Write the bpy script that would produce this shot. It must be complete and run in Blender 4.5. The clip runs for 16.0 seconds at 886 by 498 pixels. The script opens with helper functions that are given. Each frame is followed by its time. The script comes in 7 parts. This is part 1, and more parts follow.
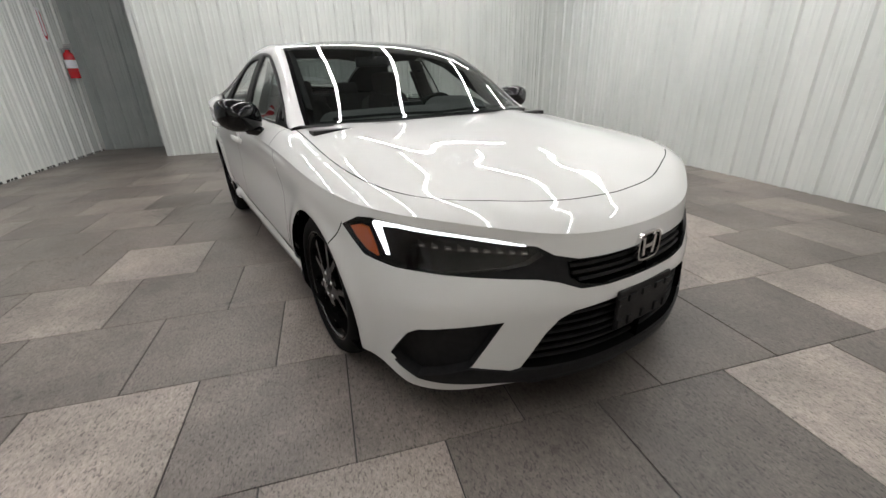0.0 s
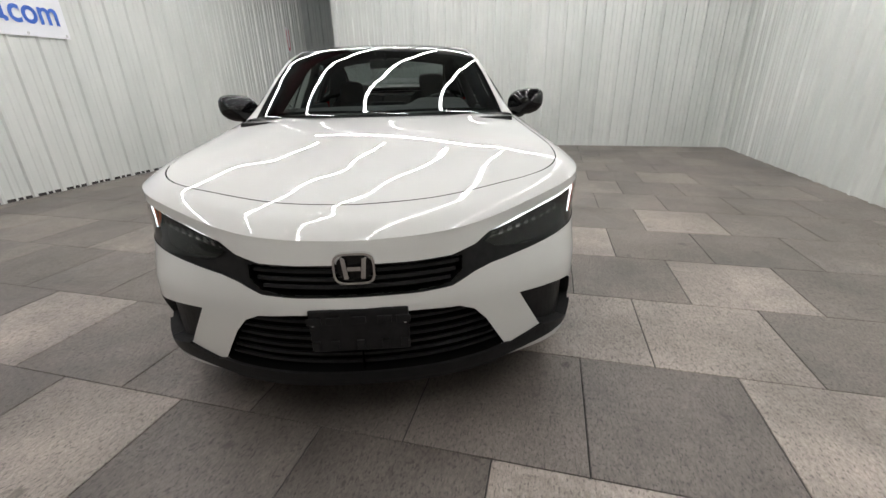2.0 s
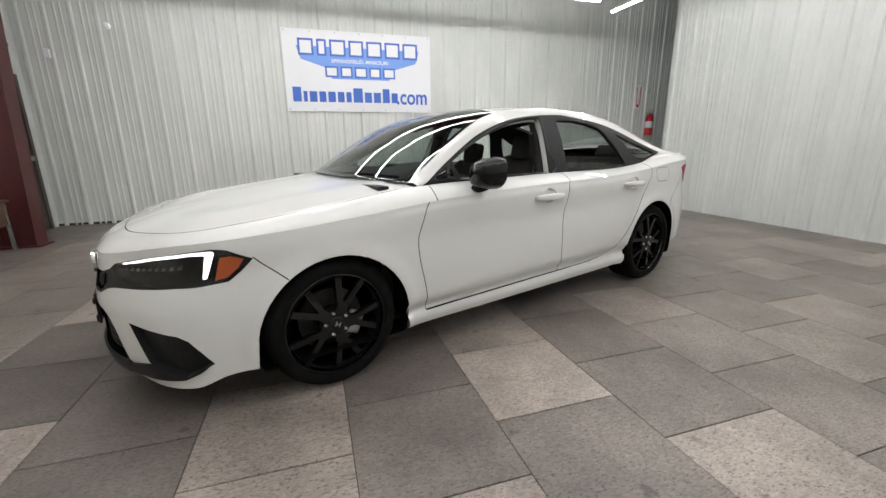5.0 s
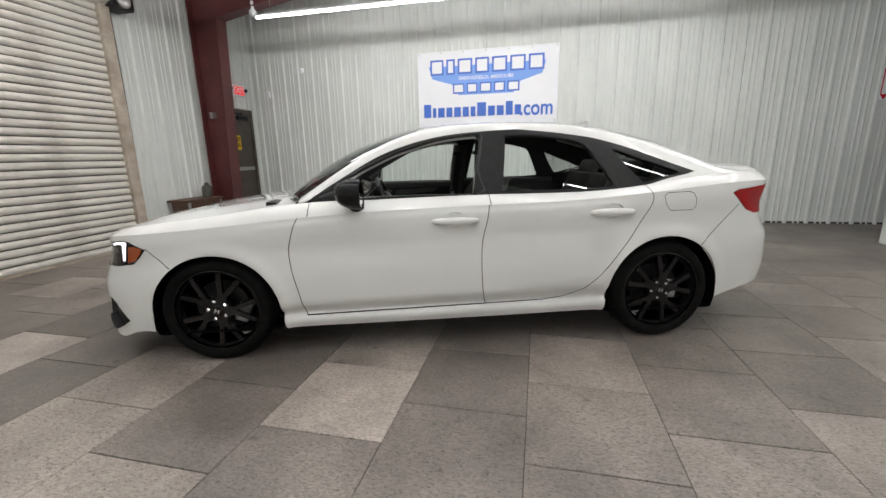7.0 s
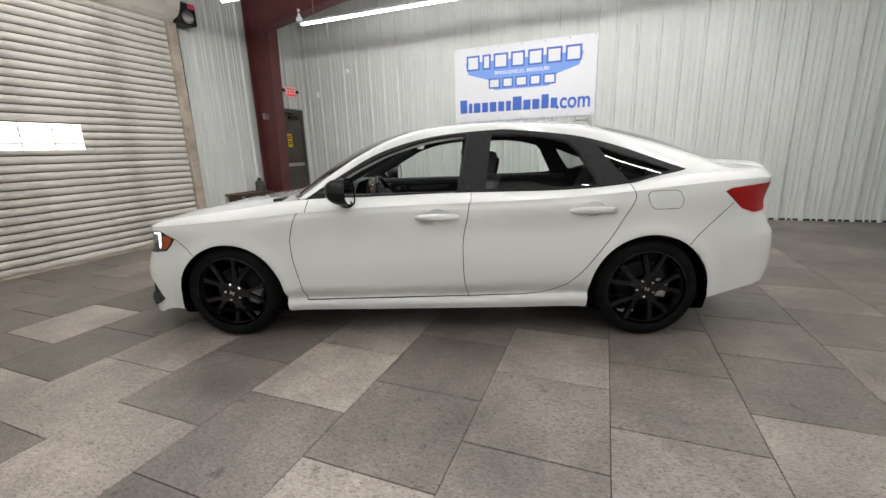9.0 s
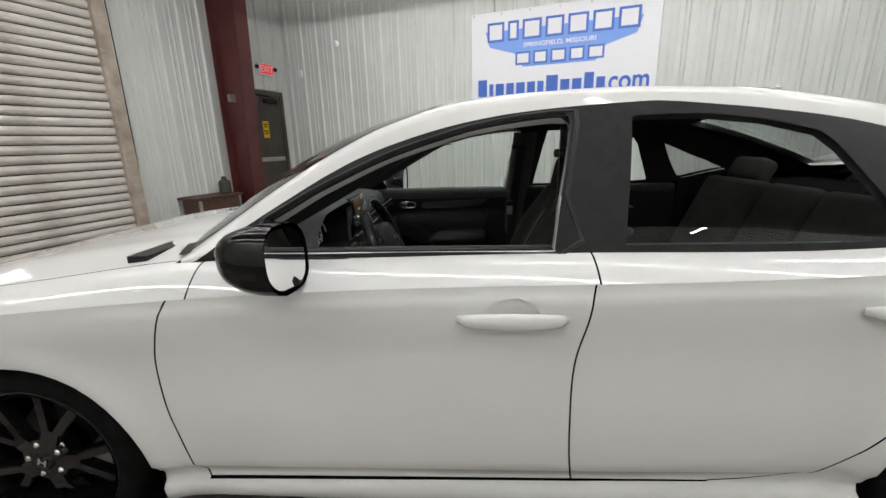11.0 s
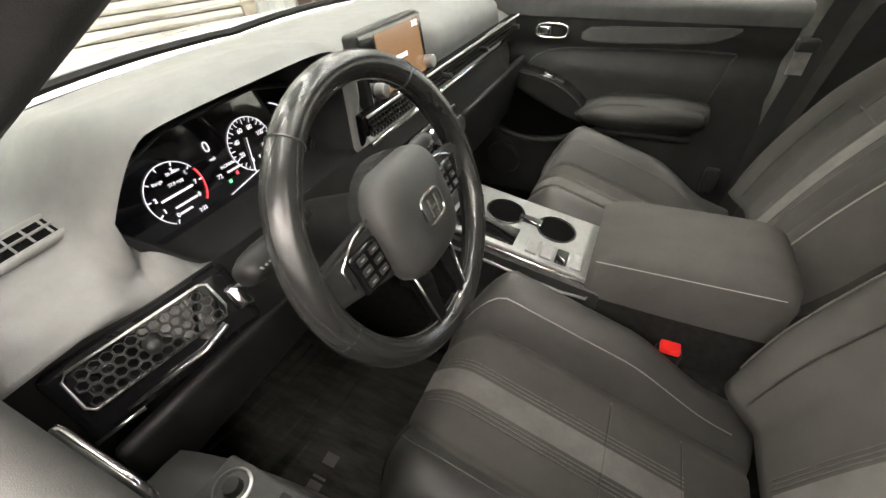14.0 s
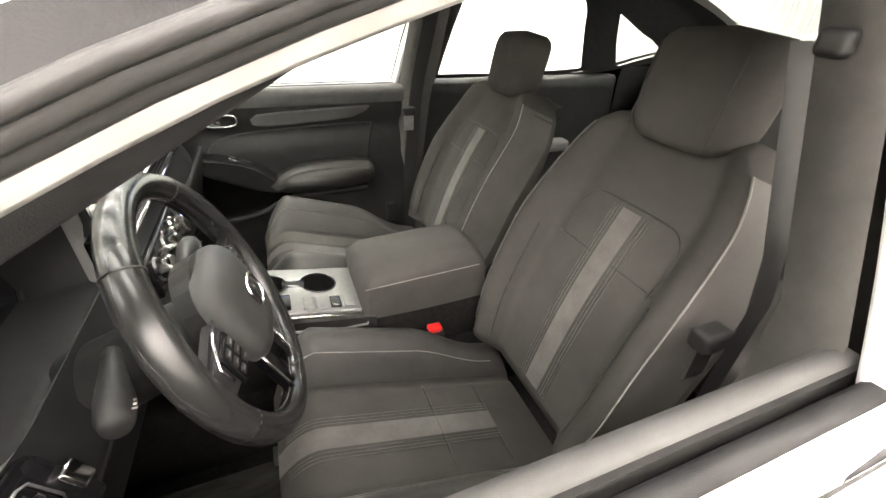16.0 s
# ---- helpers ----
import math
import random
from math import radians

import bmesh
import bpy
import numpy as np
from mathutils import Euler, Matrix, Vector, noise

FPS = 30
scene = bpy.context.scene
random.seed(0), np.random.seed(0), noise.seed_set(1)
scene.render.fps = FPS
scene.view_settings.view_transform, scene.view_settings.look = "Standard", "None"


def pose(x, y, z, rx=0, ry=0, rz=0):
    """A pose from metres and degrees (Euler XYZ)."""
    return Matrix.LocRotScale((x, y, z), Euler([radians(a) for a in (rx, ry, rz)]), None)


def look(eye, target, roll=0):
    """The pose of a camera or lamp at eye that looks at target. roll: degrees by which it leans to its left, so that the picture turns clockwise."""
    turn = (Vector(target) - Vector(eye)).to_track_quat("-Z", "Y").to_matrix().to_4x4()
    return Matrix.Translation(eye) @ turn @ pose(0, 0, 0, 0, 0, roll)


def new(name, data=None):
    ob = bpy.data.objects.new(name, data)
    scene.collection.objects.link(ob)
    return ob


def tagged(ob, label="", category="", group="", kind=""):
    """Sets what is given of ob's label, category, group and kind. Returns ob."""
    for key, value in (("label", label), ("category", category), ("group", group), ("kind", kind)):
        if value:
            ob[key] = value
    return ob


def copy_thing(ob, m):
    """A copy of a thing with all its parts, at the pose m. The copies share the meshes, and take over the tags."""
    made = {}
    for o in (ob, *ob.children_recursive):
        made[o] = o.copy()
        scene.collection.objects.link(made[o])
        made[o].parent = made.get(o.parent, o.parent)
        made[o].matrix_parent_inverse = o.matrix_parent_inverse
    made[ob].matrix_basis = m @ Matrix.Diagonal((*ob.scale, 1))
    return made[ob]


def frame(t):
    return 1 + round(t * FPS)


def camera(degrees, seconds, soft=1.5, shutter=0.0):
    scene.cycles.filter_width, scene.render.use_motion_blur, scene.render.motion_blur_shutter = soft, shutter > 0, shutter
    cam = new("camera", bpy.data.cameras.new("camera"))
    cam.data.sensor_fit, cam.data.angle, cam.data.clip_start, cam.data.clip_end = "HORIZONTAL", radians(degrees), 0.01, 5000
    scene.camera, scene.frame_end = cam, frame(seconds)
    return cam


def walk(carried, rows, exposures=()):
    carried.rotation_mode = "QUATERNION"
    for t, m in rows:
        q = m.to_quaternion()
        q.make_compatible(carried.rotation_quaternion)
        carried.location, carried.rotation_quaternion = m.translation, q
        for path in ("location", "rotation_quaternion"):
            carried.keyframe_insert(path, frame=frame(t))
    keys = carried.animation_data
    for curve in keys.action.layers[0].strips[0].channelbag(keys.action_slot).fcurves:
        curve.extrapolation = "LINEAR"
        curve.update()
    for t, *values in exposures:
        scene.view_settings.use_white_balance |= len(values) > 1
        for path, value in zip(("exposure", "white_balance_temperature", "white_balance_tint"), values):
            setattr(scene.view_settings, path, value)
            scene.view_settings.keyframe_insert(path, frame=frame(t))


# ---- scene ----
cam = camera(94.7, 16.0)
PATH = [
    (0, (-2.982, 1.306, 1.154), (-1.438, 0.300, 0.376), -1.6),
    (0.5, (-3.109, 1.087, 1.102), (-1.470, 0.226, 0.345), -1.8),
    (1, (-3.268, 0.745, 1.090), (-1.553, 0.043, 0.339), -1.3),
    (1.5, (-3.429, 0.306, 1.103), (-1.628, -0.118, 0.344), -1.5),
    (2, (-3.419, -0.208, 1.110), (-1.566, -0.310, 0.363), -1.3),
    (2.5, (-3.429, -0.724, 1.107), (-1.575, -0.497, 0.393), -1.5),
    (3, (-3.293, -1.166, 1.128), (-1.496, -0.614, 0.444), -1.4),
    (3.5, (-3.077, -1.601, 1.131), (-1.392, -0.740, 0.485), -1.3),
    (4, (-2.813, -2.009, 1.151), (-1.281, -0.874, 0.546), -0.8),
    (4.5, (-2.389, -2.319, 1.160), (-1.057, -0.933, 0.609), -0.9),
    (5, (-1.988, -2.624, 1.146), (-0.873, -1.039, 0.649), -0.6),
    (5.2, (-1.815, -2.710, 1.175), (-0.801, -1.056, 0.687), -0.6),
    (7.3, (-0.016, -3.333, 1.195), (0.043, -1.384, 0.746), -1.2),
    (7.5, (0.094, -3.393, 1.199), (0.099, -1.445, 0.746), -1.2),
    (8, (0.250, -3.428, 1.220), (0.162, -1.487, 0.746), -1.6),
    (8.5, (0.261, -3.413, 1.229), (0.144, -1.475, 0.751), -1.7),
    (9, (0.247, -3.406, 1.227), (0.118, -1.467, 0.752), -1.9),
    (9.5, (0.210, -3.264, 1.226), (0.087, -1.325, 0.750), -2.1),
    (9.7, (0.182, -3.102, 1.218), (0.066, -1.158, 0.762), -2.2),
    (11.8, (-0.178, -1.170, 1.260), (-0.339, 0.699, 0.571), -0.2),
    (12, (-0.191, -1.040, 1.243), (-0.461, 0.769, 0.431), 0.4),
    (12.5, (-0.161, -0.808, 1.188), (-0.762, 0.769, 0.115), 0.6),
    (13, (-0.158, -0.719, 1.161), (-0.907, 0.668, -0.069), -1.2),
    (13.5, (-0.148, -0.702, 1.157), (-0.914, 0.632, -0.121), -2.6),
    (14, (-0.144, -0.7, 1.159), (-0.83, 0.676, -0.12), -2.8),
    (14.5, (-0.151, -0.694, 1.173), (-0.481, 0.835, -0.073), -1.1),
    (15, (-0.216, -0.753, 1.198), (0.021, 0.863, 0.043), 0.8),
    (15.5, (-0.254, -0.821, 1.217), (0.319, 0.769, 0.147), 1.6),
    (16, (-0.265, -0.832, 1.223), (0.397, 0.743, 0.184), 2.2),
]
walk(cam, [(t, look(eye, target, roll)) for t, eye, target, roll in PATH],
     exposures=[(0.0, 0.0, 6500, 10), (9.7, 0.0, 6500, 10), (11.8, -0.2, 6500, 10), (12.1, 0.2, 6400, 4), (12.5, 1.6, 6300, 0), (12.9, 2.6, 6800, 6), (13.5, 2.8, 7200, 12), (14.5, 3.15, 7300, 14), (15.0, 3.47, 7300, 15), (15.5, 3.58, 7250, 15), (16.0, 3.15, 7250, 15)])

# ---- world ----
world = bpy.data.worlds.new("world")
scene.world = world
world.use_nodes = True
world.node_tree.nodes["Background"].inputs[0].default_value = (0.6, 0.7, 0.8, 1)
world.node_tree.nodes["Background"].inputs[1].default_value = 0.3

# The room is turned against the car: u runs along the banner wall, n across.
TURN = radians(-17.8)
UX, UY = math.cos(TURN), math.sin(TURN)
ROOM = Matrix.Rotation(TURN, 4, "Z")
U0, U1, N0, N1, ROOF = -4.85, 5.02, -4.2, 4.5, 4.7
TUBE_POWER = 40.0


def room(u, n, z=0.0):
    return Vector((u * UX - n * UY, u * UY + n * UX, z))


# ---- materials ----
def material(name, color, rough=0.5, metal=0.0, coat=0.0, coat_rough=0.03, spec=0.5, emit=None, power=0.0):
    m = bpy.data.materials.new(name)
    m.use_nodes = True
    b = m.node_tree.nodes["Principled BSDF"]
    b.inputs["Base Color"].default_value = (*color, 1)
    b.inputs["Roughness"].default_value = rough
    b.inputs["Metallic"].default_value = metal
    b.inputs["Coat Weight"].default_value = coat
    b.inputs["Coat Roughness"].default_value = coat_rough
    b.inputs["Specular IOR Level"].default_value = spec
    if emit:
        b.inputs["Emission Color"].default_value = (*emit, 1)
        b.inputs["Emission Strength"].default_value = power
    return m


def node(m, kind, **values):
    n = m.node_tree.nodes.new(kind)
    for k, v in values.items():
        n.inputs[k].default_value = v
    return n


def link(m, a, b):
    m.node_tree.links.new(a, b)


def vary(m, color_a, color_b, scale=6.0, detail=6.0, bump=0.0, bump_scale=80.0, lo=0.35, hi=0.65, stretch=(1, 1, 1), rough=None):
    """Two tones by a noise in the object's own space, fine relief, and a roughness that follows."""
    t = m.node_tree
    b = t.nodes["Principled BSDF"]
    co = node(m, "ShaderNodeTexCoord")
    mp = node(m, "ShaderNodeMapping")
    mp.inputs["Scale"].default_value = stretch
    link(m, co.outputs["Object"], mp.inputs[0])
    n1 = node(m, "ShaderNodeTexNoise", Scale=scale, Detail=detail, Roughness=0.65)
    link(m, mp.outputs[0], n1.inputs["Vector"])
    ramp = node(m, "ShaderNodeValToRGB")
    ramp.color_ramp.elements[0].position, ramp.color_ramp.elements[1].position = lo, hi
    ramp.color_ramp.elements[0].color = (*color_a, 1)
    ramp.color_ramp.elements[1].color = (*color_b, 1)
    link(m, n1.outputs["Fac"], ramp.inputs[0])
    link(m, ramp.outputs[0], b.inputs["Base Color"])
    if rough:
        rr = node(m, "ShaderNodeMapRange")
        rr.inputs["To Min"].default_value, rr.inputs["To Max"].default_value = rough
        link(m, n1.outputs["Fac"], rr.inputs[0])
        link(m, rr.outputs[0], b.inputs["Roughness"])
    if bump:
        n2 = node(m, "ShaderNodeTexNoise", Scale=bump_scale, Detail=4.0)
        link(m, mp.outputs[0], n2.inputs["Vector"])
        bp = node(m, "ShaderNodeBump", Strength=bump, Distance=0.002)
        link(m, n2.outputs["Fac"], bp.inputs["Height"])
        link(m, bp.outputs[0], b.inputs["Normal"])
    return m


def glass(name, tint, ior=1.5):
    m = bpy.data.materials.new(name)
    m.use_nodes = True
    t = m.node_tree
    t.nodes.remove(t.nodes["Principled BSDF"])
    tr = node(m, "ShaderNodeBsdfTransparent", Color=(*tint, 1))
    gl = node(m, "ShaderNodeBsdfGlossy", Color=(1, 1, 1, 1), Roughness=0.0)
    # gloss grows towards grazing angles, the same from both sides of the thin pane
    lw = node(m, "ShaderNodeLayerWeight")
    pw = node(m, "ShaderNodeMath")
    pw.operation = "POWER"
    pw.inputs[1].default_value = 5.0
    link(m, lw.outputs["Facing"], pw.inputs[0])
    ml = node(m, "ShaderNodeMath")
    ml.operation = "MULTIPLY_ADD"
    f0 = 2 * ((ior - 1) / (ior + 1)) ** 2
    ml.inputs[1].default_value = 1 - f0
    ml.inputs[2].default_value = f0
    link(m, pw.outputs[0], ml.inputs[0])
    mx = node(m, "ShaderNodeMixShader")
    link(m, ml.outputs[0], mx.inputs[0])
    link(m, tr.outputs[0], mx.inputs[1])
    link(m, gl.outputs[0], mx.inputs[2])
    link(m, mx.outputs[0], t.nodes["Material Output"].inputs["Surface"])
    return m


PAINT = material("white_pearl_paint", (0.67, 0.67, 0.655), 0.5, coat=1.0, coat_rough=0.015, spec=0.0)
GLOSS = material("gloss_black", (0.005, 0.005, 0.0055), 0.3, coat=0.7, coat_rough=0.02, spec=0.0)
TRIM = vary(material("black_plastic", (0.02, 0.02, 0.02), 0.5, spec=0.18), (0.010, 0.010, 0.0105), (0.016, 0.016, 0.0165), 30, bump=0.15, bump_scale=900)
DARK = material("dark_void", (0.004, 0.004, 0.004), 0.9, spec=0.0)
RUBBER = vary(material("tyre_rubber", (0.02, 0.02, 0.02), 0.75, spec=0.06), (0.0045, 0.0045, 0.0045), (0.009, 0.0088, 0.0085), 12, bump=0.2, bump_scale=300)
RIM = material("black_alloy", (0.005, 0.005, 0.0055), 0.3, coat=0.9, coat_rough=0.02, spec=0.0)
CHROME = material("chrome", (0.8, 0.8, 0.8), 0.12, metal=1.0)
STEEL = vary(material("brushed_steel", (0.5, 0.5, 0.5), 0.35, metal=1.0), (0.4, 0.4, 0.4), (0.55, 0.55, 0.54), 40)
GLASS = glass("clear_glass", (0.80, 0.86, 0.83))
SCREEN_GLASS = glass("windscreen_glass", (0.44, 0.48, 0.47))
GLASS_DARK = glass("dark_glass", (0.42, 0.45, 0.44))
LENS = glass("lamp_lens", (0.9, 0.9, 0.9), 1.4)
MIRROR = material("mirror_glass", (0.9, 0.9, 0.9), 0.01, metal=1.0)
AMBER = material("amber_lens", (0.55, 0.10, 0.015), 0.15, coat=1.0)
RED_LENS = material("red_lens", (0.30, 0.002, 0.004), 0.25, coat=0.4, spec=0.0)
DRL = material("white_led", (1, 1, 1), 0.4, emit=(0.92, 0.97, 1.0), power=3.0)
LAMP = material("led_tube", (1, 1, 1), 0.4, emit=(1.0, 0.985, 0.975), power=TUBE_POWER)
PANEL = vary(material("white_wall_panel", (0.62, 0.64, 0.61), 0.38), (0.60, 0.625, 0.60), (0.70, 0.715, 0.69), 1.6, bump=0.05, bump_scale=14, stretch=(1, 1, 0.4), rough=(0.3, 0.48))
# darker copy of the wall panel, with the recess's shade in its colour
PANEL_SHADED = vary(material("shaded_wall_panel", (0.4, 0.42, 0.41), 0.42), (0.36, 0.39, 0.385), (0.43, 0.455, 0.445), 1.6, bump=0.05, bump_scale=14)
SLAT = vary(material("roll_door_slat", (0.6, 0.56, 0.48), 0.45), (0.33, 0.30, 0.265), (0.60, 0.57, 0.52), 2.6, detail=8, bump=0.1, bump_scale=40, lo=0.25, hi=0.5, stretch=(1, 1, 3))
JAMB = vary(material("door_jamb", (0.4, 0.34, 0.28), 0.5), (0.28, 0.23, 0.18), (0.47, 0.41, 0.34), 5, detail=8)
RED_STEEL = vary(material("oxide_red_steel", (0.09, 0.02, 0.02), 0.45), (0.065, 0.012, 0.013), (0.10, 0.024, 0.022), 3, bump=0.06, bump_scale=30, rough=(0.35, 0.55))
CEILING = vary(material("ceiling_insulation", (0.09, 0.09, 0.088), 0.8), (0.075, 0.075, 0.073), (0.11, 0.11, 0.107), 1.2, bump=0.3, bump_scale=10)
DOOR_BROWN = vary(material("brown_door_paint", (0.07, 0.055, 0.045), 0.4), (0.05, 0.04, 0.034), (0.08, 0.065, 0.055), 4)
WOOD = vary(material("old_wood", (0.2, 0.1, 0.05), 0.6), (0.05, 0.027, 0.018), (0.12, 0.065, 0.04), 4, detail=8, stretch=(1, 8, 8))
EXT_RED = material("extinguisher_red", (0.55, 0.012, 0.02), 0.25, coat=0.6)
WHITE = material("white_vinyl", (0.82, 0.83, 0.86), 0.4)
BLUE = material("banner_blue", (0.035, 0.13, 0.55), 0.4)
BLUE_LIGHT = material("banner_light_blue", (0.16, 0.33, 0.78), 0.4)
YELLOW = material("yellow_sticker", (0.75, 0.5, 0.02), 0.5)
EXIT_RED = material("exit_red", (0.7, 0.02, 0.02), 0.5, emit=(1.0, 0.05, 0.05), power=0.6)
OLIVE = vary(material("olive_can", (0.05, 0.05, 0.035), 0.5), (0.035, 0.036, 0.026), (0.07, 0.068, 0.05), 9)
GREY_BAR = material("print_grey", (0.25, 0.25, 0.25), 0.6)
DAYLIGHT = material("daylit_pane", (1, 1, 1), 0.5, emit=(1.0, 0.97, 0.93), power=2.2)

LINER = vary(material("headliner_cloth", (0.035, 0.035, 0.035), 0.9, spec=0.05), (0.031, 0.031, 0.031), (0.040, 0.040, 0.040), 60, bump=0.2, bump_scale=500)
GROUT = vary(material("dark_grout", (0.04, 0.038, 0.036), 0.9), (0.03, 0.028, 0.026), (0.055, 0.052, 0.05), 20)
TILE = material("stone_tile", (0.2, 0.19, 0.18), 0.5)


def tile_nodes(m):
    """Speckled stone-look porcelain: each tile has a tone of its own, fine grain, pits and scuffs."""
    b = m.node_tree.nodes["Principled BSDF"]
    co = node(m, "ShaderNodeTexCoord")
    info = node(m, "ShaderNodeObjectInfo")
    add = node(m, "ShaderNodeVectorMath")
    mul = node(m, "ShaderNodeMath")
    mul.operation, mul.inputs[1].default_value = "MULTIPLY", 57.0
    link(m, info.outputs["Random"], mul.inputs[0])
    link(m, co.outputs["Object"], add.inputs[0])
    link(m, mul.outputs[0], add.inputs[1])
    mp = node(m, "ShaderNodeMapping")
    mp.inputs["Scale"].default_value = (1.0, 1.9, 1.0)
    link(m, add.outputs[0], mp.inputs[0])
    grain = node(m, "ShaderNodeTexNoise", Scale=48.0, Detail=7.0, Roughness=0.80)
    link(m, mp.outputs[0], grain.inputs["Vector"])
    cloud = node(m, "ShaderNodeTexNoise", Scale=3.0, Detail=5.0, Roughness=0.6)
    link(m, add.outputs[0], cloud.inputs["Vector"])
    pits = node(m, "ShaderNodeTexNoise", Scale=66.0, Detail=2.5, Roughness=0.5)
    link(m, mp.outputs[0], pits.inputs["Vector"])
    tone = node(m, "ShaderNodeRGB")
    sep = node(m, "ShaderNodeMapRange")
    sep.inputs["From Min"].default_value, sep.inputs["From Max"].default_value = 0.25, 0.75
    sep.inputs["To Min"].default_value, sep.inputs["To Max"].default_value = 0.42, 1.66
    link(m, grain.outputs["Fac"], sep.inputs[0])
    sep2 = node(m, "ShaderNodeMapRange")
    sep2.inputs["From Min"].default_value, sep2.inputs["From Max"].default_value = 0.3, 0.7
    sep2.inputs["To Min"].default_value, sep2.inputs["To Max"].default_value = 0.82, 1.16
    link(m, cloud.outputs["Fac"], sep2.inputs[0])
    pit = node(m, "ShaderNodeMapRange")
    pit.inputs["From Min"].default_value, pit.inputs["From Max"].default_value = 0.64, 0.585
    pit.inputs["To Min"].default_value, pit.inputs["To Max"].default_value = 0.52, 1.0
    link(m, pits.outputs["Fac"], pit.inputs[0])
    m1, m2 = node(m, "ShaderNodeMath"), node(m, "ShaderNodeMath")
    m1.operation = m2.operation = "MULTIPLY"
    link(m, sep.outputs[0], m1.inputs[0])
    link(m, sep2.outputs[0], m1.inputs[1])
    link(m, m1.outputs[0], m2.inputs[0])
    link(m, pit.outputs[0], m2.inputs[1])
    # dirt that runs on across the joints: broad traffic film and a few small spots
    geo = node(m, "ShaderNodeNewGeometry")
    film = node(m, "ShaderNodeTexNoise", Scale=1.1, Detail=6.0, Roughness=0.62)
    link(m, geo.outputs["Position"], film.inputs["Vector"])
    f1 = node(m, "ShaderNodeMapRange")
    f1.inputs["From Min"].default_value, f1.inputs["From Max"].default_value = 0.40, 0.62
    f1.inputs["To Min"].default_value, f1.inputs["To Max"].default_value = 1.20, 0.70
    link(m, film.outputs["Fac"], f1.inputs[0])
    spot = node(m, "ShaderNodeTexNoise", Scale=7.0, Detail=3.0, Roughness=0.55)
    link(m, geo.outputs["Position"], spot.inputs["Vector"])
    f2 = node(m, "ShaderNodeMapRange")
    f2.inputs["From Min"].default_value, f2.inputs["From Max"].default_value = 0.665, 0.73
    f2.inputs["To Min"].default_value, f2.inputs["To Max"].default_value = 1.0, 0.55
    link(m, spot.outputs["Fac"], f2.inputs[0])
    m3, m4 = node(m, "ShaderNodeMath"), node(m, "ShaderNodeMath")
    m3.operation = m4.operation = "MULTIPLY"
    link(m, f1.outputs[0], m3.inputs[0])
    link(m, f2.outputs[0], m3.inputs[1])
    link(m, m2.outputs[0], m4.inputs[0])
    link(m, m3.outputs[0], m4.inputs[1])
    m2 = m4
    sc = node(m, "ShaderNodeVectorMath")
    sc.operation = "SCALE"
    link(m, info.outputs["Color"], sc.inputs[0])
    link(m, m2.outputs[0], sc.inputs["Scale"])
    link(m, sc.outputs[0], b.inputs["Base Color"])
    rr = node(m, "ShaderNodeMapRange")
    rr.inputs["To Min"].default_value, rr.inputs["To Max"].default_value = 0.25, 0.54
    link(m, cloud.outputs["Fac"], rr.inputs[0])
    link(m, rr.outputs[0], b.inputs["Roughness"])
    bp = node(m, "ShaderNodeBump", Strength=0.35, Distance=0.0015)
    link(m, m2.outputs[0], bp.inputs["Height"])
    link(m, bp.outputs[0], b.inputs["Normal"])


tile_nodes(TILE)


# ---- mesh helpers ----
def mesh_object(name, bm, mat, parent=None, label="", smooth=False):
    me = bpy.data.meshes.new(name)
    bm.normal_update()
    bm.to_mesh(me)
    bm.free()
    for m in (mat if isinstance(mat, (list, tuple)) else [mat]):
        me.materials.append(m)
    if smooth:
        me.polygons.foreach_set("use_smooth", [True] * len(me.polygons))
    ob = new(name, me)
    if parent:
        ob.parent = parent
    if label:
        tagged(ob, label)
    return ob


def part(name, bm, mat, parent, label="", smooth=False):
    return mesh_object(name, bm, mat, parent, label, smooth)


def thing(name, label, category, group="", kind="", at=None):
    return tagged(new(name), label, category, group, kind) if at is None else place(tagged(new(name), label, category, group, kind), at)


def place(ob, m):
    ob.matrix_basis = m
    return ob


def box(bm, x0, x1, y0, y1, z0, z1, bevel=0.0, m=None, segments=2):
    r = bmesh.ops.create_cube(bm, size=1.0)
    vs = r["verts"]
    for v in vs:
        v.co = Vector(((v.co.x + 0.5) * (x1 - x0) + x0, (v.co.y + 0.5) * (y1 - y0) + y0, (v.co.z + 0.5) * (z1 - z0) + z0))
    if bevel:
        es = list({e for v in vs for e in v.link_edges})
        out = bmesh.ops.bevel(bm, geom=es, offset=bevel, segments=segments, profile=0.5, affect="EDGES")
        vs = list(set(v for v in vs if v.is_valid) | set(out["verts"]))
    if m is not None:
        for v in vs:
            v.co = m @ v.co
    return vs


def solid(*args, **kw):
    bm = bmesh.new()
    box(bm, *args, **kw)
    return bm


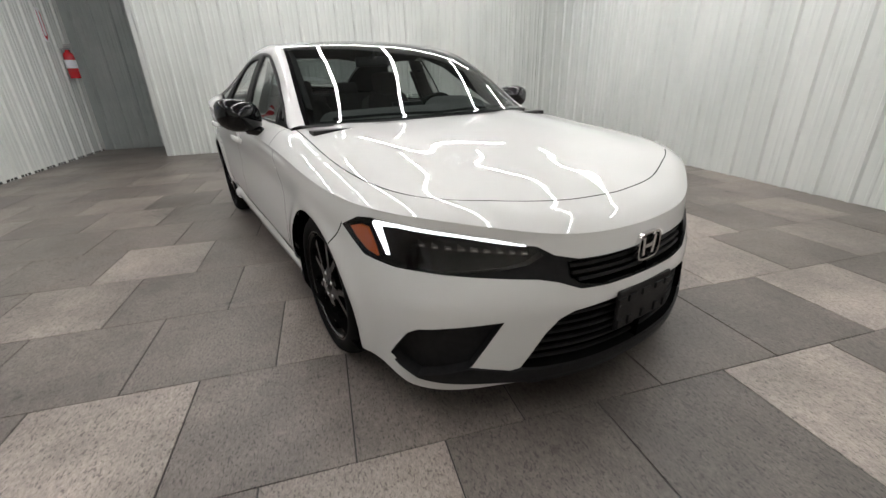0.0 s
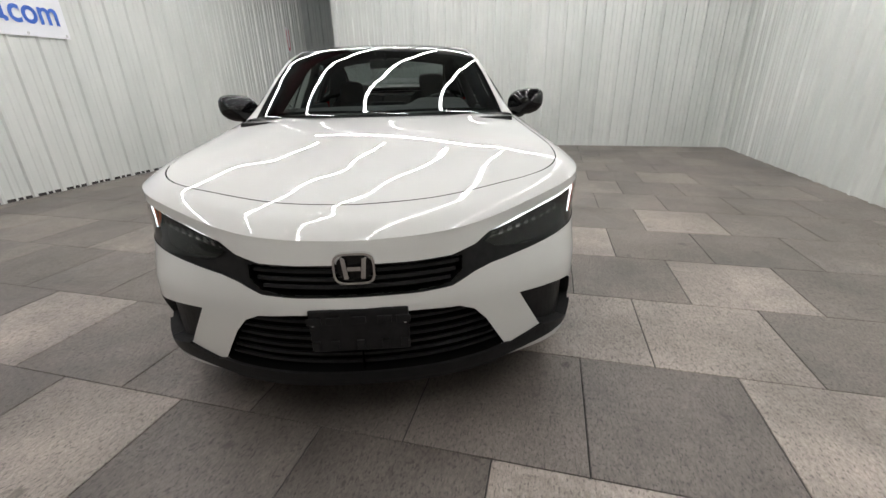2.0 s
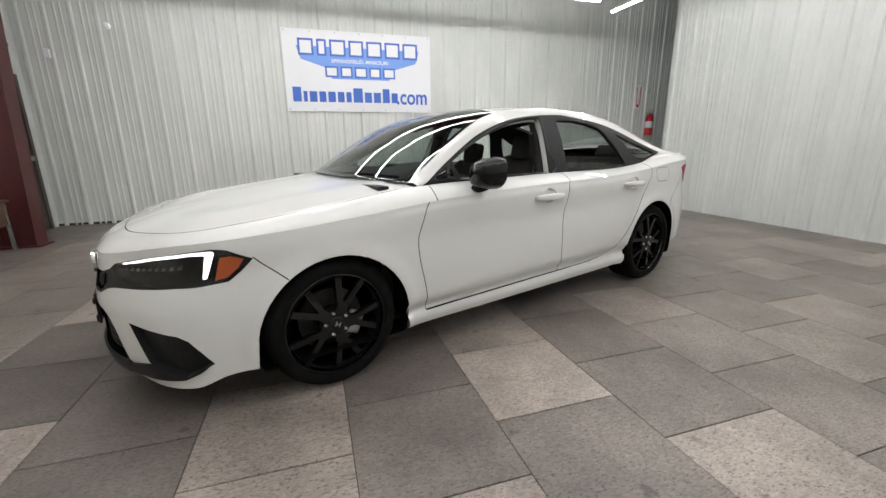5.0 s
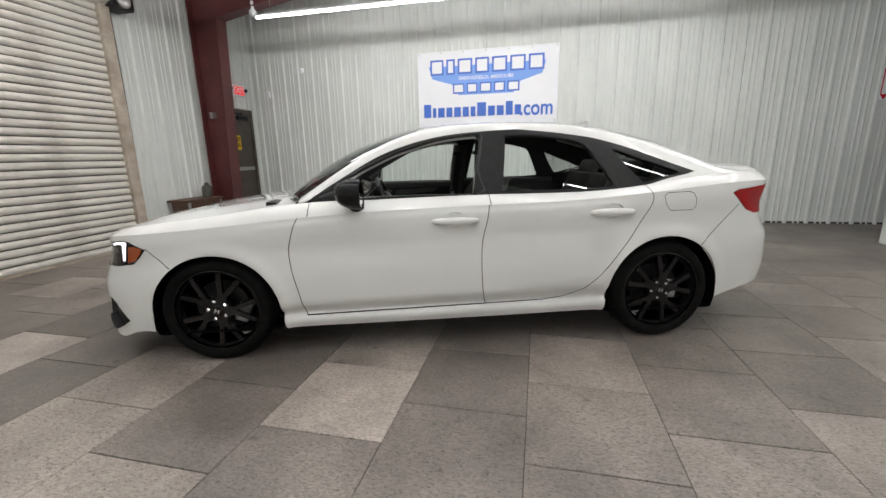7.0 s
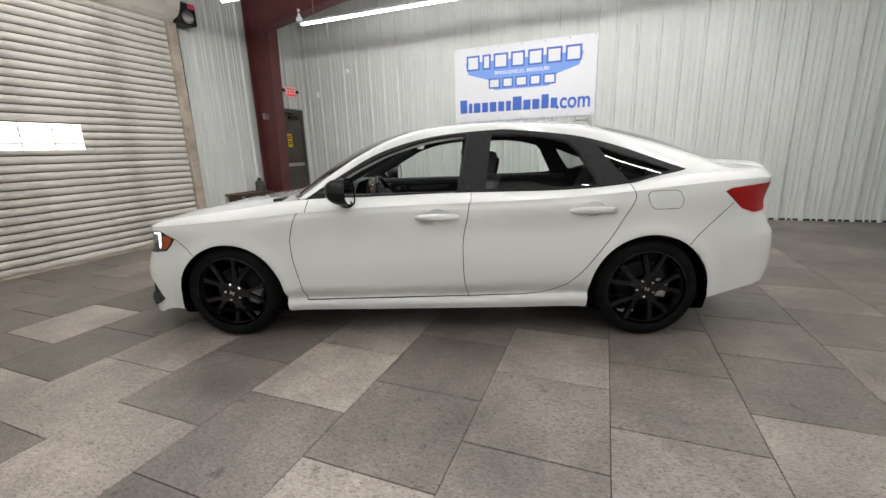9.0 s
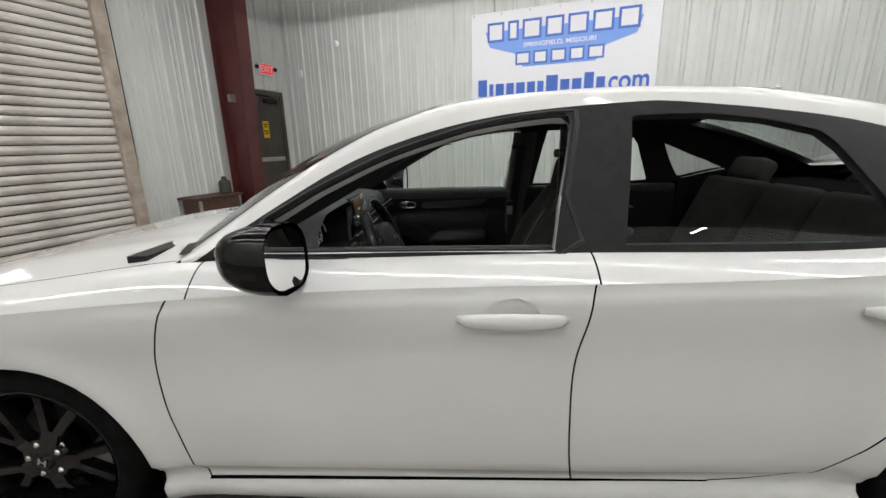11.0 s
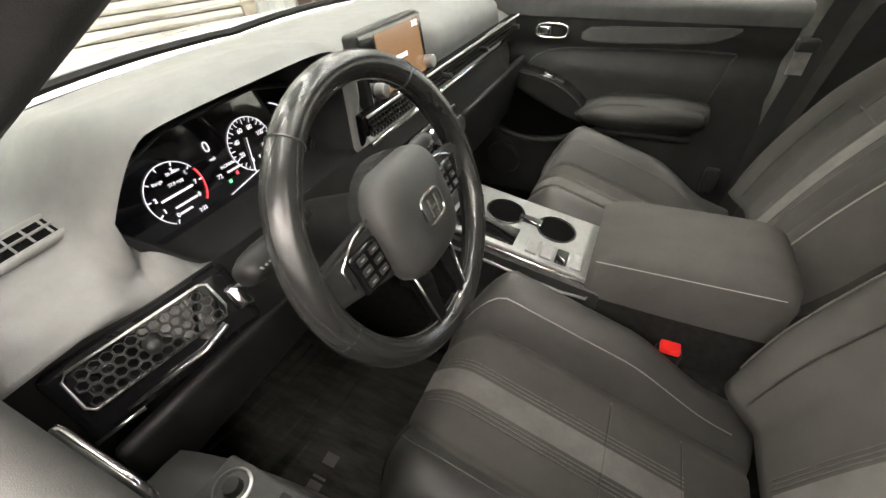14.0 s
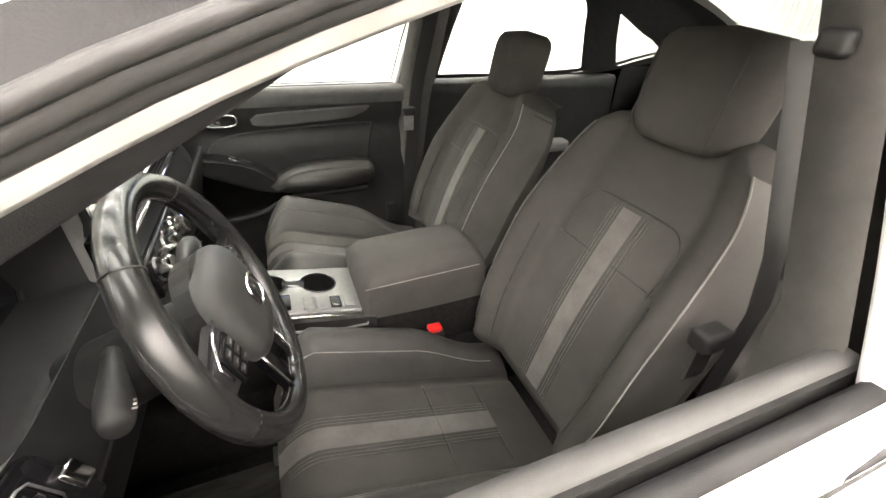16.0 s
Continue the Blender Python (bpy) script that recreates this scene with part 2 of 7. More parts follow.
def tube(bm, points, radius, sides=10, closed=False, caps=True, squash=None):
    """A round bar along points. radius: one number or one per point."""
    pts = [Vector(p) for p in points]
    rings, n = [], len(pts)
    up = Vector((0, 0, 1))
    for i, p in enumerate(pts):
        a = pts[(i - 1) % n] if closed or i > 0 else p
        b = pts[(i + 1) % n] if closed or i < n - 1 else p
        d = (b - a).normalized()
        ref = up if abs(d.dot(up)) < 0.95 else Vector((1, 0, 0))
        sx = d.cross(ref).normalized()
        sy = d.cross(sx)
        r = radius[i] if isinstance(radius, (list, tuple)) else radius
        rx, ry = (r, r) if not squash else (r * squash[0], r * squash[1])
        rings.append([bm.verts.new(p + sx * rx * math.cos(2 * math.pi * k / sides) + sy * ry * math.sin(2 * math.pi * k / sides)) for k in range(sides)])
    for i in range(n if closed else n - 1):
        a, b = rings[i], rings[(i + 1) % n]
        for k in range(sides):
            bm.faces.new((a[k], a[(k + 1) % sides], b[(k + 1) % sides], b[k]))
    if caps and not closed:
        bm.faces.new(rings[0][::-1])
        bm.faces.new(rings[-1])


def lathe(bm, profile, axis="z", steps=32, origin=(0, 0, 0), closed=True):
    """Turn a profile of (radius, height) round an axis."""
    o = Vector(origin)
    rings = []
    for r, h in profile:
        ring = []
        for k in range(steps):
            a = 2 * math.pi * k / steps
            c, s = r * math.cos(a), r * math.sin(a)
            p = {"z": (c, s, h), "y": (c, h, s), "x": (h, c, s)}[axis]
            ring.append(bm.verts.new(o + Vector(p)))
        rings.append(ring)
    for a, b in zip(rings, rings[1:]):
        for k in range(steps):
            bm.faces.new((a[k], a[(k + 1) % steps], b[(k + 1) % steps], b[k]))
    if closed:
        for ring in (rings[0], rings[-1]):
            bm.faces.new(ring)
    bmesh.ops.recalc_face_normals(bm, faces=bm.faces[:])


def prism(bm, poly, z0, z1, m=None):
    """A flat polygon (x, y) made thick from z0 to z1."""
    a = [bm.verts.new((x, y, z0)) for x, y in poly]
    b = [bm.verts.new((x, y, z1)) for x, y in poly]
    n = len(poly)
    fs = [bm.faces.new(a[::-1]), bm.faces.new(b)]
    fs += [bm.faces.new((a[i], a[(i + 1) % n], b[(i + 1) % n], b[i])) for i in range(n)]
    bmesh.ops.recalc_face_normals(bm, faces=fs)
    if m is not None:
        for v in a + b:
            v.co = m @ v.co


def grid_mesh(bm, rows):
    """A skin over rows of points."""
    vs = [[bm.verts.new(p) for p in row] for row in rows]
    for a, b in zip(vs, vs[1:]):
        for i in range(len(a) - 1):
            bm.faces.new((a[i], a[i + 1], b[i + 1], b[i]))
    return vs


def curve(knots):
    """A smooth function through (x, value) knots, monotone between them, straight beyond."""
    xs = [k[0] for k in knots]
    ys = [k[1] for k in knots]
    n = len(xs)
    d = [(ys[i + 1] - ys[i]) / (xs[i + 1] - xs[i]) for i in range(n - 1)]
    m = [d[0]] + [0 if d[i - 1] * d[i] <= 0 else 2 * d[i - 1] * d[i] / (d[i - 1] + d[i]) for i in range(1, n - 1)] + [d[-1]]

    def f(x):
        if x <= xs[0]:
            return ys[0]
        if x >= xs[-1]:
            return ys[-1]
        i = 0
        while x > xs[i + 1]:
            i += 1
        h = xs[i + 1] - xs[i]
        t = (x - xs[i]) / h
        return ((2 * t ** 3 - 3 * t * t + 1) * ys[i] + (t ** 3 - 2 * t * t + t) * h * m[i]
                + (-2 * t ** 3 + 3 * t * t) * ys[i + 1] + (t ** 3 - t * t) * h * m[i + 1])
    return f


def spline(knots):
    """A natural cubic spline through (x, value) knots."""
    xs, ys = np.array([k[0] for k in knots]), np.array([k[1] for k in knots])
    n, h = len(xs), np.diff(xs)
    a, r = np.eye(n), np.zeros(n)
    for i in range(1, n - 1):
        a[i, i - 1:i + 2] = h[i - 1], 2 * (h[i - 1] + h[i]), h[i]
        r[i] = 6 * ((ys[i + 1] - ys[i]) / h[i] - (ys[i] - ys[i - 1]) / h[i - 1])
    m = np.linalg.solve(a, r)

    def f(x):
        i = int(min(max(np.searchsorted(xs, x) - 1, 0), n - 2))
        p, q = xs[i + 1] - x, x - xs[i]
        return float((m[i] * p ** 3 + m[i + 1] * q ** 3) / (6 * h[i]) + (ys[i] / h[i] - m[i] * h[i] / 6) * p + (ys[i + 1] / h[i] - m[i + 1] * h[i] / 6) * q)
    return f


def fair(knots, width):
    """A spline through the knots, with its bends evened out over a width."""
    f = spline(knots)
    a, b = knots[0][0], knots[-1][0]
    xs = np.linspace(a - 3 * width, b + 3 * width, 3000)
    step = xs[1] - xs[0]
    k0 = (knots[1][1] - knots[0][1]) / (knots[1][0] - knots[0][0])
    k1 = (knots[-1][1] - knots[-2][1]) / (knots[-1][0] - knots[-2][0])
    ys = np.array([knots[0][1] + k0 * (x - a) if x < a else knots[-1][1] + k1 * (x - b) if x > b else f(x) for x in xs])
    n = int(2.5 * width / step)
    ker = np.exp(-0.5 * (np.arange(-n, n + 1) * step / width) ** 2)
    ys = np.convolve(np.pad(ys, n, mode="edge"), ker / ker.sum(), mode="valid")
    return lambda x: float(np.interp(x, xs, ys))


def text_mesh(words, size, mat, name, parent, m, depth=0.002, bold=0.0, stretch=1.0, label=""):
    cu = bpy.data.curves.new(name, "FONT")
    cu.body, cu.size, cu.align_x, cu.align_y = words, size, "CENTER", "CENTER"
    cu.extrude, cu.offset = depth, bold
    ob = bpy.data.objects.new(name, cu)
    scene.collection.objects.link(ob)
    me = bpy.data.meshes.new_from_object(ob.evaluated_get(bpy.context.evaluated_depsgraph_get()))
    bpy.data.objects.remove(ob)
    me.materials.clear()
    me.materials.append(mat)
    me.transform(Matrix.Diagonal((stretch, 1, 1, 1)))
    out = new(name, me)
    out.parent = parent
    out.matrix_basis = m
    if label:
        tagged(out, label)
    return out

# ---- the room ----
def ribbed(name, length, height, mat, label, m, pitch=0.305, shift=0.0, z0=0.0):
    """A wall of ribbed sheet: broad flats, trapezoid ribs and two shallow swages in each flat. Its face looks to -y; length runs along x."""
    bm = bmesh.new()
    prof = [(0.0, 0.0)]
    x = shift
    while x < length - 0.05:
        for dx, dy in ((-0.034, 0), (-0.016, -0.026), (0.016, -0.026), (0.034, 0), (0.108, 0), (0.118, -0.006), (0.134, -0.006), (0.144, 0), (0.178, 0), (0.188, -0.006), (0.204, -0.006), (0.214, 0)):
            if 0.002 < x + dx < length - 0.002:
                prof.append((x + dx, dy))
        x += pitch
    prof.append((length, 0.0))
    back = [(length, 0.10), (0.0, 0.10)]
    n = len(prof)
    lo = [bm.verts.new((x, y, z0)) for x, y in prof + back]
    hi = [bm.verts.new((x, y, height)) for x, y in prof + back]
    k = len(lo)
    for i in range(k):
        j = (i + 1) % k
        bm.faces.new((lo[i], lo[j], hi[j], hi[i]))
    bm.faces.new(lo[::-1])
    bm.faces.new(hi)
    ob = mesh_object(name, bm, mat)
    ob.matrix_basis = m
    return tagged(ob, label, "wall", kind="structure")


def wall_pose(u, n, turn):
    return Matrix.Translation(room(u, n)) @ Matrix.Rotation(TURN + radians(turn), 4, "Z")


DOOR_N0, DOOR_N1, DOOR_TOP = -3.5, 1.40, 3.08       # roll-up door along the end wall
EXIT_N0, EXIT_N1, EXIT_TOP = 3.40, 4.28, 2.07       # brown exit door
ribbed("wall_north", 11.9, ROOF, PANEL, "white ribbed sheet-metal wall with a blue banner", wall_pose(U0 - 0.1, N1, 0), shift=0.2)
ribbed("wall_east", 3.02 - N0 + 0.07, ROOF, PANEL, "white ribbed sheet-metal wall behind the car", wall_pose(U1, 3.02, -90), shift=0.1)
ribbed("wall_recess", 3.0, ROOF, PANEL_SHADED, "ribbed wall in a recess, its shade put into the grey colour", wall_pose(U1 + 1.40, N1 - 0.002, -90), shift=0.15)
ribbed("wall_south", 10.6, ROOF, PANEL, "white ribbed sheet-metal side wall", wall_pose(U1 + 0.1, N0, 180), shift=0.1)
ribbed("wall_west", EXIT_N0 - 0.06 - DOOR_N1 - 0.14, ROOF, PANEL, "white ribbed wall beside the roll-up door", wall_pose(U0, DOOR_N1 + 0.14, 90), shift=0.12)
ribbed("wall_west_1", N1 - EXIT_N1 - 0.06, ROOF, PANEL, "narrow strip of ribbed wall beside the exit door", wall_pose(U0, EXIT_N1 + 0.06, 90), shift=0.05)
ribbed("wall_west_2", EXIT_N1 - EXIT_N0 + 0.11, ROOF, PANEL, "ribbed wall above the exit door", wall_pose(U0, EXIT_N0 - 0.055, 90), z0=EXIT_TOP + 0.07)
ribbed("wall_west_3", DOOR_N1 - DOOR_N0 + 0.27, ROOF, PANEL, "ribbed wall above the roll-up door", wall_pose(U0, DOOR_N0 - 0.135, 90), z0=DOOR_TOP + 0.36)
ribbed("wall_west_4", DOOR_N0 - 0.14 - N0, ROOF, PANEL, "ribbed wall at the far side of the roll-up door", wall_pose(U0, N0, 90), shift=0.1)
bm = solid(U0 - 0.2, U1 + 1.6, N0 - 0.2, N1 + 0.2, ROOF, ROOF + 0.1)
place(tagged(mesh_object("ceiling", bm, CEILING), "grey insulated metal building ceiling", "ceiling", kind="structure"), ROOM)
# low dark strip along the foot of the banner wall
for nm, a in (("baseboard", (U0, U1 + 1.35, N1 - 0.004, N1 - 0.001, 0.0, 0.03)),):
    place(tagged(mesh_object(nm, solid(*a), GROUT), "thin dark strip at the foot of the wall", "baseboard", kind="structure"), ROOM)

# roll-up door: each slat is a piece
door = tagged(new("door_1"), "stained beige steel roll-up door, closed", "roll-up door", kind="structure")
place(door, Matrix.Translation(room(U0 + 0.14, DOOR_N0)) @ Matrix.Rotation(TURN + radians(90), 4, "Z"))
PITCH = 0.092


def slat_mesh(width):
    bm = bmesh.new()
    prof = [(0.010, 0.0), (-0.002, 0.004), (-0.018, 0.016), (-0.026, 0.040), (-0.022, 0.062), (-0.008, 0.078), (0.008, 0.082), (0.012, 0.082), (0.012, 0.0)]
    a = [bm.verts.new((0, y, z)) for y, z in prof]
    b = [bm.verts.new((width, y, z)) for y, z in prof]
    for i in range(len(prof)):
        j = (i + 1) % len(prof)
        bm.faces.new((a[i], b[i], b[j], a[j]))
    bm.faces.new(a)
    bm.faces.new(b[::-1])
    bmesh.ops.recalc_face_normals(bm, faces=bm.faces[:])
    me = bpy.data.meshes.new("slat")
    bm.to_mesh(me)
    bm.free()
    me.materials.append(SLAT)
    return me


full = slat_mesh(DOOR_N1 - DOOR_N0)
for i in range(int(DOOR_TOP / PITCH) + 1):
    o = new("slat", full)
    o.parent = door
    o.location = (0, 0, 0.02 + i * PITCH)
bm = bmesh.new()
box(bm, -0.02, DOOR_N1 - DOOR_N0 + 0.02, 0.014, 0.03, 0.0, DOOR_TOP + 0.1)
part("backing", bm, GROUT, door)
bm = bmesh.new()
box(bm, -0.02, DOOR_N1 - DOOR_N0 + 0.02, -0.03, 0.02, 0.0, 0.024, 0.004)
part("bottom_bar", bm, JAMB, door)
for x0 in (-0.14, DOOR_N1 - DOOR_N0 + 0.0):
    part("jamb", solid(x0, x0 + 0.14, -0.075, 0.145, 0, DOOR_TOP + 0.34, 0.006), JAMB, door)
bm = bmesh.new()
prof = [(0.28 * math.cos(a), 0.28 * math.sin(a)) for a in [math.pi * 0.5 + k * math.pi / 10 for k in range(11)]]
prism(bm, [(0.14, 0.30)] + prof + [(0.14, -0.30)], -0.1, DOOR_N1 - DOOR_N0 + 0.1,
      Matrix.Translation((0, 0, DOOR_TOP + 0.32)) @ Matrix(((0, 0, 1, 0), (1, 0, 0, 0), (0, 1, 0, 0), (0, 0, 0, 1))))
part("coil_hood", bm, SLAT, door, "beige coil hood over the roll-up door")
# three daylit panes let into the slats
for k, n in enumerate((-0.215, -0.515, -0.815)):
    for r in range(4):
        bm = solid(n - DOOR_N0, n - DOOR_N0 + 0.280, -0.027, -0.012, 1.365 + r * 0.077, 1.365 + r * 0.077 + 0.062, 0.004)
        part("pane", bm, DAYLIGHT, door, "bright daylit translucent pane")
# motor unit by the coil hood
motor = thing("door_operator", "black electric operator motor with chain wheel beside the coil hood", "motor")
place(motor, Matrix.Translation(room(U0 + 0.02, DOOR_N1 + 0.06, DOOR_TOP + 0.04)) @ Matrix.Rotation(TURN, 4, "Z"))
part("housing", solid(0.0, 0.30, 0.02, 0.36, 0.0, 0.30, 0.03), TRIM, motor)
bm = bmesh.new()
lathe(bm, [(0.0, 0.30), (0.085, 0.30), (0.09, 0.33), (0.06, 0.35), (0.0, 0.36)], "x", 24, (0, 0.19, 0.10), closed=False)
part("wheel", bm, STEEL, motor)
part("indicator", solid(0.302, 0.31, 0.22, 0.34, 0.22, 0.28, 0.004), material("motor_label", (0.5, 0.05, 0.12), 0.4), motor, "red label plate")
bm = bmesh.new()
tube(bm, [(0.15, 0.12, 0.0), (0.15, 0.12, -0.9), (0.16, 0.10, -2.1)], 0.006, 6)
part("cable", bm, TRIM, motor)

# exit door and its sign
ed = tagged(new("door_2"), "dark brown steel exit door, closed", "door", kind="structure")
place(ed, Matrix.Translation(room(U0, EXIT_N0)) @ Matrix.Rotation(TURN + radians(90), 4, "Z"))
W = EXIT_N1 - EXIT_N0
part("leaf", solid(0.012, W - 0.012, 0.0, 0.045, 0.012, EXIT_TOP - 0.01, 0.003), DOOR_BROWN, ed)
for a in ((-0.06, 0.01, -0.02, 0.08, 0, EXIT_TOP + 0.06), (W - 0.01, W + 0.06, -0.02, 0.08, 0, EXIT_TOP + 0.06), (0.0, W, -0.018, 0.078, EXIT_TOP - 0.012, EXIT_TOP + 0.055)):
    part("frame", solid(*a, 0.004), DOOR_BROWN, ed)
part("panic_bar", solid(0.08, W - 0.1, -0.07, -0.03, 0.98, 1.05, 0.01), STEEL, ed)
bm = bmesh.new()
box(bm, W - 0.40, W - 0.12, -0.05, 0.0, EXIT_TOP - 0.14, EXIT_TOP - 0.07, 0.008)
tube(bm, [(W - 0.2, -0.05, EXIT_TOP - 0.06), (W - 0.42, -0.16, EXIT_TOP - 0.05), (W - 0.62, -0.02, EXIT_TOP - 0.02)], 0.012, 6)
part("closer", bm, TRIM, ed)
st = part("sticker", solid(W - 0.47, W - 0.34, -0.003, 0.0, 1.37, 1.64), YELLOW, ed, "yellow warning sticker with illegible print")
for z in (1.58, 1.54, 1.47, 1.43):
    part("print_bar", solid(W - 0.455, W - 0.365, -0.0045, -0.003, z, z + 0.018), DARK, st)
ex = thing("exit_sign", "white emergency exit sign with red letters over the door", "exit sign")
place(ex, Matrix.Translation(room(U0, 4.0, 2.46)) @ Matrix.Rotation(TURN + radians(90), 4, "Z"))
part("housing", solid(-0.16, 0.16, -0.05, 0.0, -0.095, 0.095, 0.012), WHITE, ex)
part("face", solid(-0.14, 0.14, -0.054, -0.05, -0.075, 0.075), EXIT_RED, ex, "red lit face")
text_mesh("EXIT", 0.14, WHITE, "lettering", ex, pose(0, -0.056, -0.002, 90, 0, 0), 0.001, 0.002)
for x in (-0.20, 0.20):
    bm = bmesh.new()
    lathe(bm, [(0.0, -0.045), (0.03, -0.045), (0.035, -0.02), (0.02, 0.0)], "y", 14, (x, -0.02, 0.02), closed=False)
    part("lamp_head", bm, TRIM, ex)

# steel frame: tapered column and rafter
col = tagged(new("steel_frame"), "oxide-red tapered steel column and rafter at the end wall", "column", kind="structure")
place(col, ROOM)
Z_K = 3.36
bm = bmesh.new()
prism(bm, [(-4.69, 0), (-4.33, 0), (-4.20, Z_K), (-4.69, Z_K)], -0.006, 0.006, Matrix.Translation((0, 3.0, 0)) @ Matrix(((1, 0, 0, 0), (0, 0, 1, 0), (0, 1, 0, 0), (0, 0, 0, 1))))
part("web", bm, RED_STEEL, col)
bm = bmesh.new()
prism(bm, [(-4.33, 0), (-4.318, 0), (-4.188, Z_K), (-4.20, Z_K)], -0.11, 0.11, Matrix.Translation((0, 3.0, 0)) @ Matrix(((1, 0, 0, 0), (0, 0, 1, 0), (0, 1, 0, 0), (0, 0, 0, 1))))
part("flange", bm, RED_STEEL, col)
part("flange", solid(-4.705, -4.69, 2.89, 3.11, 0, ROOF - 0.02), RED_STEEL, col)
part("base_plate", solid(-4.75, -4.27, 2.86, 3.14, 0.001, 0.02), RED_STEEL, col)
bm = bmesh.new()
prism(bm, [(-4.80, Z_K), (-4.20, Z_K), (-2.85, 3.58), (4.95, 4.16), (4.95, 4.64), (-4.80, 4.35)], -0.006, 0.006, Matrix.Translation((0, 3.0, 0)) @ Matrix(((1, 0, 0, 0), (0, 0, 1, 0), (0, 1, 0, 0), (0, 0, 0, 1))))
part("rafter_web", bm, RED_STEEL, col)
bm = bmesh.new()
prism(bm, [(-4.20, Z_K - 0.012), (-2.85, 3.568), (4.95, 4.148), (4.95, 4.16), (-2.85, 3.58), (-4.20, Z_K)], -0.11, 0.11, Matrix.Translation((0, 3.0, 0)) @ Matrix(((1, 0, 0, 0), (0, 0, 1, 0), (0, 1, 0, 0), (0, 0, 0, 1))))
part("rafter_flange", bm, RED_STEEL, col)
bm = bmesh.new()
box(bm, -4.56, -4.50, 2.90, 2.994, 1.86, 1.96, 0.006)
part("outlet_box", bm, STEEL, col, "small grey junction box")

# strip lights; the last row is unseen, added to brighten the car's left side
LINES = [((-3.37, 2.74), (3.3, 2.80)), ((-3.6, 1.45), (3.3, 1.45)), ((-4.4, 0.30), (3.3, 0.30)), ((-4.4, -0.85), (3.3, -0.85)), ((-4.4, -2.4), (3.3, -2.4)), ((3.84, 3.2), (3.84, -3.2)), ((-2.4, -3.75), (3.3, -3.75))]
TZ = 3.24
for (u0, n0), (u1, n1) in LINES:
    lamp = thing("strip_light", "long white linear strip light hung under the ceiling", "strip light", "strip lights under the ceiling")
    d = Vector((u1 - u0, n1 - n0))
    place(lamp, Matrix.Translation(room(u0, n0, TZ)) @ Matrix.Rotation(TURN + math.atan2(d.y, d.x), 4, "Z"))
    L = d.length
    bm = bmesh.new()
    prism(bm, [(0.024 * math.cos(a), 0.024 * math.sin(a)) for a in [math.pi + k * math.pi / 8 for k in range(9)]], 0.01, L - 0.01,
          Matrix(((0, 0, 1, 0), (1, 0, 0, 0), (0, 1, 0, 0), (0, 0, 0, 1))))
    part("diffuser", bm, LAMP, lamp)
    part("housing", solid(0, L, -0.028, 0.028, 0.002, 0.04, 0.006), WHITE, lamp)
    for x in (0.25, L - 0.25):
        bm = bmesh.new()
        tube(bm, [(x, 0, 0.03), (x, 0, ROOF - TZ)], 0.004, 5)
        part("hanger", bm, STEEL, lamp)

# banner
banner = thing("banner", "white vinyl banner with blue dealership print on the ribbed wall", "banner")
place(banner, Matrix.Translation(room(-0.165, N1 - 0.032, 2.34)) @ Matrix.Rotation(TURN, 4, "Z"))
BW, BH = 2.46, 1.26
bm = bmesh.new()
cols = 40
rows = []
for j in range(9):
    rows.append([(-BW / 2 + BW * i / cols, 0.005 * math.sin(i * 0.9) * (0.4 + 0.6 * abs(j / 4 - 1)) - 0.008, -BH / 2 + BH * j / 8) for i in range(cols + 1)])
grid_mesh(bm, rows)
bmesh.ops.recalc_face_normals(bm, faces=bm.faces[:])
part("sheet", bm, WHITE, banner, smooth=True)
for i in range(7):
    for z in (-BH / 2 + 0.03, BH / 2 - 0.03):
        bm = bmesh.new()
        lathe(bm, [(0.006, -0.020), (0.013, -0.021), (0.013, -0.019)], "y", 10, (-BW / 2 + 0.04 + i * (BW - 0.08) / 6, 0, z), closed=False)
        part("grommet", bm, STEEL, banner)
bm = bmesh.new()
wing = [(-1.02, 0.36), (-0.96, 0.16), (-0.60, 0.05), (-0.48, -0.13), (0.48, -0.13), (0.60, 0.05), (0.96, 0.16), (1.02, 0.36)]
prism(bm, wing, -0.001, 0.001, pose(0, -0.0175, 0.02, 90, 0, 0) )
part("emblem_field", bm, BLUE_LIGHT, banner, "light blue shield shape")


def name_bar(x0, x1, z0, z1, mat, y):
    """A flat block in place of one letter of a firm's name."""
    part("name_bar", solid(x0, x1, -0.0012, 0.0012, z0, z1, 0.0008), mat, banner).matrix_basis = Matrix.Translation((0, y, 0))


def name_row(x0, x1, z0, z1, gap, weights, outline):
    """Blocks in a row, one a letter, with a blue rim where the letters are white."""
    unit = (x1 - x0 - gap * (len(weights) - 1)) / sum(weights)
    x = x0
    for k, wt in enumerate(weights):
        w = unit * wt
        top_ = z1 if outline else z0 + (z1 - z0) * (1.0 if k in (0, 7, 10) else 0.72)
        if outline:
            name_bar(x - outline, x + w + outline, z0 - outline, z1 + outline, BLUE, -0.020 - 0.0001 * k)
            name_bar(x, x + w, z0, z1, WHITE, -0.0235)
        else:
            name_bar(x, x + w, z0, top_, BLUE, -0.020)
        x += w + gap


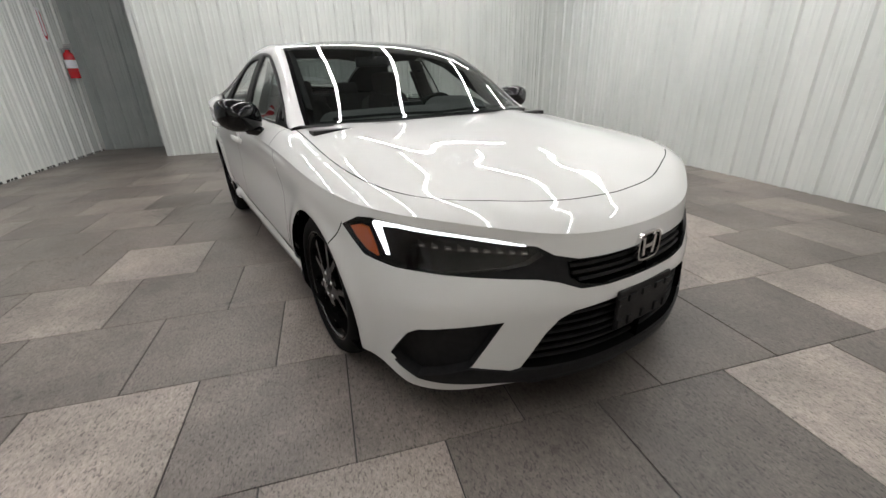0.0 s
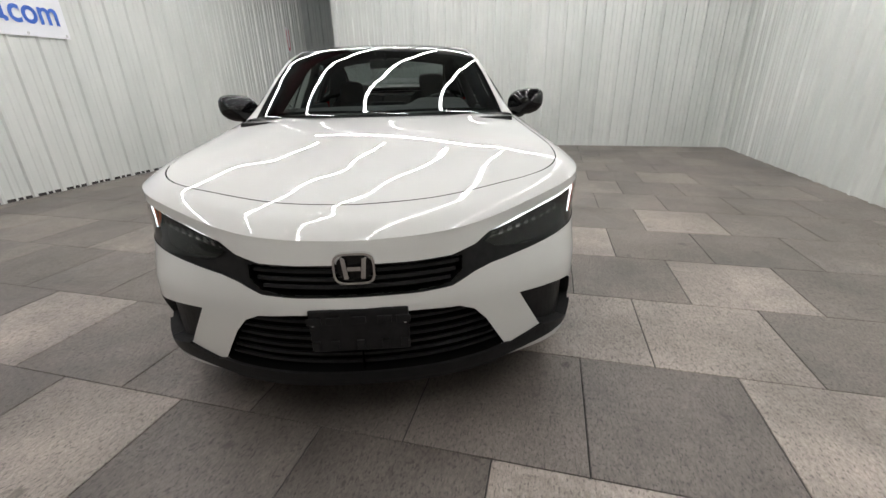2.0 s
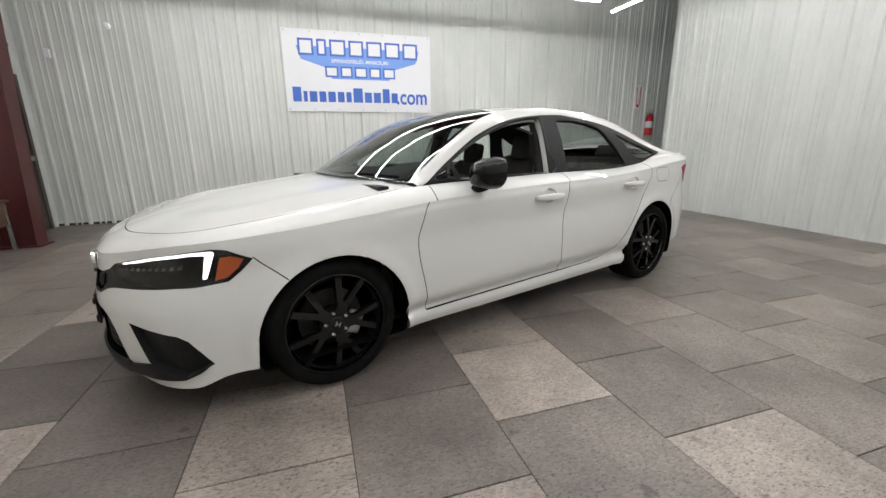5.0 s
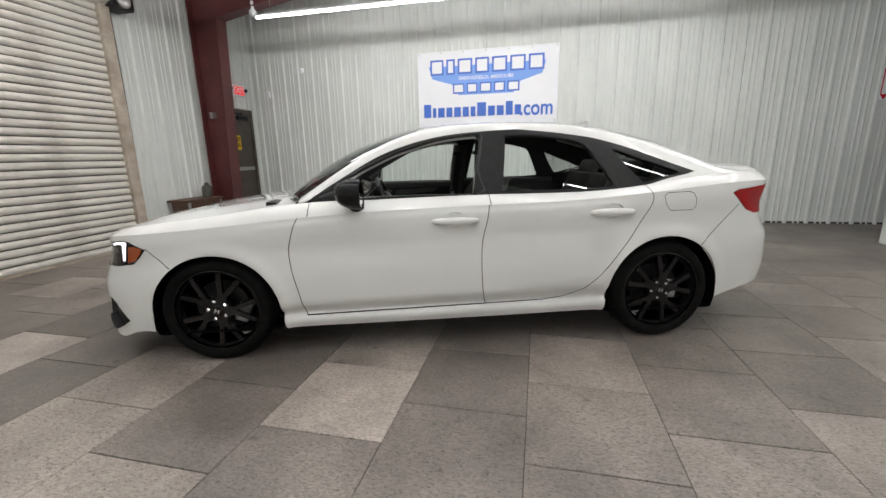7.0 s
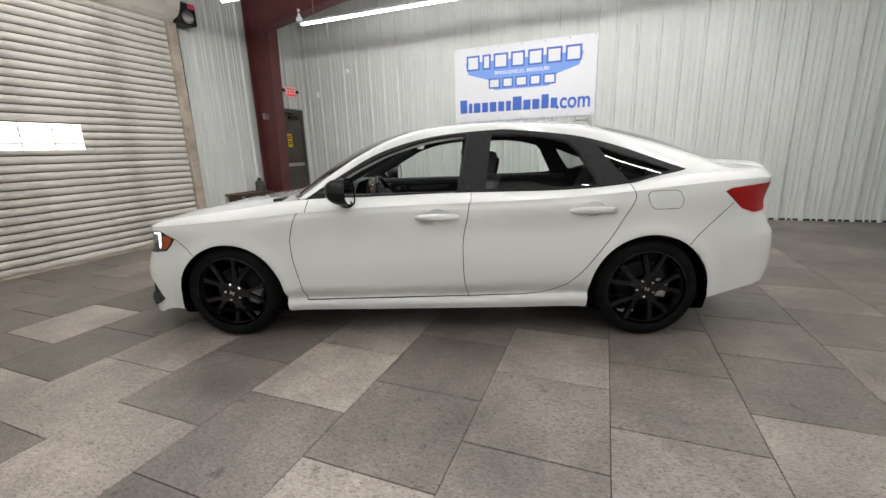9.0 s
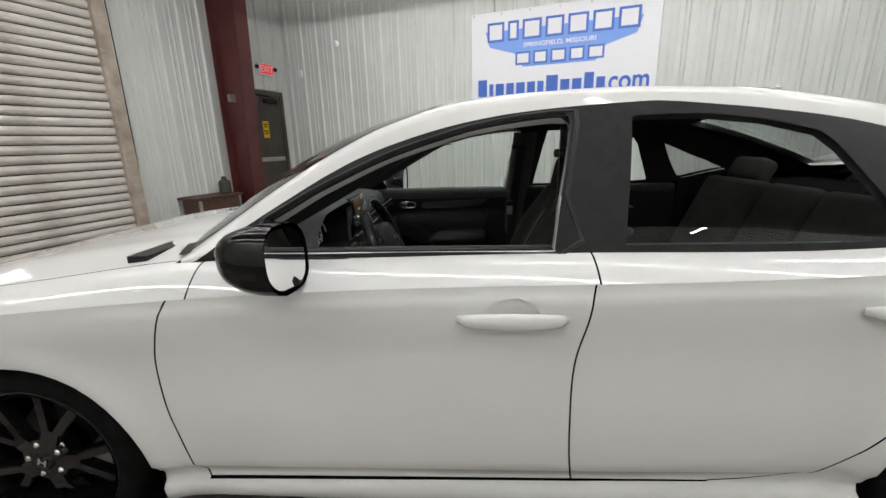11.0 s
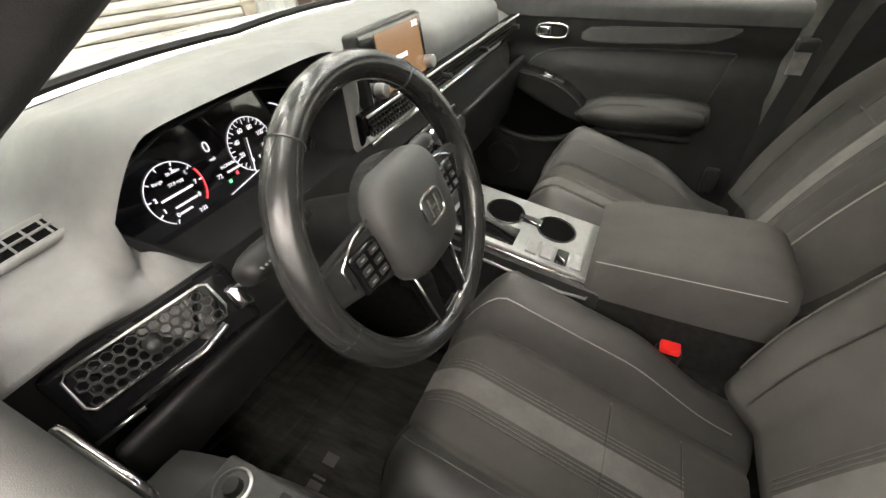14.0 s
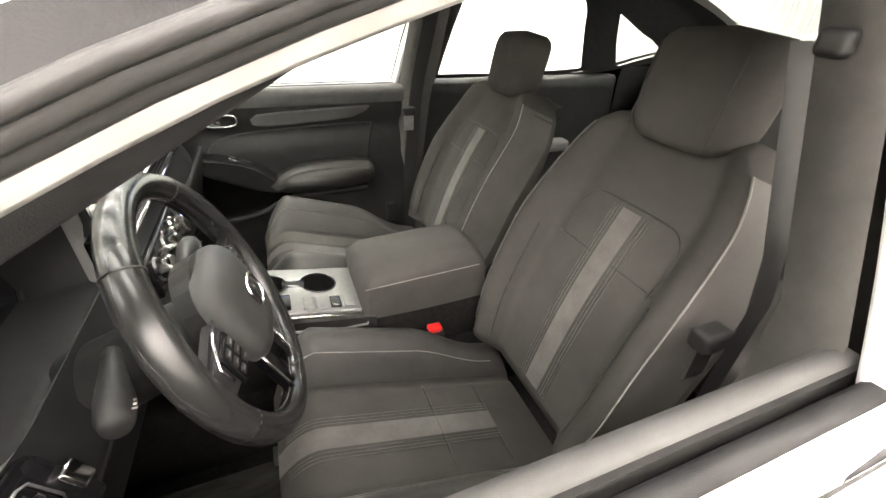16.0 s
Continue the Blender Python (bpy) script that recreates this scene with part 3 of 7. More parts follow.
name_row(-0.96, 0.96, 0.27, 0.46, 0.115, (1, 0.5, 1.1, 1, 1.1, 1.1, 1.1), 0.032)
text_mesh("SPRINGFIELD, MISSOURI", 0.082, WHITE, "lettering", banner, pose(0, -0.020, 0.165, 90, 0, 0), 0.001, 0.001, 1.1)
name_row(-0.56, 0.56, -0.06, 0.06, 0.09, (1.1, 1, 1.1, 1, 1.1), 0.026)
name_row(-1.13, 0.62, -0.48, -0.25, 0.035, (1.1, 0.5, 1, 0.9, 1, 0.9, 0.7, 1.3, 1, 1, 1, 0.9), 0.0)
text_mesh(".com", 0.36, BLUE, "lettering", banner, pose(0.88, -0.020, -0.385, 90, 0, 0), 0.001, 0.006, 0.80)

# extinguisher and its arrow label
fx = thing("fire_extinguisher", "red fire extinguisher hung on the ribbed wall", "extinguisher")
place(fx, Matrix.Translation(room(5.95, N1 - 0.03, 1.51)) @ Matrix.Rotation(TURN, 4, "Z"))
bm = bmesh.new()
lathe(bm, [(0.0, -0.22), (0.072, -0.22), (0.078, -0.205), (0.078, 0.12), (0.066, 0.17), (0.03, 0.20), (0.024, 0.23), (0.0, 0.23)], "z", 24, (0, -0.095, 0))
part("cylinder", bm, EXT_RED, fx, smooth=True)
bm = bmesh.new()
lathe(bm, [(0.079, -0.06), (0.0795, -0.06), (0.0795, 0.07), (0.079, 0.07)], "z", 24, (0, -0.095, 0), closed=False)
part("label", bm, WHITE, fx, "white instruction label with illegible print")
bm = bmesh.new()
box(bm, -0.02, 0.02, -0.14, -0.05, 0.23, 0.26, 0.006)
box(bm, -0.012, 0.012, -0.20, -0.06, 0.27, 0.285, 0.004)
box(bm, -0.012, 0.012, -0.19, -0.06, 0.30, 0.312, 0.004)
part("valve", bm, STEEL, fx)
bm = bmesh.new()
tube(bm, [(0.02, -0.095, 0.245), (0.07, -0.10, 0.22), (0.095, -0.10, 0.10), (0.09, -0.10, -0.08)], 0.010, 8)
part("hose", bm, RUBBER, fx)
part("bracket", solid(-0.03, 0.03, -0.02, 0.03, -0.1, 0.25), STEEL, fx)
al = thing("extinguisher_label", "white and red arrow label over the extinguisher", "label")
place(al, Matrix.Translation(room(5.68, N1 - 0.005, 2.09)) @ Matrix.Rotation(TURN, 4, "Z"))
part("sheet", solid(-0.055, 0.055, -0.028, 0.0, -0.24, 0.24, 0.003), WHITE, al)
for a in ((-0.055, -0.035), (0.035, 0.055)):
    part("print_bar", solid(a[0] + 0.004, a[1], -0.0295, -0.028, -0.16, 0.20), EXT_RED, al)
bm = bmesh.new()
prism(bm, [(-0.05, -0.16), (0.05, -0.16), (0.0, -0.235)], 0.0, 0.0015, pose(0, -0.028, 0, 90, 0, 0))
part("arrow", bm, EXT_RED, al)

# small things on and by the walls
for u, z, nm, lab in ((-4.49, 2.43, "junction_box", "small white box on the ribbed wall"), (-3.72, 2.83, "sensor", "small white round sensor on the ribbed wall")):
    o = thing(nm, lab, "wall fitting")
    place(o, Matrix.Translation(room(u, N1 - 0.026, z)) @ Matrix.Rotation(TURN, 4, "Z"))
    bm = bmesh.new()
    if nm == "sensor":
        lathe(bm, [(0.0, -0.05), (0.03, -0.045), (0.045, -0.02), (0.045, 0.0)], "y", 18, closed=False)
    else:
        box(bm, -0.035, 0.035, -0.04, 0.0, -0.06, 0.06, 0.008)
    part("cover", bm, WHITE, o)
ball = thing("dome_camera", "small white dome camera on the rafter", "camera")
place(ball, Matrix.Translation(room(-3.54, 2.92, 3.37)))
bm = bmesh.new()
bmesh.ops.create_uvsphere(bm, u_segments=20, v_segments=12, radius=0.055)
part("housing", bm, WHITE, ball, smooth=True)
bm = bmesh.new()
tube(bm, [(0, 0, 0.03), (0.0, 0.0, 0.16)], 0.022, 10)
part("stem", bm, WHITE, ball)

# bench by the column with an olive can on it
bench = thing("side_table", "old wooden side table with metal legs by the red column", "table")
place(bench, Matrix.Translation(room(-4.62, 2.43)) @ Matrix.Rotation(TURN, 4, "Z"))
part("tabletop", solid(-0.21, 0.21, -0.36, 0.36, 0.555, 0.59, 0.006), WOOD, bench)
part("apron", solid(-0.18, 0.18, -0.33, 0.33, 0.30, 0.555, 0.004), WOOD, bench)
for x in (-0.17, 0.17):
    for y in (-0.32, 0.32):
        part("leg", solid(x - 0.016, x + 0.016, y - 0.016, y + 0.016, 0.0, 0.5555, 0.003), STEEL, bench)
can = thing("metal_can", "dark olive metal can with a cap, on the table", "can")
place(can, Matrix.Translation(room(-4.60, 2.66, 0.591)) @ Matrix.Rotation(TURN, 4, "Z"))
bm = bmesh.new()
lathe(bm, [(0.0, 0.0), (0.075, 0.0), (0.08, 0.01), (0.08, 0.15), (0.07, 0.175), (0.045, 0.19), (0.04, 0.2), (0.0, 0.2)], "z", 22)
part("body", bm, OLIVE, can, smooth=True)
bm = bmesh.new()
lathe(bm, [(0.0, 0.2), (0.032, 0.2), (0.034, 0.235), (0.0, 0.24)], "z", 16)
part("cap", bm, OLIVE, can)

# ---- the car: front to -x, its left side to -y, axles at x = -1.3675 and 1.3675 ----
car = thing("car", "white four-door sedan with black wheels, driver's window lowered", "car")
AXLE, HUB_Z, TYRE_R = 1.3675, 0.322, 0.322
ARCHES = ((-1.355, 0.297, 0.366), (1.368, 0.313, 0.368))       # centre and radius of the wheel openings

# plan outline of half the body at the shoulder, from the nose round to the tail
PLAN = [(-2.258, 0.0), (-2.246, 0.20), (-2.210, 0.35), (-2.140, 0.480), (-2.056, 0.614), (-1.955, 0.757), (-1.872, 0.824), (-1.76, 0.864), (-1.60, 0.888), (-1.3675, 0.893), (-0.95, 0.888),
        (-0.3, 0.893), (0.4, 0.898), (1.0, 0.902), (1.3675, 0.902), (1.70, 0.882), (1.95, 0.838), (2.13, 0.745), (2.235, 0.60), (2.29, 0.38), (2.31, 0.0)]



def catmull(points, steps):
    out = []
    n = len(points)
    for i in range(n - 1):
        p0 = Vector(points[i - 1]) if i else Vector((points[1][0], -points[1][1]))
        p1, p2 = Vector(points[i]), Vector(points[i + 1])
        p3 = Vector(points[i + 2]) if i + 2 < n else Vector((points[-2][0], -points[-2][1]))
        for k in range(steps):
            t = k / steps
            out.append(0.5 * (2 * p1 + (p2 - p0) * t + (2 * p0 - 5 * p1 + 4 * p2 - p3) * t * t + (3 * p1 - p0 - 3 * p2 + p3) * t ** 3))
    out.append(Vector(points[-1]))
    return out


PLAN_FINE = catmull(PLAN, 24)
ARC = [0.0]
for a, b in zip(PLAN_FINE, PLAN_FINE[1:]):
    ARC.append(ARC[-1] + (b - a).length)
S_END = ARC[-1]
ARC_NP, PX_NP, PY_NP = np.array(ARC), np.array([p.x for p in PLAN_FINE]), np.array([p.y for p in PLAN_FINE])
# even out the outline, mirrored past nose and tail
ds_ = 0.002
grid_ = np.arange(-0.3, S_END + 0.3, ds_)
gx = np.interp(np.abs(S_END - np.abs(S_END - np.abs(grid_))), ARC_NP, PX_NP)
gy = np.interp(np.abs(S_END - np.abs(S_END - np.abs(grid_))), ARC_NP, PY_NP) * np.where((grid_ < 0) | (grid_ > S_END), -1, 1)
ker_ = np.exp(-0.5 * (np.arange(-140, 141) * ds_ / 0.09) ** 2)
ker_ /= ker_.sum()
gx, gy = np.convolve(gx, ker_, mode="same"), np.convolve(gy, ker_, mode="same")
keep_ = (grid_ > -ds_ / 2) & (grid_ < S_END)
ARC_NP, PX_NP, PY_NP = grid_[keep_], gx[keep_], np.maximum(gy[keep_], 0.0)
S_END = float(ARC_NP[-1])
MID = int(np.argmax(PY_NP))


def plan_at(s):
    return float(np.interp(s, ARC_NP, PX_NP)), float(np.interp(s, ARC_NP, PY_NP))


def sx(x):
    """Distance along the outline where it passes x."""
    return float(np.interp(x, PX_NP, ARC_NP))


def sy(y):
    """The same for a half-width y on the nose."""
    return float(np.interp(y, PY_NP[:MID], ARC_NP[:MID]))


def ty(y):
    """The same for a half-width y on the tail."""
    return float(np.interp(-y, -PY_NP[MID:], ARC_NP[MID:]))


SHOULDER = fair([(0.0, 0.682), (sy(0.36), 0.696), (sy(0.60), 0.742), (sy(0.757), 0.772), (sx(-1.80), 0.788), (sx(-1.64), 0.800), (sx(-1.3), 0.824), (sx(-0.8), 0.864), (sx(-0.2), 0.894), (sx(0.83), 0.920), (sx(1.3), 0.955), (sx(1.63), 0.985), (sx(1.95), 1.0), (ty(0.6), 0.99), (S_END, 0.975)], 0.10)
BOTTOM = curve([(0.0, 0.182), (sy(0.45), 0.170), (sy(0.65), 0.162), (sy(0.76), 0.164), (sx(-1.84), 0.204), (sx(-1.74), 0.212), (sx(-1.0), 0.186), (sx(0.98), 0.204), (sx(1.75), 0.264), (sx(2.0), 0.315), (ty(0.5), 0.345), (S_END, 0.345)])
# how far the side leans in or out of the outline, by height as a share from sill to shoulder
SILL_W = curve([(0.0, 0.0), (sx(-1.15), 0.0), (sx(-0.95), 1.0), (sx(0.95), 1.0), (sx(1.15), 0.0), (S_END, 0.0)])
PLAIN = curve([(0.0, -0.014), (0.25, -0.004), (0.45, 0.003), (0.72, -0.004), (0.90, 0.006), (1.0, 0.0)])
TUCK = curve([(0.0, -0.040), (0.05, -0.016), (0.10, -0.020), (0.125, -0.046), (0.19, -0.026), (0.235, -0.003), (0.45, 0.004), (0.72, -0.004), (0.90, 0.007), (0.945, 0.007), (0.965, 0.001), (1.0, 0.0)])
NOSE = curve([(0.16, -0.022), (0.20, -0.034), (0.25, -0.040), (0.34, -0.042), (0.45, -0.042), (0.52, -0.032), (0.58, -0.018), (0.62, -0.010), (0.665, -0.004), (0.69, 0.0), (0.80, 0.0)])
TAIL = curve([(0.25, -0.03), (0.34, 0.030), (0.45, 0.050), (0.58, 0.044), (0.64, 0.036), (0.68, 0.008), (0.75, -0.030), (0.85, -0.055), (0.93, -0.035), (1.0, -0.015)])
NOSE_W = curve([(0.0, 1.0), (sy(0.45), 0.95), (sy(0.62), 0.6), (sx(-1.80), 0.0), (S_END, 0.0)])
FLARE = curve([(0.15, 0.046), (0.26, 0.048), (0.40, 0.046), (0.47, 0.044), (0.56, 0.026), (0.64, 0.008), (0.70, 0.0), (1.0, 0.0)])
FLARE_S = sx(-1.99)
CREASE = curve([(-2.4, 0.325), (-0.9, 0.328), (-0.74, 0.333), (-0.2, 0.354), (0.23, 0.370), (0.525, 0.397), (0.88, 0.438), (1.03, 0.459), (2.4, 0.46)])
TAIL_W = curve([(0.0, 0.0), (sx(1.7), 0.0), (sx(2.0), 0.55), (ty(0.6), 1.0), (S_END, 1.0)])
SIDE_W = curve([(0.0, 0.0), (sx(-2.05), 0.0), (sx(-1.75), 1.0), (sx(1.75), 1.0), (sx(2.05), 0.0), (S_END, 0.0)])


def body(s, z, inset=0.0):
    """A point of the side, nose and tail skin."""
    s = min(max(s, 0.0), S_END)
    x, y = plan_at(s)
    x1, y1 = plan_at(min(s + 0.004, S_END))
    x0, y0 = plan_at(max(s - 0.004, 0.0))
    tx, tyy = x1 - x0, y1 - y0
    ln = math.hypot(tx, tyy)
    nx, ny = -tyy / ln, tx / ln
    b, t = BOTTOM(s), SHOULDER(s)
    f = min(1.0, max(0.0, (z - b) / (t - b)))
    k_ = SILL_W(s)
    off = SIDE_W(s) * (TUCK(f) * k_ + PLAIN(f) * (1 - k_)) - inset
    for ax, az, ar in ARCHES:
        d = math.hypot(x - ax, z - az)
        off += 0.013 * math.exp(-((d - ar - 0.012) / 0.048) ** 2) * SIDE_W(s)
    # crease low on the doors, rising towards the rear wheel
    off -= 0.13 * min(0.09, max(0.0, CREASE(x) - z)) * SIDE_W(s) * (1 / (1 + math.exp(-(x + 0.95) / 0.05))) * (1 / (1 + math.exp((x - 1.02) / 0.03)))
    off += FLARE(z) * math.exp(-((s - FLARE_S) / (0.24 if s < FLARE_S else 0.19)) ** 2)
    dx = NOSE(z) * NOSE_W(s) + TAIL(z) * TAIL_W(s)
    return Vector((x + nx * off + dx, max(0.0, y + ny * off), z))


# top: hood and boot lid. r runs from the shoulder (1) to the middle (0).
CENTRE = fair([(-2.27, 0.682), (-2.20, 0.738), (-2.08, 0.785), (-1.92, 0.822), (-1.57, 0.882), (-1.22, 0.930), (-0.95, 0.957), (-0.7, 0.975), (1.6, 1.09), (1.85, 1.086), (2.05, 1.070), (2.18, 1.066), (2.25, 1.058), (2.30, 1.02), (2.33, 0.98)], 0.06)
RB = 0.885
BELT = fair([(0.0, 0.738), (sy(0.36), 0.752), (sy(0.60), 0.786), (sy(0.757), 0.810), (sx(-1.64), 0.850), (sx(-1.3), 0.882), (sx(-0.83), 0.938), (sx(-0.55), 0.942), (sx(0.26), 0.955), (sx(1.18), 0.976), (sx(1.5), 1.02), (sx(1.8), 1.045), (ty(0.6), 1.052), (S_END, 1.045)], 0.13)


def top(s, r):
    x, y = plan_at(s)
    e = body(s, SHOULDER(s))
    cx = min(-1.55 + 0.12 * math.log(1 + math.exp((x + 1.55) / 0.12)), 1.88)       # rounds off where the fan of the nose begins
    p = Vector((cx + (e.x - cx) * r, e.y * r))
    if r >= RB:
        f = (1 - r) / (1 - RB)
        z = SHOULDER(s) + (BELT(s) - SHOULDER(s)) * (1 - abs(1 - f) ** 1.7)
    else:
        bx = cx + (e.x - cx) * RB
        drop = CENTRE(bx) - BELT(s)
        z = CENTRE(p.x) - drop * (abs(r) / RB) ** 2.6
        ridge = 0.006 * math.exp(-((r - 0.62) / 0.13) ** 2) if p.x < -0.9 and p.x > -2.2 else 0.0
        z += ridge * min(1.0, (p.x + 2.2) / 0.4) if ridge else 0.0
    return Vector((p.x, p.y, z))


def sheet(us, vs):
    """A flat net of (u, v) points; vs gives the column of v for each u."""
    bm = bmesh.new()
    cols = [[bm.verts.new((u, v, 0)) for v in vs(u)] for u in us]
    for a, b in zip(cols, cols[1:]):
        for i in range(len(a) - 1):
            bm.faces.new((a[i], b[i], b[i + 1], a[i + 1]))
    bm.faces.layers.string.new("zone")
    return bm


def inside(p, poly):
    x, y, c = p[0], p[1], False
    for (x0, y0), (x1, y1) in zip(poly, poly[1:] + poly[:1]):
        if (y0 > y) != (y1 > y) and x < (x1 - x0) * (y - y0) / (y1 - y0) + x0:
            c = not c
    return c


def cut(bm, poly, zone, only=None):
    """Cut the net along a closed outline and name the faces within."""
    n = len(poly)
    for i in range(n):
        a, b = Vector((*poly[i], 0)), Vector((*poly[(i + 1) % n], 0))
        if (b - a).length < 1e-6:
            continue
        lo, hi = (min(a.x, b.x) - 1e-4, min(a.y, b.y) - 1e-4), (max(a.x, b.x) + 1e-4, max(a.y, b.y) + 1e-4)
        fs = []
        for f in bm.faces:
            xs = [v.co.x for v in f.verts]
            ys = [v.co.y for v in f.verts]
            if max(xs) >= lo[0] and min(xs) <= hi[0] and max(ys) >= lo[1] and min(ys) <= hi[1]:
                fs.append(f)
        if not fs:
            continue
        geom = fs + list({e for f in fs for e in f.edges}) + list({v for f in fs for v in f.verts})
        d = b - a
        bmesh.ops.bisect_plane(bm, geom=geom, dist=1e-6, plane_co=a, plane_no=Vector((-d.y, d.x, 0)))
    lay = bm.faces.layers.string["zone"]
    for f in bm.faces:
        c = f.calc_center_median()
        if inside(c, poly) and (only is None or f[lay].decode() in only):
            f[lay] = zone.encode()


def ribbon(line, w=0.0024):
    """An outline round a polyline: a panel gap."""
    pts = [Vector(p) for p in line]
    left, right = [], []
    for i, p in enumerate(pts):
        a, b = pts[max(i - 1, 0)], pts[min(i + 1, len(pts) - 1)]
        d = (b - a).normalized()
        nrm = Vector((-d.y, d.x))
        left.append(tuple(p + nrm * w))
        right.append(tuple(p - nrm * w))
    return left + right[::-1]


def smooth_line(points, steps=6):
    pts = [Vector(p) for p in points]
    out = []
    for i in range(len(pts) - 1):
        p0, p1, p2, p3 = pts[max(i - 1, 0)], pts[i], pts[i + 1], pts[min(i + 2, len(pts) - 1)]
        for k in range(steps):
            t = k / steps
            out.append(tuple(0.5 * (2 * p1 + (p2 - p0) * t + (2 * p0 - 5 * p1 + 4 * p2 - p3) * t * t + (3 * p1 - p0 - 3 * p2 + p3) * t ** 3)))
    out.append(tuple(pts[-1]))
    return out


def disc(x, z, r, n=44):
    return [(sx(x + r * math.cos(2 * math.pi * k / n)), z + r * math.sin(2 * math.pi * k / n)) for k in range(n)]


def skin(bm, zones, fn, side, depth=0.0, walls=False, wall_from=0.0, zlay="zone"):
    """Lift the faces of some zones off the flat net into space, with normals of the smooth surface. side: 1 or -1."""
    lay = bm.faces.layers.string["zone"]
    faces = [f for f in bm.faces if f[lay].decode() in zones]
    vid, pts, nrm, polys = {}, [], [], []

    def lift(u, v, d):
        p = fn(u, v)
        e, g = (0.050, 0.040) if fn is top else (0.010, 0.006) if fn is body else (0.012, 0.012)
        prev = fn(abs(u - e) if fn is body or fn is top else u - e, v)
        if u < e and (fn is body or fn is top):
            prev = Vector((prev.x, -prev.y, prev.z))           # mirrored across the middle of the nose
        a = fn(u + e, v) - prev
        b = fn(u, v + g) - fn(u, v - g)
        n = a.cross(b)
        n = n.normalized() if n.length > 1e-9 else Vector((0, 0, 1))
        ref = Vector((p.x - min(max(p.x, -1.6), 1.7), p.y, 0.0 if fn is body else p.z - 0.6))
        if n.dot(ref) < 0:
            n = -n
        q = p - n * d
        return Vector((q.x, q.y * side, q.z)), Vector((n.x, n.y * side, n.z))

    for f in faces:
        ids = []
        for v in f.verts:
            if v.index not in vid:
                p, n = lift(v.co.x, v.co.y, depth)
                vid[v.index] = len(pts)
                pts.append(p)
                nrm.append(n)
            ids.append(vid[v.index])
        polys.append(ids)
    if walls:
        chosen = set(faces)
        for f in faces:
            for e in f.edges:
                if sum(1 for g in e.link_faces if g in chosen) == 1:
                    quad = []
                    for v, d in ((e.verts[0], wall_from), (e.verts[1], wall_from), (e.verts[1], depth), (e.verts[0], depth)):
                        p, n = lift(v.co.x, v.co.y, d)
                        quad.append(len(pts))
                        pts.append(p)
                        nrm.append(n)
                    polys.append(quad)
    return pts, polys, nrm


def skin_part(name, bm, zones, fn, side, mat, parent, label="", depth=0.0, walls=False, wall_from=0.0, true_normals=True, thick=0.0):
    bm.verts.index_update()
    pts, polys, nrm = skin(bm, zones, fn, side, depth, walls, wall_from)
    if not polys:
        return None
    me = bpy.data.meshes.new(name)
    # turn each face so that it agrees with the surface
    out = []
    for ids in polys:
        a, b, c = pts[ids[0]], pts[ids[1]], pts[ids[-1]]
        n = (b - a).cross(c - a)
        out.append(ids if n.dot(nrm[ids[0]]) >= 0 else ids[::-1])
    me.from_pydata([tuple(p) for p in pts], [], out)
    me.polygons.foreach_set("use_smooth", [not walls] * len(me.polygons))
    me.materials.append(mat)
    if true_normals and not walls:
        me.normals_split_custom_set_from_vertices([tuple(n) for n in nrm])
    ob = new(name, me)
    ob.parent = parent
    if label:
        tagged(ob, label)
    if thick:
        so = ob.modifiers.new("thickness", "SOLIDIFY")
        so.thickness, so.offset = thick, -1
    return ob


# --- cut the side skin ---
us = [S_END * i / 210 for i in range(211)]
SIDE = sheet(us, lambda s: [BOTTOM(s) + (SHOULDER(s) - BOTTOM(s)) * k / 26 for k in range(27)])
lay = SIDE.faces.layers.string["zone"]
FENDER = smooth_line([(sx(-1.700), 0.712), (sx(-1.668), 0.678), (sx(-1.62), 0.635), (sx(-1.575), 0.595)])
DOOR_F = smooth_line([(sx(-0.765), 0.93), (sx(-0.815), 0.89), (sx(-0.862), 0.84), (sx(-0.900), 0.739), (sx(-0.917), 0.665), (sx(-0.909), 0.551), (sx(-0.885), 0.434), (sx(-0.855), 0.264)])
DOOR_B = smooth_line([(sx(0.258), 0.965), (sx(0.241), 0.825), (sx(0.212), 0.682), (sx(0.207), 0.534), (sx(0.215), 0.382), (sx(0.239), 0.277)])
DOOR_R = smooth_line([(sx(1.215), 0.986), (sx(1.247), 0.91), (sx(1.188), 0.788), (sx(1.128), 0.683), (sx(1.048), 0.576), (sx(0.95), 0.449), (sx(0.848), 0.356), (sx(0.742), 0.307), (sx(0.62), 0.289)])
DOOR_LOW = [(sx(-0.855), 0.262), (sx(0.239), 0.279), (sx(0.62), 0.287)]
BUMPER_R = smooth_line([(sx(1.585), 0.615), (sx(1.72), 0.745), (sx(1.850), 0.86)])
for f in SIDE.faces:
    x = plan_at(f.calc_center_median().x)[0]
    f[lay] = b"front_bumper" if x < -1.52 else b"front_fender" if x < -0.87 else b"rear_quarter" if x < 1.8 else b"rear_bumper"
cut(SIDE, FENDER + [(sx(-1.2), 0.46), (sx(-1.2), 0.87), (sx(-1.75), 0.87), (sx(-1.75), 0.735)], "front_fender", ("front_bumper", "front_fender"))
cut(SIDE, [(sy(0.50), 0.70), (sy(0.757), 0.748), (sx(-1.75), 0.740), (sx(-1.2), 0.74), (sx(-1.2), 0.99), (sy(0.50), 0.99)], "front_fender", ("front_bumper", "front_fender"))
cut(SIDE, DOOR_F + DOOR_LOW[1:2] + DOOR_B[::-1], "front_door")
cut(SIDE, DOOR_B + DOOR_LOW[2:] + DOOR_R[::-1], "rear_door")
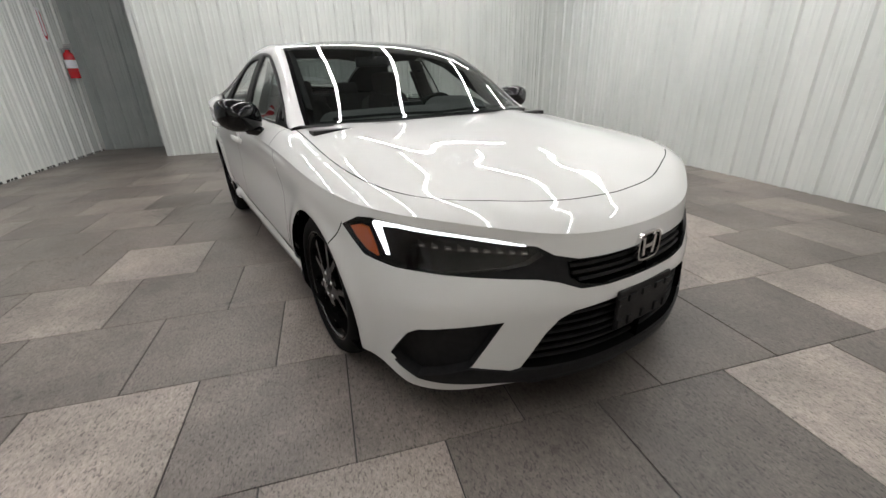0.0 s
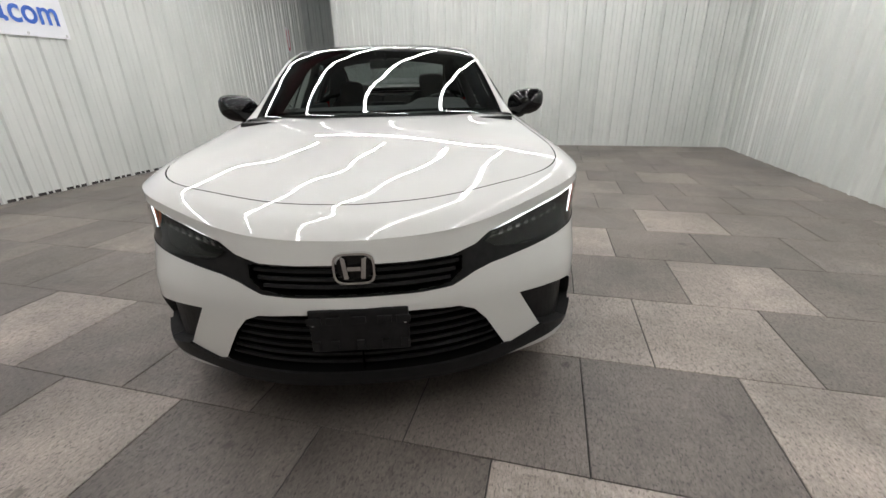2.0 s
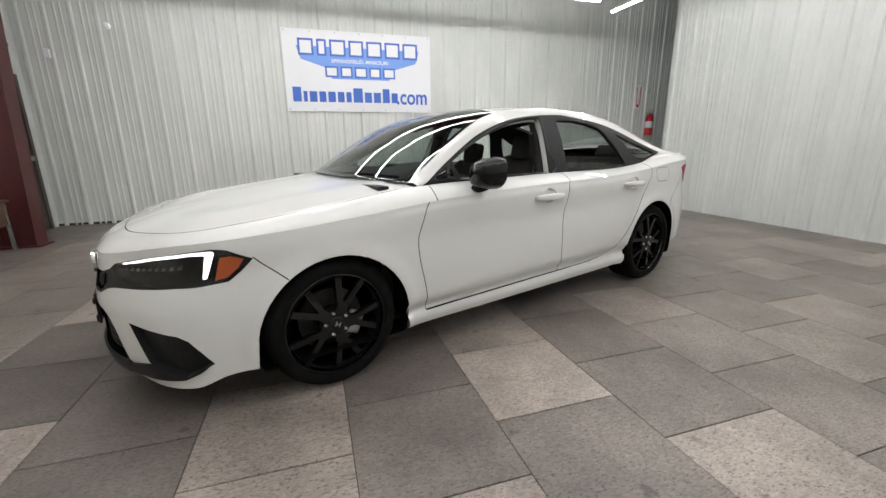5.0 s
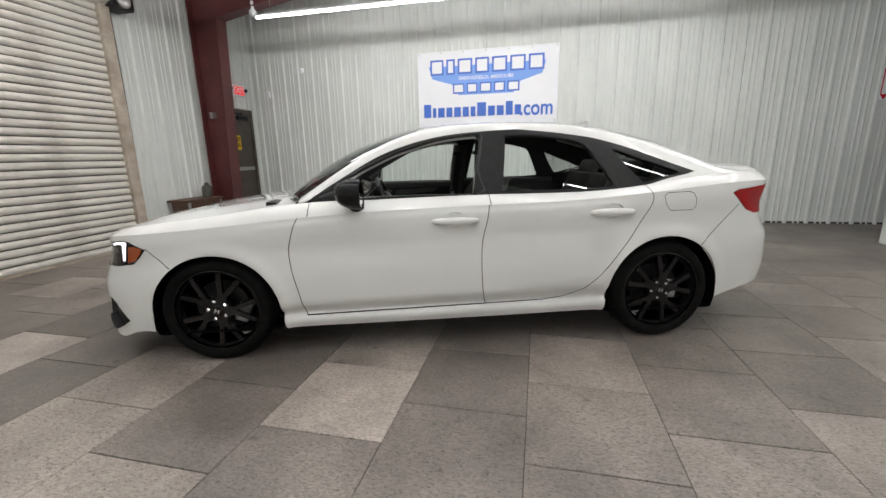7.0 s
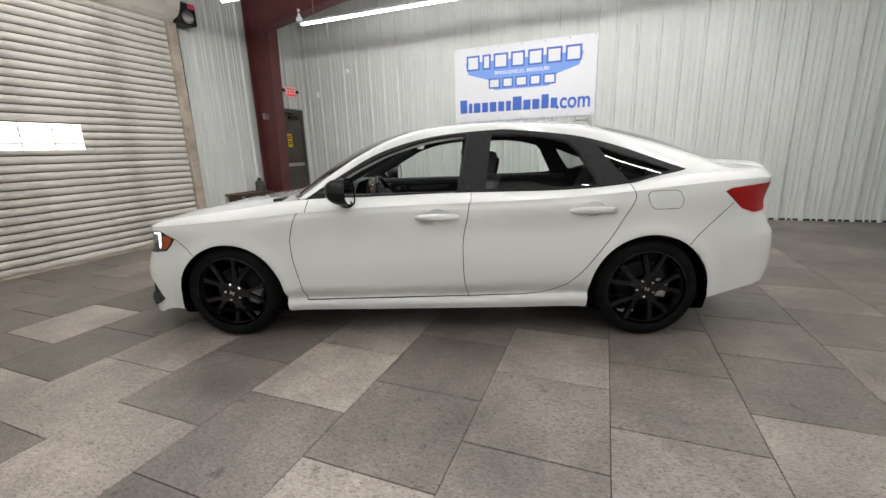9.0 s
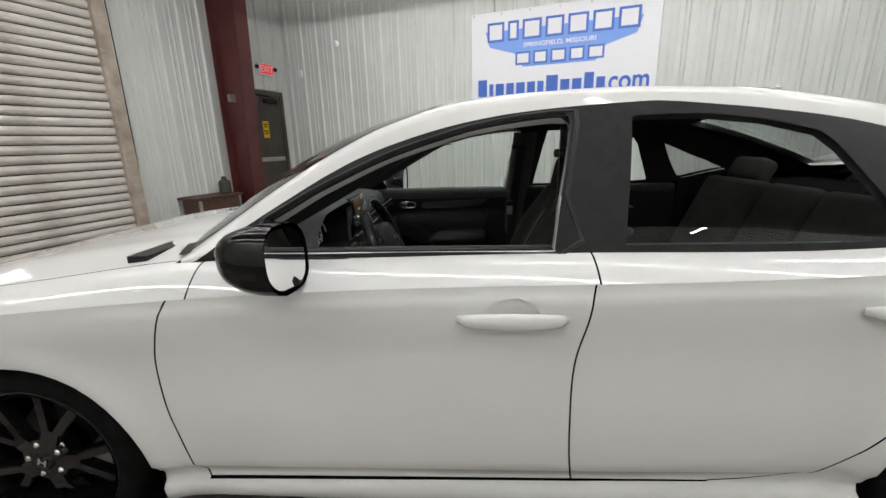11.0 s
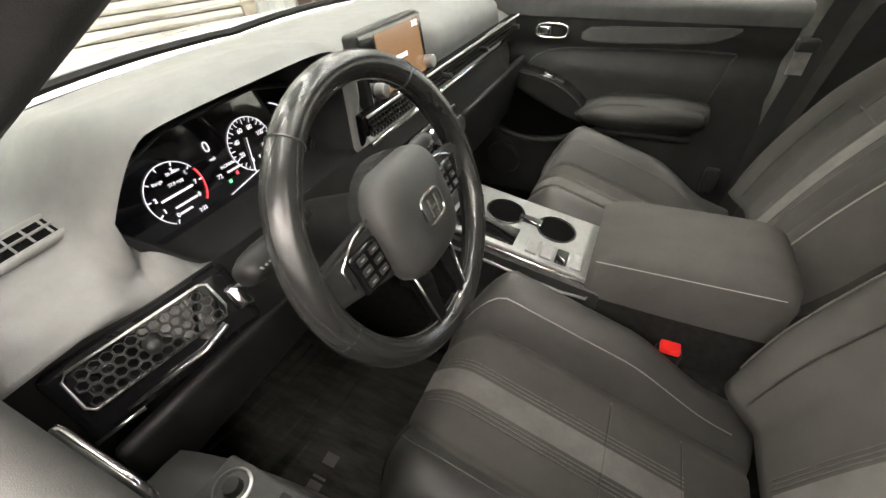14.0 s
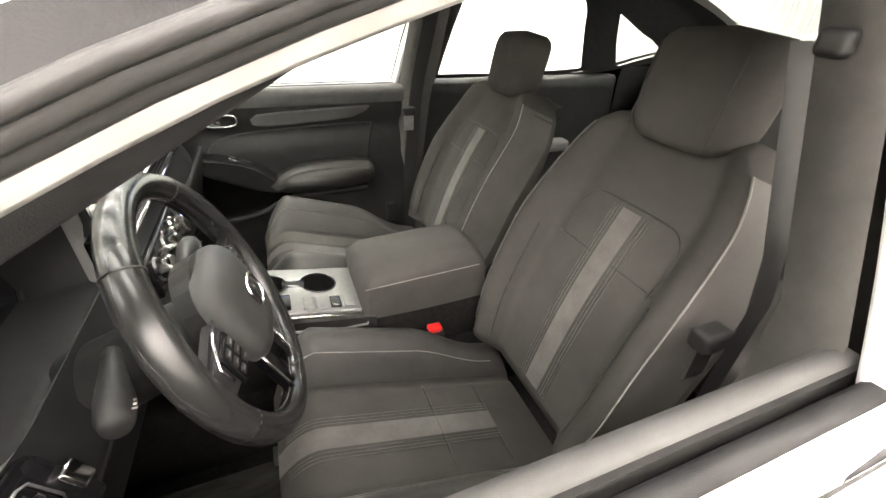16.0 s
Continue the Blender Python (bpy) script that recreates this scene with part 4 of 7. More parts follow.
cut(SIDE, [(sx(-1.15), 0.1), (sx(1.2), 0.1), (sx(1.2), 0.255)] + [(sx(0.80), 0.300)] + DOOR_LOW[::-1] + [(sx(-1.15), 0.258)], "sill", ("front_fender", "rear_quarter"))
cut(SIDE, BUMPER_R + [(S_END + 0.1, 0.86), (S_END + 0.1, 0.1), (sx(1.5), 0.1), (sx(1.5), 0.55)], "rear_bumper", ("rear_quarter", "rear_bumper"))
cut(SIDE, BUMPER_R[::-1] + [(sx(1.5), 0.60), (sx(1.5), 1.1), (sx(2.0), 1.1), (sx(2.0), 0.86)], "rear_quarter", ("rear_quarter", "rear_bumper"))
cut(SIDE, [(sx(1.93), 0.815), (S_END + 0.1, 0.70), (S_END + 0.1, 1.1), (sx(2.12), 1.1)], "boot_rear", ("rear_quarter", "rear_bumper"))
for g in (FENDER, DOOR_F, DOOR_B, DOOR_R, DOOR_LOW, BUMPER_R):
    cut(SIDE, ribbon(g), "gap")
FUEL = [(sx(1.369), 0.836), (sx(1.507), 0.838), (sx(1.524), 0.855), (sx(1.524), 0.900), (sx(1.505), 0.935), (sx(1.480), 0.948), (sx(1.335), 0.945), (sx(1.315), 0.925), (sx(1.325), 0.885), (sx(1.345), 0.852)]
cut(SIDE, ribbon(FUEL + FUEL[:1], 0.0016), "gap")
HEAD = [(sy(0.412), 0.634), (sy(0.447), 0.666), (sy(0.529), 0.688), (sy(0.614), 0.706), (sy(0.699), 0.725), (sy(0.780), 0.744), (sx(-1.841), 0.756), (sx(-1.790), 0.750), (sx(-1.700), 0.706), (sx(-1.744), 0.660), (sx(-1.795), 0.618), (sy(0.785), 0.600), (sy(0.677), 0.593), (sy(0.593), 0.592), (sy(0.516), 0.596), (sy(0.456), 0.608)]
BLACK_BAND = [(-0.05, 0.606), (sy(0.18), 0.606), (sy(0.30), 0.610), (sy(0.38), 0.632), (sy(0.43), 0.664), (sy(0.529), 0.684), (sy(0.70), 0.640), (sy(0.785), 0.604), (sy(0.677), 0.588), (sy(0.590), 0.576), (sy(0.512), 0.567), (sy(0.434), 0.559), (sy(0.375), 0.544), (sy(0.30), 0.512), (sy(0.20), 0.506), (-0.05, 0.506)]
GRILLE = [(-0.05, 0.600), (sy(0.18), 0.600), (sy(0.28), 0.603), (sy(0.335), 0.604), (sy(0.335), 0.560), (sy(0.30), 0.528), (sy(0.25), 0.517), (sy(0.18), 0.514), (-0.05, 0.514)]
INTAKE = [(-0.05, 0.454), (sy(0.21), 0.448), (sy(0.324), 0.438), (sy(0.372), 0.416), (sy(0.414), 0.366), (sy(0.482), 0.241), (sy(0.422), 0.229), (sy(0.234), 0.229), (-0.05, 0.229)]
LIP = [(-0.05, 0.232), (sy(0.234), 0.232), (sy(0.422), 0.232), (sy(0.482), 0.240), (sy(0.509), 0.232), (sy(0.621), 0.262), (sy(0.70), 0.245), (sy(0.807), 0.272), (sy(0.785), 0.242), (sy(0.745), 0.210), (sy(0.706), 0.205), (sy(0.563), 0.192), (sy(0.455), 0.180), (sy(0.440), 0.10), (-0.05, 0.10)]
FOG = [(sy(0.533), 0.426), (sy(0.674), 0.416), (sy(0.742), 0.404), (sy(0.766), 0.382), (sy(0.786), 0.335), (sy(0.809), 0.270), (sy(0.785), 0.246), (sy(0.748), 0.222), (sy(0.616), 0.264)]
TAIL_L = [(sx(1.775), 0.930), (sx(1.82), 0.950), (sx(2.00), 0.962), (ty(0.70), 0.965), (ty(0.40), 0.955), (ty(0.40), 0.87), (ty(0.62), 0.815), (sx(2.09), 0.790), (sx(2.02), 0.790), (sx(1.92), 0.822)]
for cx_, cz_, door_ in ((0.052, 0.825, "front_door"), (0.998, 0.849, "rear_door")):
    cut(SIDE, [(sx(cx_ + 0.066 * math.cos(2 * math.pi * k / 28)), cz_ + 0.044 * math.sin(2 * math.pi * k / 28)) for k in range(28)], "cup_" + door_, (door_,))
cut(SIDE, BLACK_BAND, "band")
cut(SIDE, HEAD, "headlight")
cut(SIDE, GRILLE, "grille", ("band",))
cut(SIDE, INTAKE, "intake")
cut(SIDE, LIP, "lip")
cut(SIDE, FOG, "fog")
cut(SIDE, TAIL_L, "tail")
for ax, az, ar in ARCHES:
    cut(SIDE, disc(ax, az, ar), "arch")
    cut(SIDE, [(sx(ax - ar), az), (sx(ax - ar - 0.018), 0.1), (sx(ax + ar + 0.022), 0.1), (sx(ax + ar), az)], "arch")
DRL_BAR = [(sy(0.458), 0.668), (sy(0.529), 0.684), (sy(0.614), 0.702), (sy(0.699), 0.720), (sy(0.780), 0.738), (sx(-1.845), 0.745), (sx(-1.836), 0.735), (sx(-1.872), 0.632), (sx(-1.886), 0.632), (sx(-1.868), 0.728), (sy(0.780), 0.727), (sy(0.699), 0.709), (sy(0.614), 0.693), (sy(0.529), 0.676), (sy(0.458), 0.662)]

HOODLINE = smooth_line([(-0.01, 0.825), (sy(0.2), 0.826), (sy(0.40), 0.835), (sy(0.56), 0.860), (sy(0.68), 0.890), (sx(-1.9), 0.905), (sx(-1.5), 0.893), (sx(-1.1), 0.874), (sx(-0.88), 0.862)])
# nets for the top skin: v is r, from the shoulder inwards
TOP = sheet(us, lambda s: [1.0 - (1 - RB) * k / 6 for k in range(7)] + [RB - RB * k / 20 for k in range(1, 21)])
lay = TOP.faces.layers.string["zone"]
for f in TOP.faces:
    c = f.calc_center_median()
    x = plan_at(c.x)[0]
    if x < -0.2:
        z = "front_fender" if x > -1.9 or c.y > 0.9 else "nose_panel"
    else:
        z = "rear_quarter"
    f[lay] = z.encode()
cut(TOP, [(-0.1, 1.05), (sx(-1.86), 1.05), (sx(-1.86), 0.905)] + [p for p in HOODLINE[::-1] if p[0] < sx(-1.86)], "nose_panel")
cut(TOP, HOODLINE + [(sx(-0.88), -0.1), (-0.1, -0.1)], "hood")
cut(TOP, ribbon(HOODLINE, 0.0028), "gap")
cut(TOP, [(sx(-0.88), RB), (sx(1.86), RB), (sx(1.86), -0.1), (sx(-0.88), -0.1)], "open")
BOOT = smooth_line([(sx(1.88), 0.80), (sx(2.0), 0.83), (ty(0.70), 0.90), (ty(0.62), 1.05)])
cut(TOP, BOOT + [(S_END + 0.1, 1.05), (S_END + 0.1, -0.1), (sx(1.86), -0.1), (sx(1.86), 0.80)], "boot_lid", ("rear_quarter",))
cut(TOP, ribbon(BOOT, 0.0025), "gap")
# door tops continue over the shoulder up to the belt
cut(TOP, [(DOOR_F[0][0] + 0.004, RB), (DOOR_F[0][0] - 0.0, 1.05), (DOOR_B[0][0], 1.05), (DOOR_B[0][0], RB)], "front_door")
cut(TOP, [(DOOR_B[0][0], RB), (DOOR_B[0][0], 1.05), (sx(1.238), 1.05), (sx(1.235), RB)], "rear_door")
for x in (-0.795, 0.262, 1.237):
    cut(TOP, ribbon([(sx(x), 1.02), (sx(x) + 0.002, RB)]), "gap")

SHELL = ("front_bumper", "front_fender", "front_door", "rear_door", "sill", "rear_quarter", "rear_bumper", "boot_rear", "gap")
side_name = {1: "passenger", -1: "driver"}
skins = {}
for sd in (-1, 1):
    for zone, nm, lab in (("front_bumper", "front_bumper", ""), ("front_fender", "front_fender", ""), ("sill", "side_sill", ""), ("rear_quarter", "rear_quarter_panel", ""), ("rear_bumper", "rear_bumper", ""), ("boot_rear", "boot_rear_panel", "")):
        skin_part(nm, SIDE, (zone,), body, sd, PAINT, car, lab)
    for zone in ("front_door", "rear_door"):
        skins[zone, sd] = skin_part(zone, SIDE, (zone,), body, sd, PAINT, car, "white door" + (" with its window fully lowered" if (zone, sd) == ("front_door", -1) else ""))
        skin_part("door_shoulder", TOP, (zone,), top, sd, PAINT, skins[zone, sd])
    for zone, nm in (("front_fender", "fender_top"), ("nose_panel", "nose_panel"), ("rear_quarter", "quarter_top"), ("hood", "hood"), ("boot_lid", "boot_lid")):
        skin_part(nm, TOP, (zone,), top, sd, PAINT, car)
    skin_part("inner_shell", SIDE, SHELL, body, sd, DARK, car, depth=0.011, true_normals=False)
    skin_part("inner_top", TOP, ("front_fender", "nose_panel", "hood", "rear_quarter", "boot_lid", "gap", "front_door", "rear_door"), top, sd, DARK, car, depth=0.011, true_normals=False)
    skin_part("grille_surround", SIDE, ("band",), body, sd, TRIM, car, "black band between grille and headlight", depth=0.006, walls=True)
    skin_part("grille_recess", SIDE, ("grille",), body, sd, DARK, car, depth=0.06, walls=True)
    skin_part("intake_recess", SIDE, ("intake",), body, sd, DARK, car, depth=0.07, walls=True)
    skin_part("front_lip", SIDE, ("lip",), body, sd, TRIM, car, "matt black chin spoiler", depth=-0.010, walls=True)
    skin_part("fog_pocket", SIDE, ("fog",), body, sd, TRIM, car, "black triangular bumper pocket", depth=0.035, walls=True)
    lamp = skin_part("headlight", SIDE, ("headlight",), body, sd, DARK, car, "slim LED headlight, daytime running light lit", depth=0.045, walls=True)
    skin_part("lens", SIDE, ("headlight",), body, sd, LENS, lamp, depth=0.002)
    tl = skin_part("tail_light", SIDE, ("tail",), body, sd, RED_LENS, car, "red wraparound tail light", depth=-0.004, walls=False)

# strips that ride on the side skin, given as flat outlines
def ride(poly, depth, thick, mat, name, parent, sd, label="", fn=None, step=0.03):
    """A flat outline laid on the skin and made thick."""
    fn = fn or body
    lo, hi = min(p[0] for p in poly), max(p[0] for p in poly)
    zl, zh = min(p[1] for p in poly), max(p[1] for p in poly)
    n, m = max(2, int((hi - lo) / step)), max(2, int((zh - zl) / step))
    bm = sheet([lo + (hi - lo) * i / n for i in range(n + 1)], lambda u: [zl + (zh - zl) * j / m for j in range(m + 1)])
    cut(bm, poly, "z")
    bm.verts.index_update()
    ob = skin_part(name, bm, ("z",), fn, sd, mat, parent, label, depth=depth - thick, walls=True, wall_from=depth)
    bm.free()
    return ob


for sd in (-1, 1):
    lamp = [o for o in car.children if o.name.startswith("headlight")][0 if sd < 0 else 1]
    ride(DRL_BAR, 0.016, 0.002, DRL, "running_light", lamp, sd, "lit white LED strip")
    ride([(sx(-1.818), 0.716), (sx(-1.785), 0.720), (sx(-1.735), 0.704), (sx(-1.756), 0.670), (sx(-1.800), 0.634), (sx(-1.845), 0.622)], 0.018, 0.008, AMBER, "indicator", lamp, sd, "amber side indicator")
    # row of small lit-edged reflector cells above a dark shelf
    for k in range(9):
        y = 0.46 + 0.034 * k
        c = sy(y)
        z = 0.630 + (y - 0.46) * 0.13
        ride([(c - 0.012, z), (c + 0.012, z + 0.002), (c + 0.010, z + 0.016 + 0.004 * (k % 3)), (c - 0.011, z + 0.012)], 0.036, 0.007, GLOSS, "projector", lamp, sd, step=0.012)
        ride([(c - 0.010, z + 0.004), (c + 0.006, z + 0.006), (c + 0.005, z + 0.009), (c - 0.010, z + 0.007)], 0.029, 0.003, CHROME, "reflector", lamp, sd, step=0.012)
    for k in range(3):
        z = 0.530 + k * 0.024
        w = (0.300, 0.318, 0.330)[k]
        ride([(-0.01, z), (sy(w), z + 0.004), (sy(w), z + 0.015), (-0.01, z + 0.012)], 0.026, 0.012, TRIM, "grille_slat", car, sd)
    for k in range(6):
        z = 0.250 + k * 0.031
        w = 0.470 - k * 0.016
        ride([(-0.01, z), (sy(w), z + 0.004), (sy(w), z + 0.013), (-0.01, z + 0.010)], 0.034, 0.012, TRIM, "intake_slat", car, sd)
    # pull handles
    for x0, x1, z0, dn in ((-0.085, 0.185, 0.818, "front_door"), (0.857, 1.128, 0.842, "rear_door")):
        dr = skins[dn, sd]
        bm = bmesh.new()
        pts = []
        for k in range(13):
            t = k / 12
            x = x0 + (x1 - x0) * t
            p = body(sx(x), z0)
            lift = 0.012 + 0.026 * math.sin(math.pi * min(1, max(0, t))) ** 0.5
            pts.append((p.x, sd * (p.y + lift - 0.004), z0 + 0.004 * math.sin(math.pi * t)))
        tube(bm, pts, [0.009 + 0.013 * math.sin(math.pi * k / 12) ** 0.4 for k in range(13)], 10, squash=(0.55, 1.0))
        part("door_handle", bm, PAINT, dr, "white pull handle", smooth=True)
        skin_part("handle_cup", SIDE, ("cup_" + dn,), body, sd, PAINT, dr, "oval finger recess behind the handle", depth=0.014, walls=True, wall_from=0.0)

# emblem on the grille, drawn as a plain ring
def ring_plate(bm, w, h, t, x, z, depth):
    n = 36
    def sup(a, w, h):
        c, s = math.cos(a), math.sin(a)
        return (w * math.copysign(abs(c) ** 0.5, c), h * math.copysign(abs(s) ** 0.55, s))
    o = [sup(2 * math.pi * k / n, w, h) for k in range(n)]
    i = [sup(2 * math.pi * k / n, w - t, h - t) for k in range(n)]
    vs = [[bm.verts.new((xx, p[0], z + p[1])) for p in ring] for ring, xx in ((o, x), (o, x - depth), (i, x - depth), (i, x))]
    for r in range(4):
        a, b = vs[r], vs[(r + 1) % 4]
        for k in range(n):
            bm.faces.new((a[k], a[(k + 1) % n], b[(k + 1) % n], b[k]))
    bmesh.ops.recalc_face_normals(bm, faces=bm.faces[:])


bm = bmesh.new()
ring_plate(bm, 0.064, 0.052, 0.007, -2.272, 0.600, 0.014)
for y in (-0.022, 0.022):
    k = math.copysign(1, y)
    prism(bm, [(-y + k * 0.004, -0.034), (-y - k * 0.010, -0.034), (-y * 1.45 - k * 0.007, 0.034), (-y * 1.45 + k * 0.006, 0.034)], 0, 0.010, Matrix.Translation((-2.274, 0, 0.600)) @ Matrix(((0, 0, -1, 0), (-1, 0, 0, 0), (0, 1, 0, 0), (0, 0, 0, 1))))
box(bm, -2.284, -2.274, -0.020, 0.020, 0.593, 0.606)
part("emblem", bm, CHROME, car, "chrome maker's badge")
bm = bmesh.new()
prism(bm, [(0.058 * math.cos(a), 0.046 * math.sin(a)) for a in [2 * math.pi * k / 24 for k in range(24)]], 0, 0.004, Matrix.Translation((-2.267, 0, 0.600)) @ Matrix(((0, 0, -1, 0), (-1, 0, 0, 0), (0, 1, 0, 0), (0, 0, 0, 1))))
part("badge_backing", bm, GLOSS, car)

# front plate bracket without a plate
pl = part("plate_bracket", solid(-2.300, -2.288, -0.157, 0.157, 0.316, 0.470, 0.006), TRIM, car, "empty black licence plate bracket")
for y in (-0.14, -0.08, 0.0, 0.08, 0.14):
    part("rib", solid(-2.307, -2.298, y - 0.012, y + 0.012, 0.325, 0.36, 0.002), TRIM, pl)
    part("rib", solid(-2.307, -2.298, y - 0.022, y + 0.022, 0.42, 0.445, 0.002), TRIM, pl)
for y in (-0.145, 0.145):
    bm = bmesh.new()
    lathe(bm, [(0.0, -2.303), (0.006, -2.302), (0.006, -2.296)], "x", 10, (0, y, 0.42), closed=False)
    part("screw", bm, STEEL, pl)
part("support", solid(-2.290, -2.22, -0.12, 0.12, 0.34, 0.44), DARK, pl)


# wheels
def spoke(bm, a, half, y0):
    """One of five twin spokes: two bars that spread towards the rim."""
    R = Matrix.Rotation(a, 4, "Y")
    arms = [[(-0.030, -0.004, 0.045), (0.030, -0.004, 0.045), (0.026, 0.000, 0.112), (-0.026, 0.000, 0.112)]]
    for s in (-1, 1):
        arms.append([(s * 0.000, 0.0, 0.100), (s * 0.030, 0.0, 0.100), (s * 0.086, 0.004, 0.238), (s * 0.052, 0.004, 0.238)])
    for pts in arms:
        fr = [bm.verts.new(R @ Vector((x, y0 + y, z))) for x, y, z in pts]
        bk = [bm.verts.new(R @ Vector((x * 1.05, y0 + y + 0.035, z))) for x, y, z in pts]
        fs = [bm.faces.new(fr), bm.faces.new(bk[::-1])]
        fs += [bm.faces.new((fr[i], bk[i], bk[(i + 1) % 4], fr[(i + 1) % 4])) for i in range(4)]


def make_wheel():
    w = new("wheel")
    bm = bmesh.new()
    R = TYRE_R
    lathe(bm, [(0.244, 0.004), (0.250, -0.006), (0.270, -0.010), (0.292, -0.006), (0.308, 0.010), (0.317, 0.030), (R, 0.045), (R, 0.075), (R - 0.006, 0.078), (R - 0.006, 0.086), (R, 0.089), (R, 0.140), (R - 0.006, 0.143), (R - 0.006, 0.151), (R, 0.154), (R, 0.195), (0.312, 0.215), (0.27, 0.235), (0.225, 0.225), (0.225, 0.005)], "y", 64, closed=False)
    part("tyre", bm, RUBBER, w, "black low-profile tyre", smooth=True)
    bm = bmesh.new()
    lathe(bm, [(0.240, -0.002), (0.247, -0.004), (0.247, 0.008), (0.236, 0.016), (0.228, 0.030), (0.218, 0.06), (0.210, 0.20), (0.225, 0.22)], "y", 64, closed=False)
    rim = part("rim", bm, RIM, w, "gloss black five twin-spoke alloy rim", smooth=True)
    for k in range(5):
        bm = bmesh.new()
        spoke(bm, 2 * math.pi * k / 5, 0.06, 0.012)
        bmesh.ops.recalc_face_normals(bm, faces=bm.faces[:])
        bmesh.ops.bevel(bm, geom=bm.edges[:], offset=0.003, segments=2, affect="EDGES")
        part("spoke", bm, RIM, rim)
        bm = bmesh.new()
        a = 2 * math.pi * (k + 0.5) / 5
        lathe(bm, [(0.0, 0.004), (0.006, 0.004), (0.010, 0.008), (0.010, 0.03)], "y", 8, (0.055 * math.sin(a), 0, 0.055 * math.cos(a)), closed=False)
        part("wheel_nut", bm, CHROME, rim)
    bm = bmesh.new()
    lathe(bm, [(0.0, 0.000), (0.026, 0.001), (0.030, 0.006), (0.034, 0.008), (0.072, 0.010), (0.078, 0.02), (0.074, 0.06)], "y", 32, closed=False)
    part("hub", bm, RIM, rim)
    bm = bmesh.new()
    for x in (-0.010, 0.010):
        box(bm, x - 0.003, x + 0.003, -0.003, 0.001, -0.013, 0.013)
    box(bm, -0.009, 0.009, -0.003, 0.001, -0.003, 0.003)
    part("cap_mark", bm, CHROME, rim)
    bm = bmesh.new()
    lathe(bm, [(0.07, 0.095), (0.155, 0.092), (0.158, 0.10), (0.155, 0.115), (0.07, 0.115)], "y", 40, closed=False)
    part("brake_disc", bm, material("brake_iron", (0.035, 0.035, 0.035), 0.4, metal=0.8), w, "steel brake disc")
    bm = bmesh.new()
    box(bm, 0.085, 0.165, 0.075, 0.135, -0.06, 0.06, 0.012)
    part("caliper", bm, STEEL, w)
    return w


wheel = make_wheel()
wheel.parent = car
done = False
for x in (-AXLE, AXLE):
    for sd in (-1, 1):
        m = Matrix.Translation((x, sd * (0.868 if x < 0 else 0.878), HUB_Z)) @ Matrix.Rotation(0 if sd < 0 else math.pi, 4, "Z") @ Matrix.Rotation(radians(22 if x < 0 else 10), 4, "Y")
        if not done:
            wheel.matrix_basis, done = m, True
        else:
            copy_thing(wheel, m)
        # dark wheel-house behind
        bm = bmesh.new()
        lathe(bm, [(0.372, 0.0), (0.380, 0.06), (0.380, 0.34), (0.0, 0.35)], "y", 40, closed=False)
        for v in bm.verts:
            if v.co.z < -0.12:
                v.co.z = -0.12
        o = part("wheel_liner", bm, DARK, car)
        o.matrix_basis = Matrix.Translation((x + (0.012 if x < 0 else 0.0), sd * 0.875, 0.31)) @ Matrix.Rotation(0 if sd < 0 else math.pi, 4, "Z")
# underbody
part("underbody", solid(-1.90, 1.85, -0.62, 0.62, 0.18, 0.23, 0.02), DARK, car, "dark underbody")

# --- greenhouse: pillars, roof and glass ---
# stations along the roof rail
RAIL_Y = curve([(-0.86, 0.742), (-0.6, 0.698), (-0.35, 0.652), (-0.1, 0.606), (0.15, 0.574), (0.5, 0.560), (0.9, 0.564), (1.25, 0.580), (1.6, 0.612), (1.9, 0.660)])
RAIL_Z = curve([(-0.86, 0.950), (-0.6, 1.118), (-0.467, 1.198), (-0.264, 1.296), (-0.05, 1.354), (0.15, 1.375), (0.4, 1.384), (0.7, 1.374), (1.03, 1.330), (1.355, 1.243), (1.6, 1.162), (1.9, 1.058)])
ROOF_Z = curve([(-0.86, 0.965), (-0.6, 1.156), (-0.35, 1.290), (-0.1, 1.374), (0.05, 1.397), (0.2, 1.408), (0.45, 1.415), (0.75, 1.408), (1.0, 1.388), (1.25, 1.345), (1.5, 1.270), (1.7, 1.192), (1.9, 1.095)])
BOW = curve([(-0.86, -0.17), (-0.4, -0.13), (0.0, -0.055), (0.2, 0.0), (0.9, 0.0), (1.1, 0.03), (1.5, 0.09), (1.9, 0.06)])
BELT_Y = lambda x: body(sx(x), SHOULDER(sx(x))).y * RB
BELT_Z = lambda x: BELT(sx(x))


def house(x, q, inset=0.0):
    """q 0 to 1: from the belt up to the roof rail; 1 to 2: over the roof to the middle."""
    if q <= 1:
        y0, z0, y1, z1 = BELT_Y(x), BELT_Z(x), RAIL_Y(x), RAIL_Z(x)
        bulge = 0.018 * math.sin(math.pi * q)
        return Vector((x, y0 + (y1 - y0) * q + bulge, z0 + max(0.004, z1 - z0) * q))
    f = 2 - q
    y1, z1, zc = RAIL_Y(x), RAIL_Z(x), ROOF_Z(x)
    k = 1 - abs(f) ** 2.4
    return Vector((x + BOW(x) * k, y1 * f, z1 + (zc - z1) * k))


xs = [-0.86 + 2.74 * i / 160 for i in range(161)]
QS = [k / 16 for k in range(17)] + [1.02, 1.03, 1.04, 1.05, 1.06, 1.07, 1.085, 1.10, 1.115, 1.13, 1.16, 1.2, 1.3, 1.4, 1.5, 1.6, 1.7, 1.8, 1.9, 2.0]
HOUSE = sheet(xs, lambda x: QS)
lay = HOUSE.faces.layers.string["zone"]


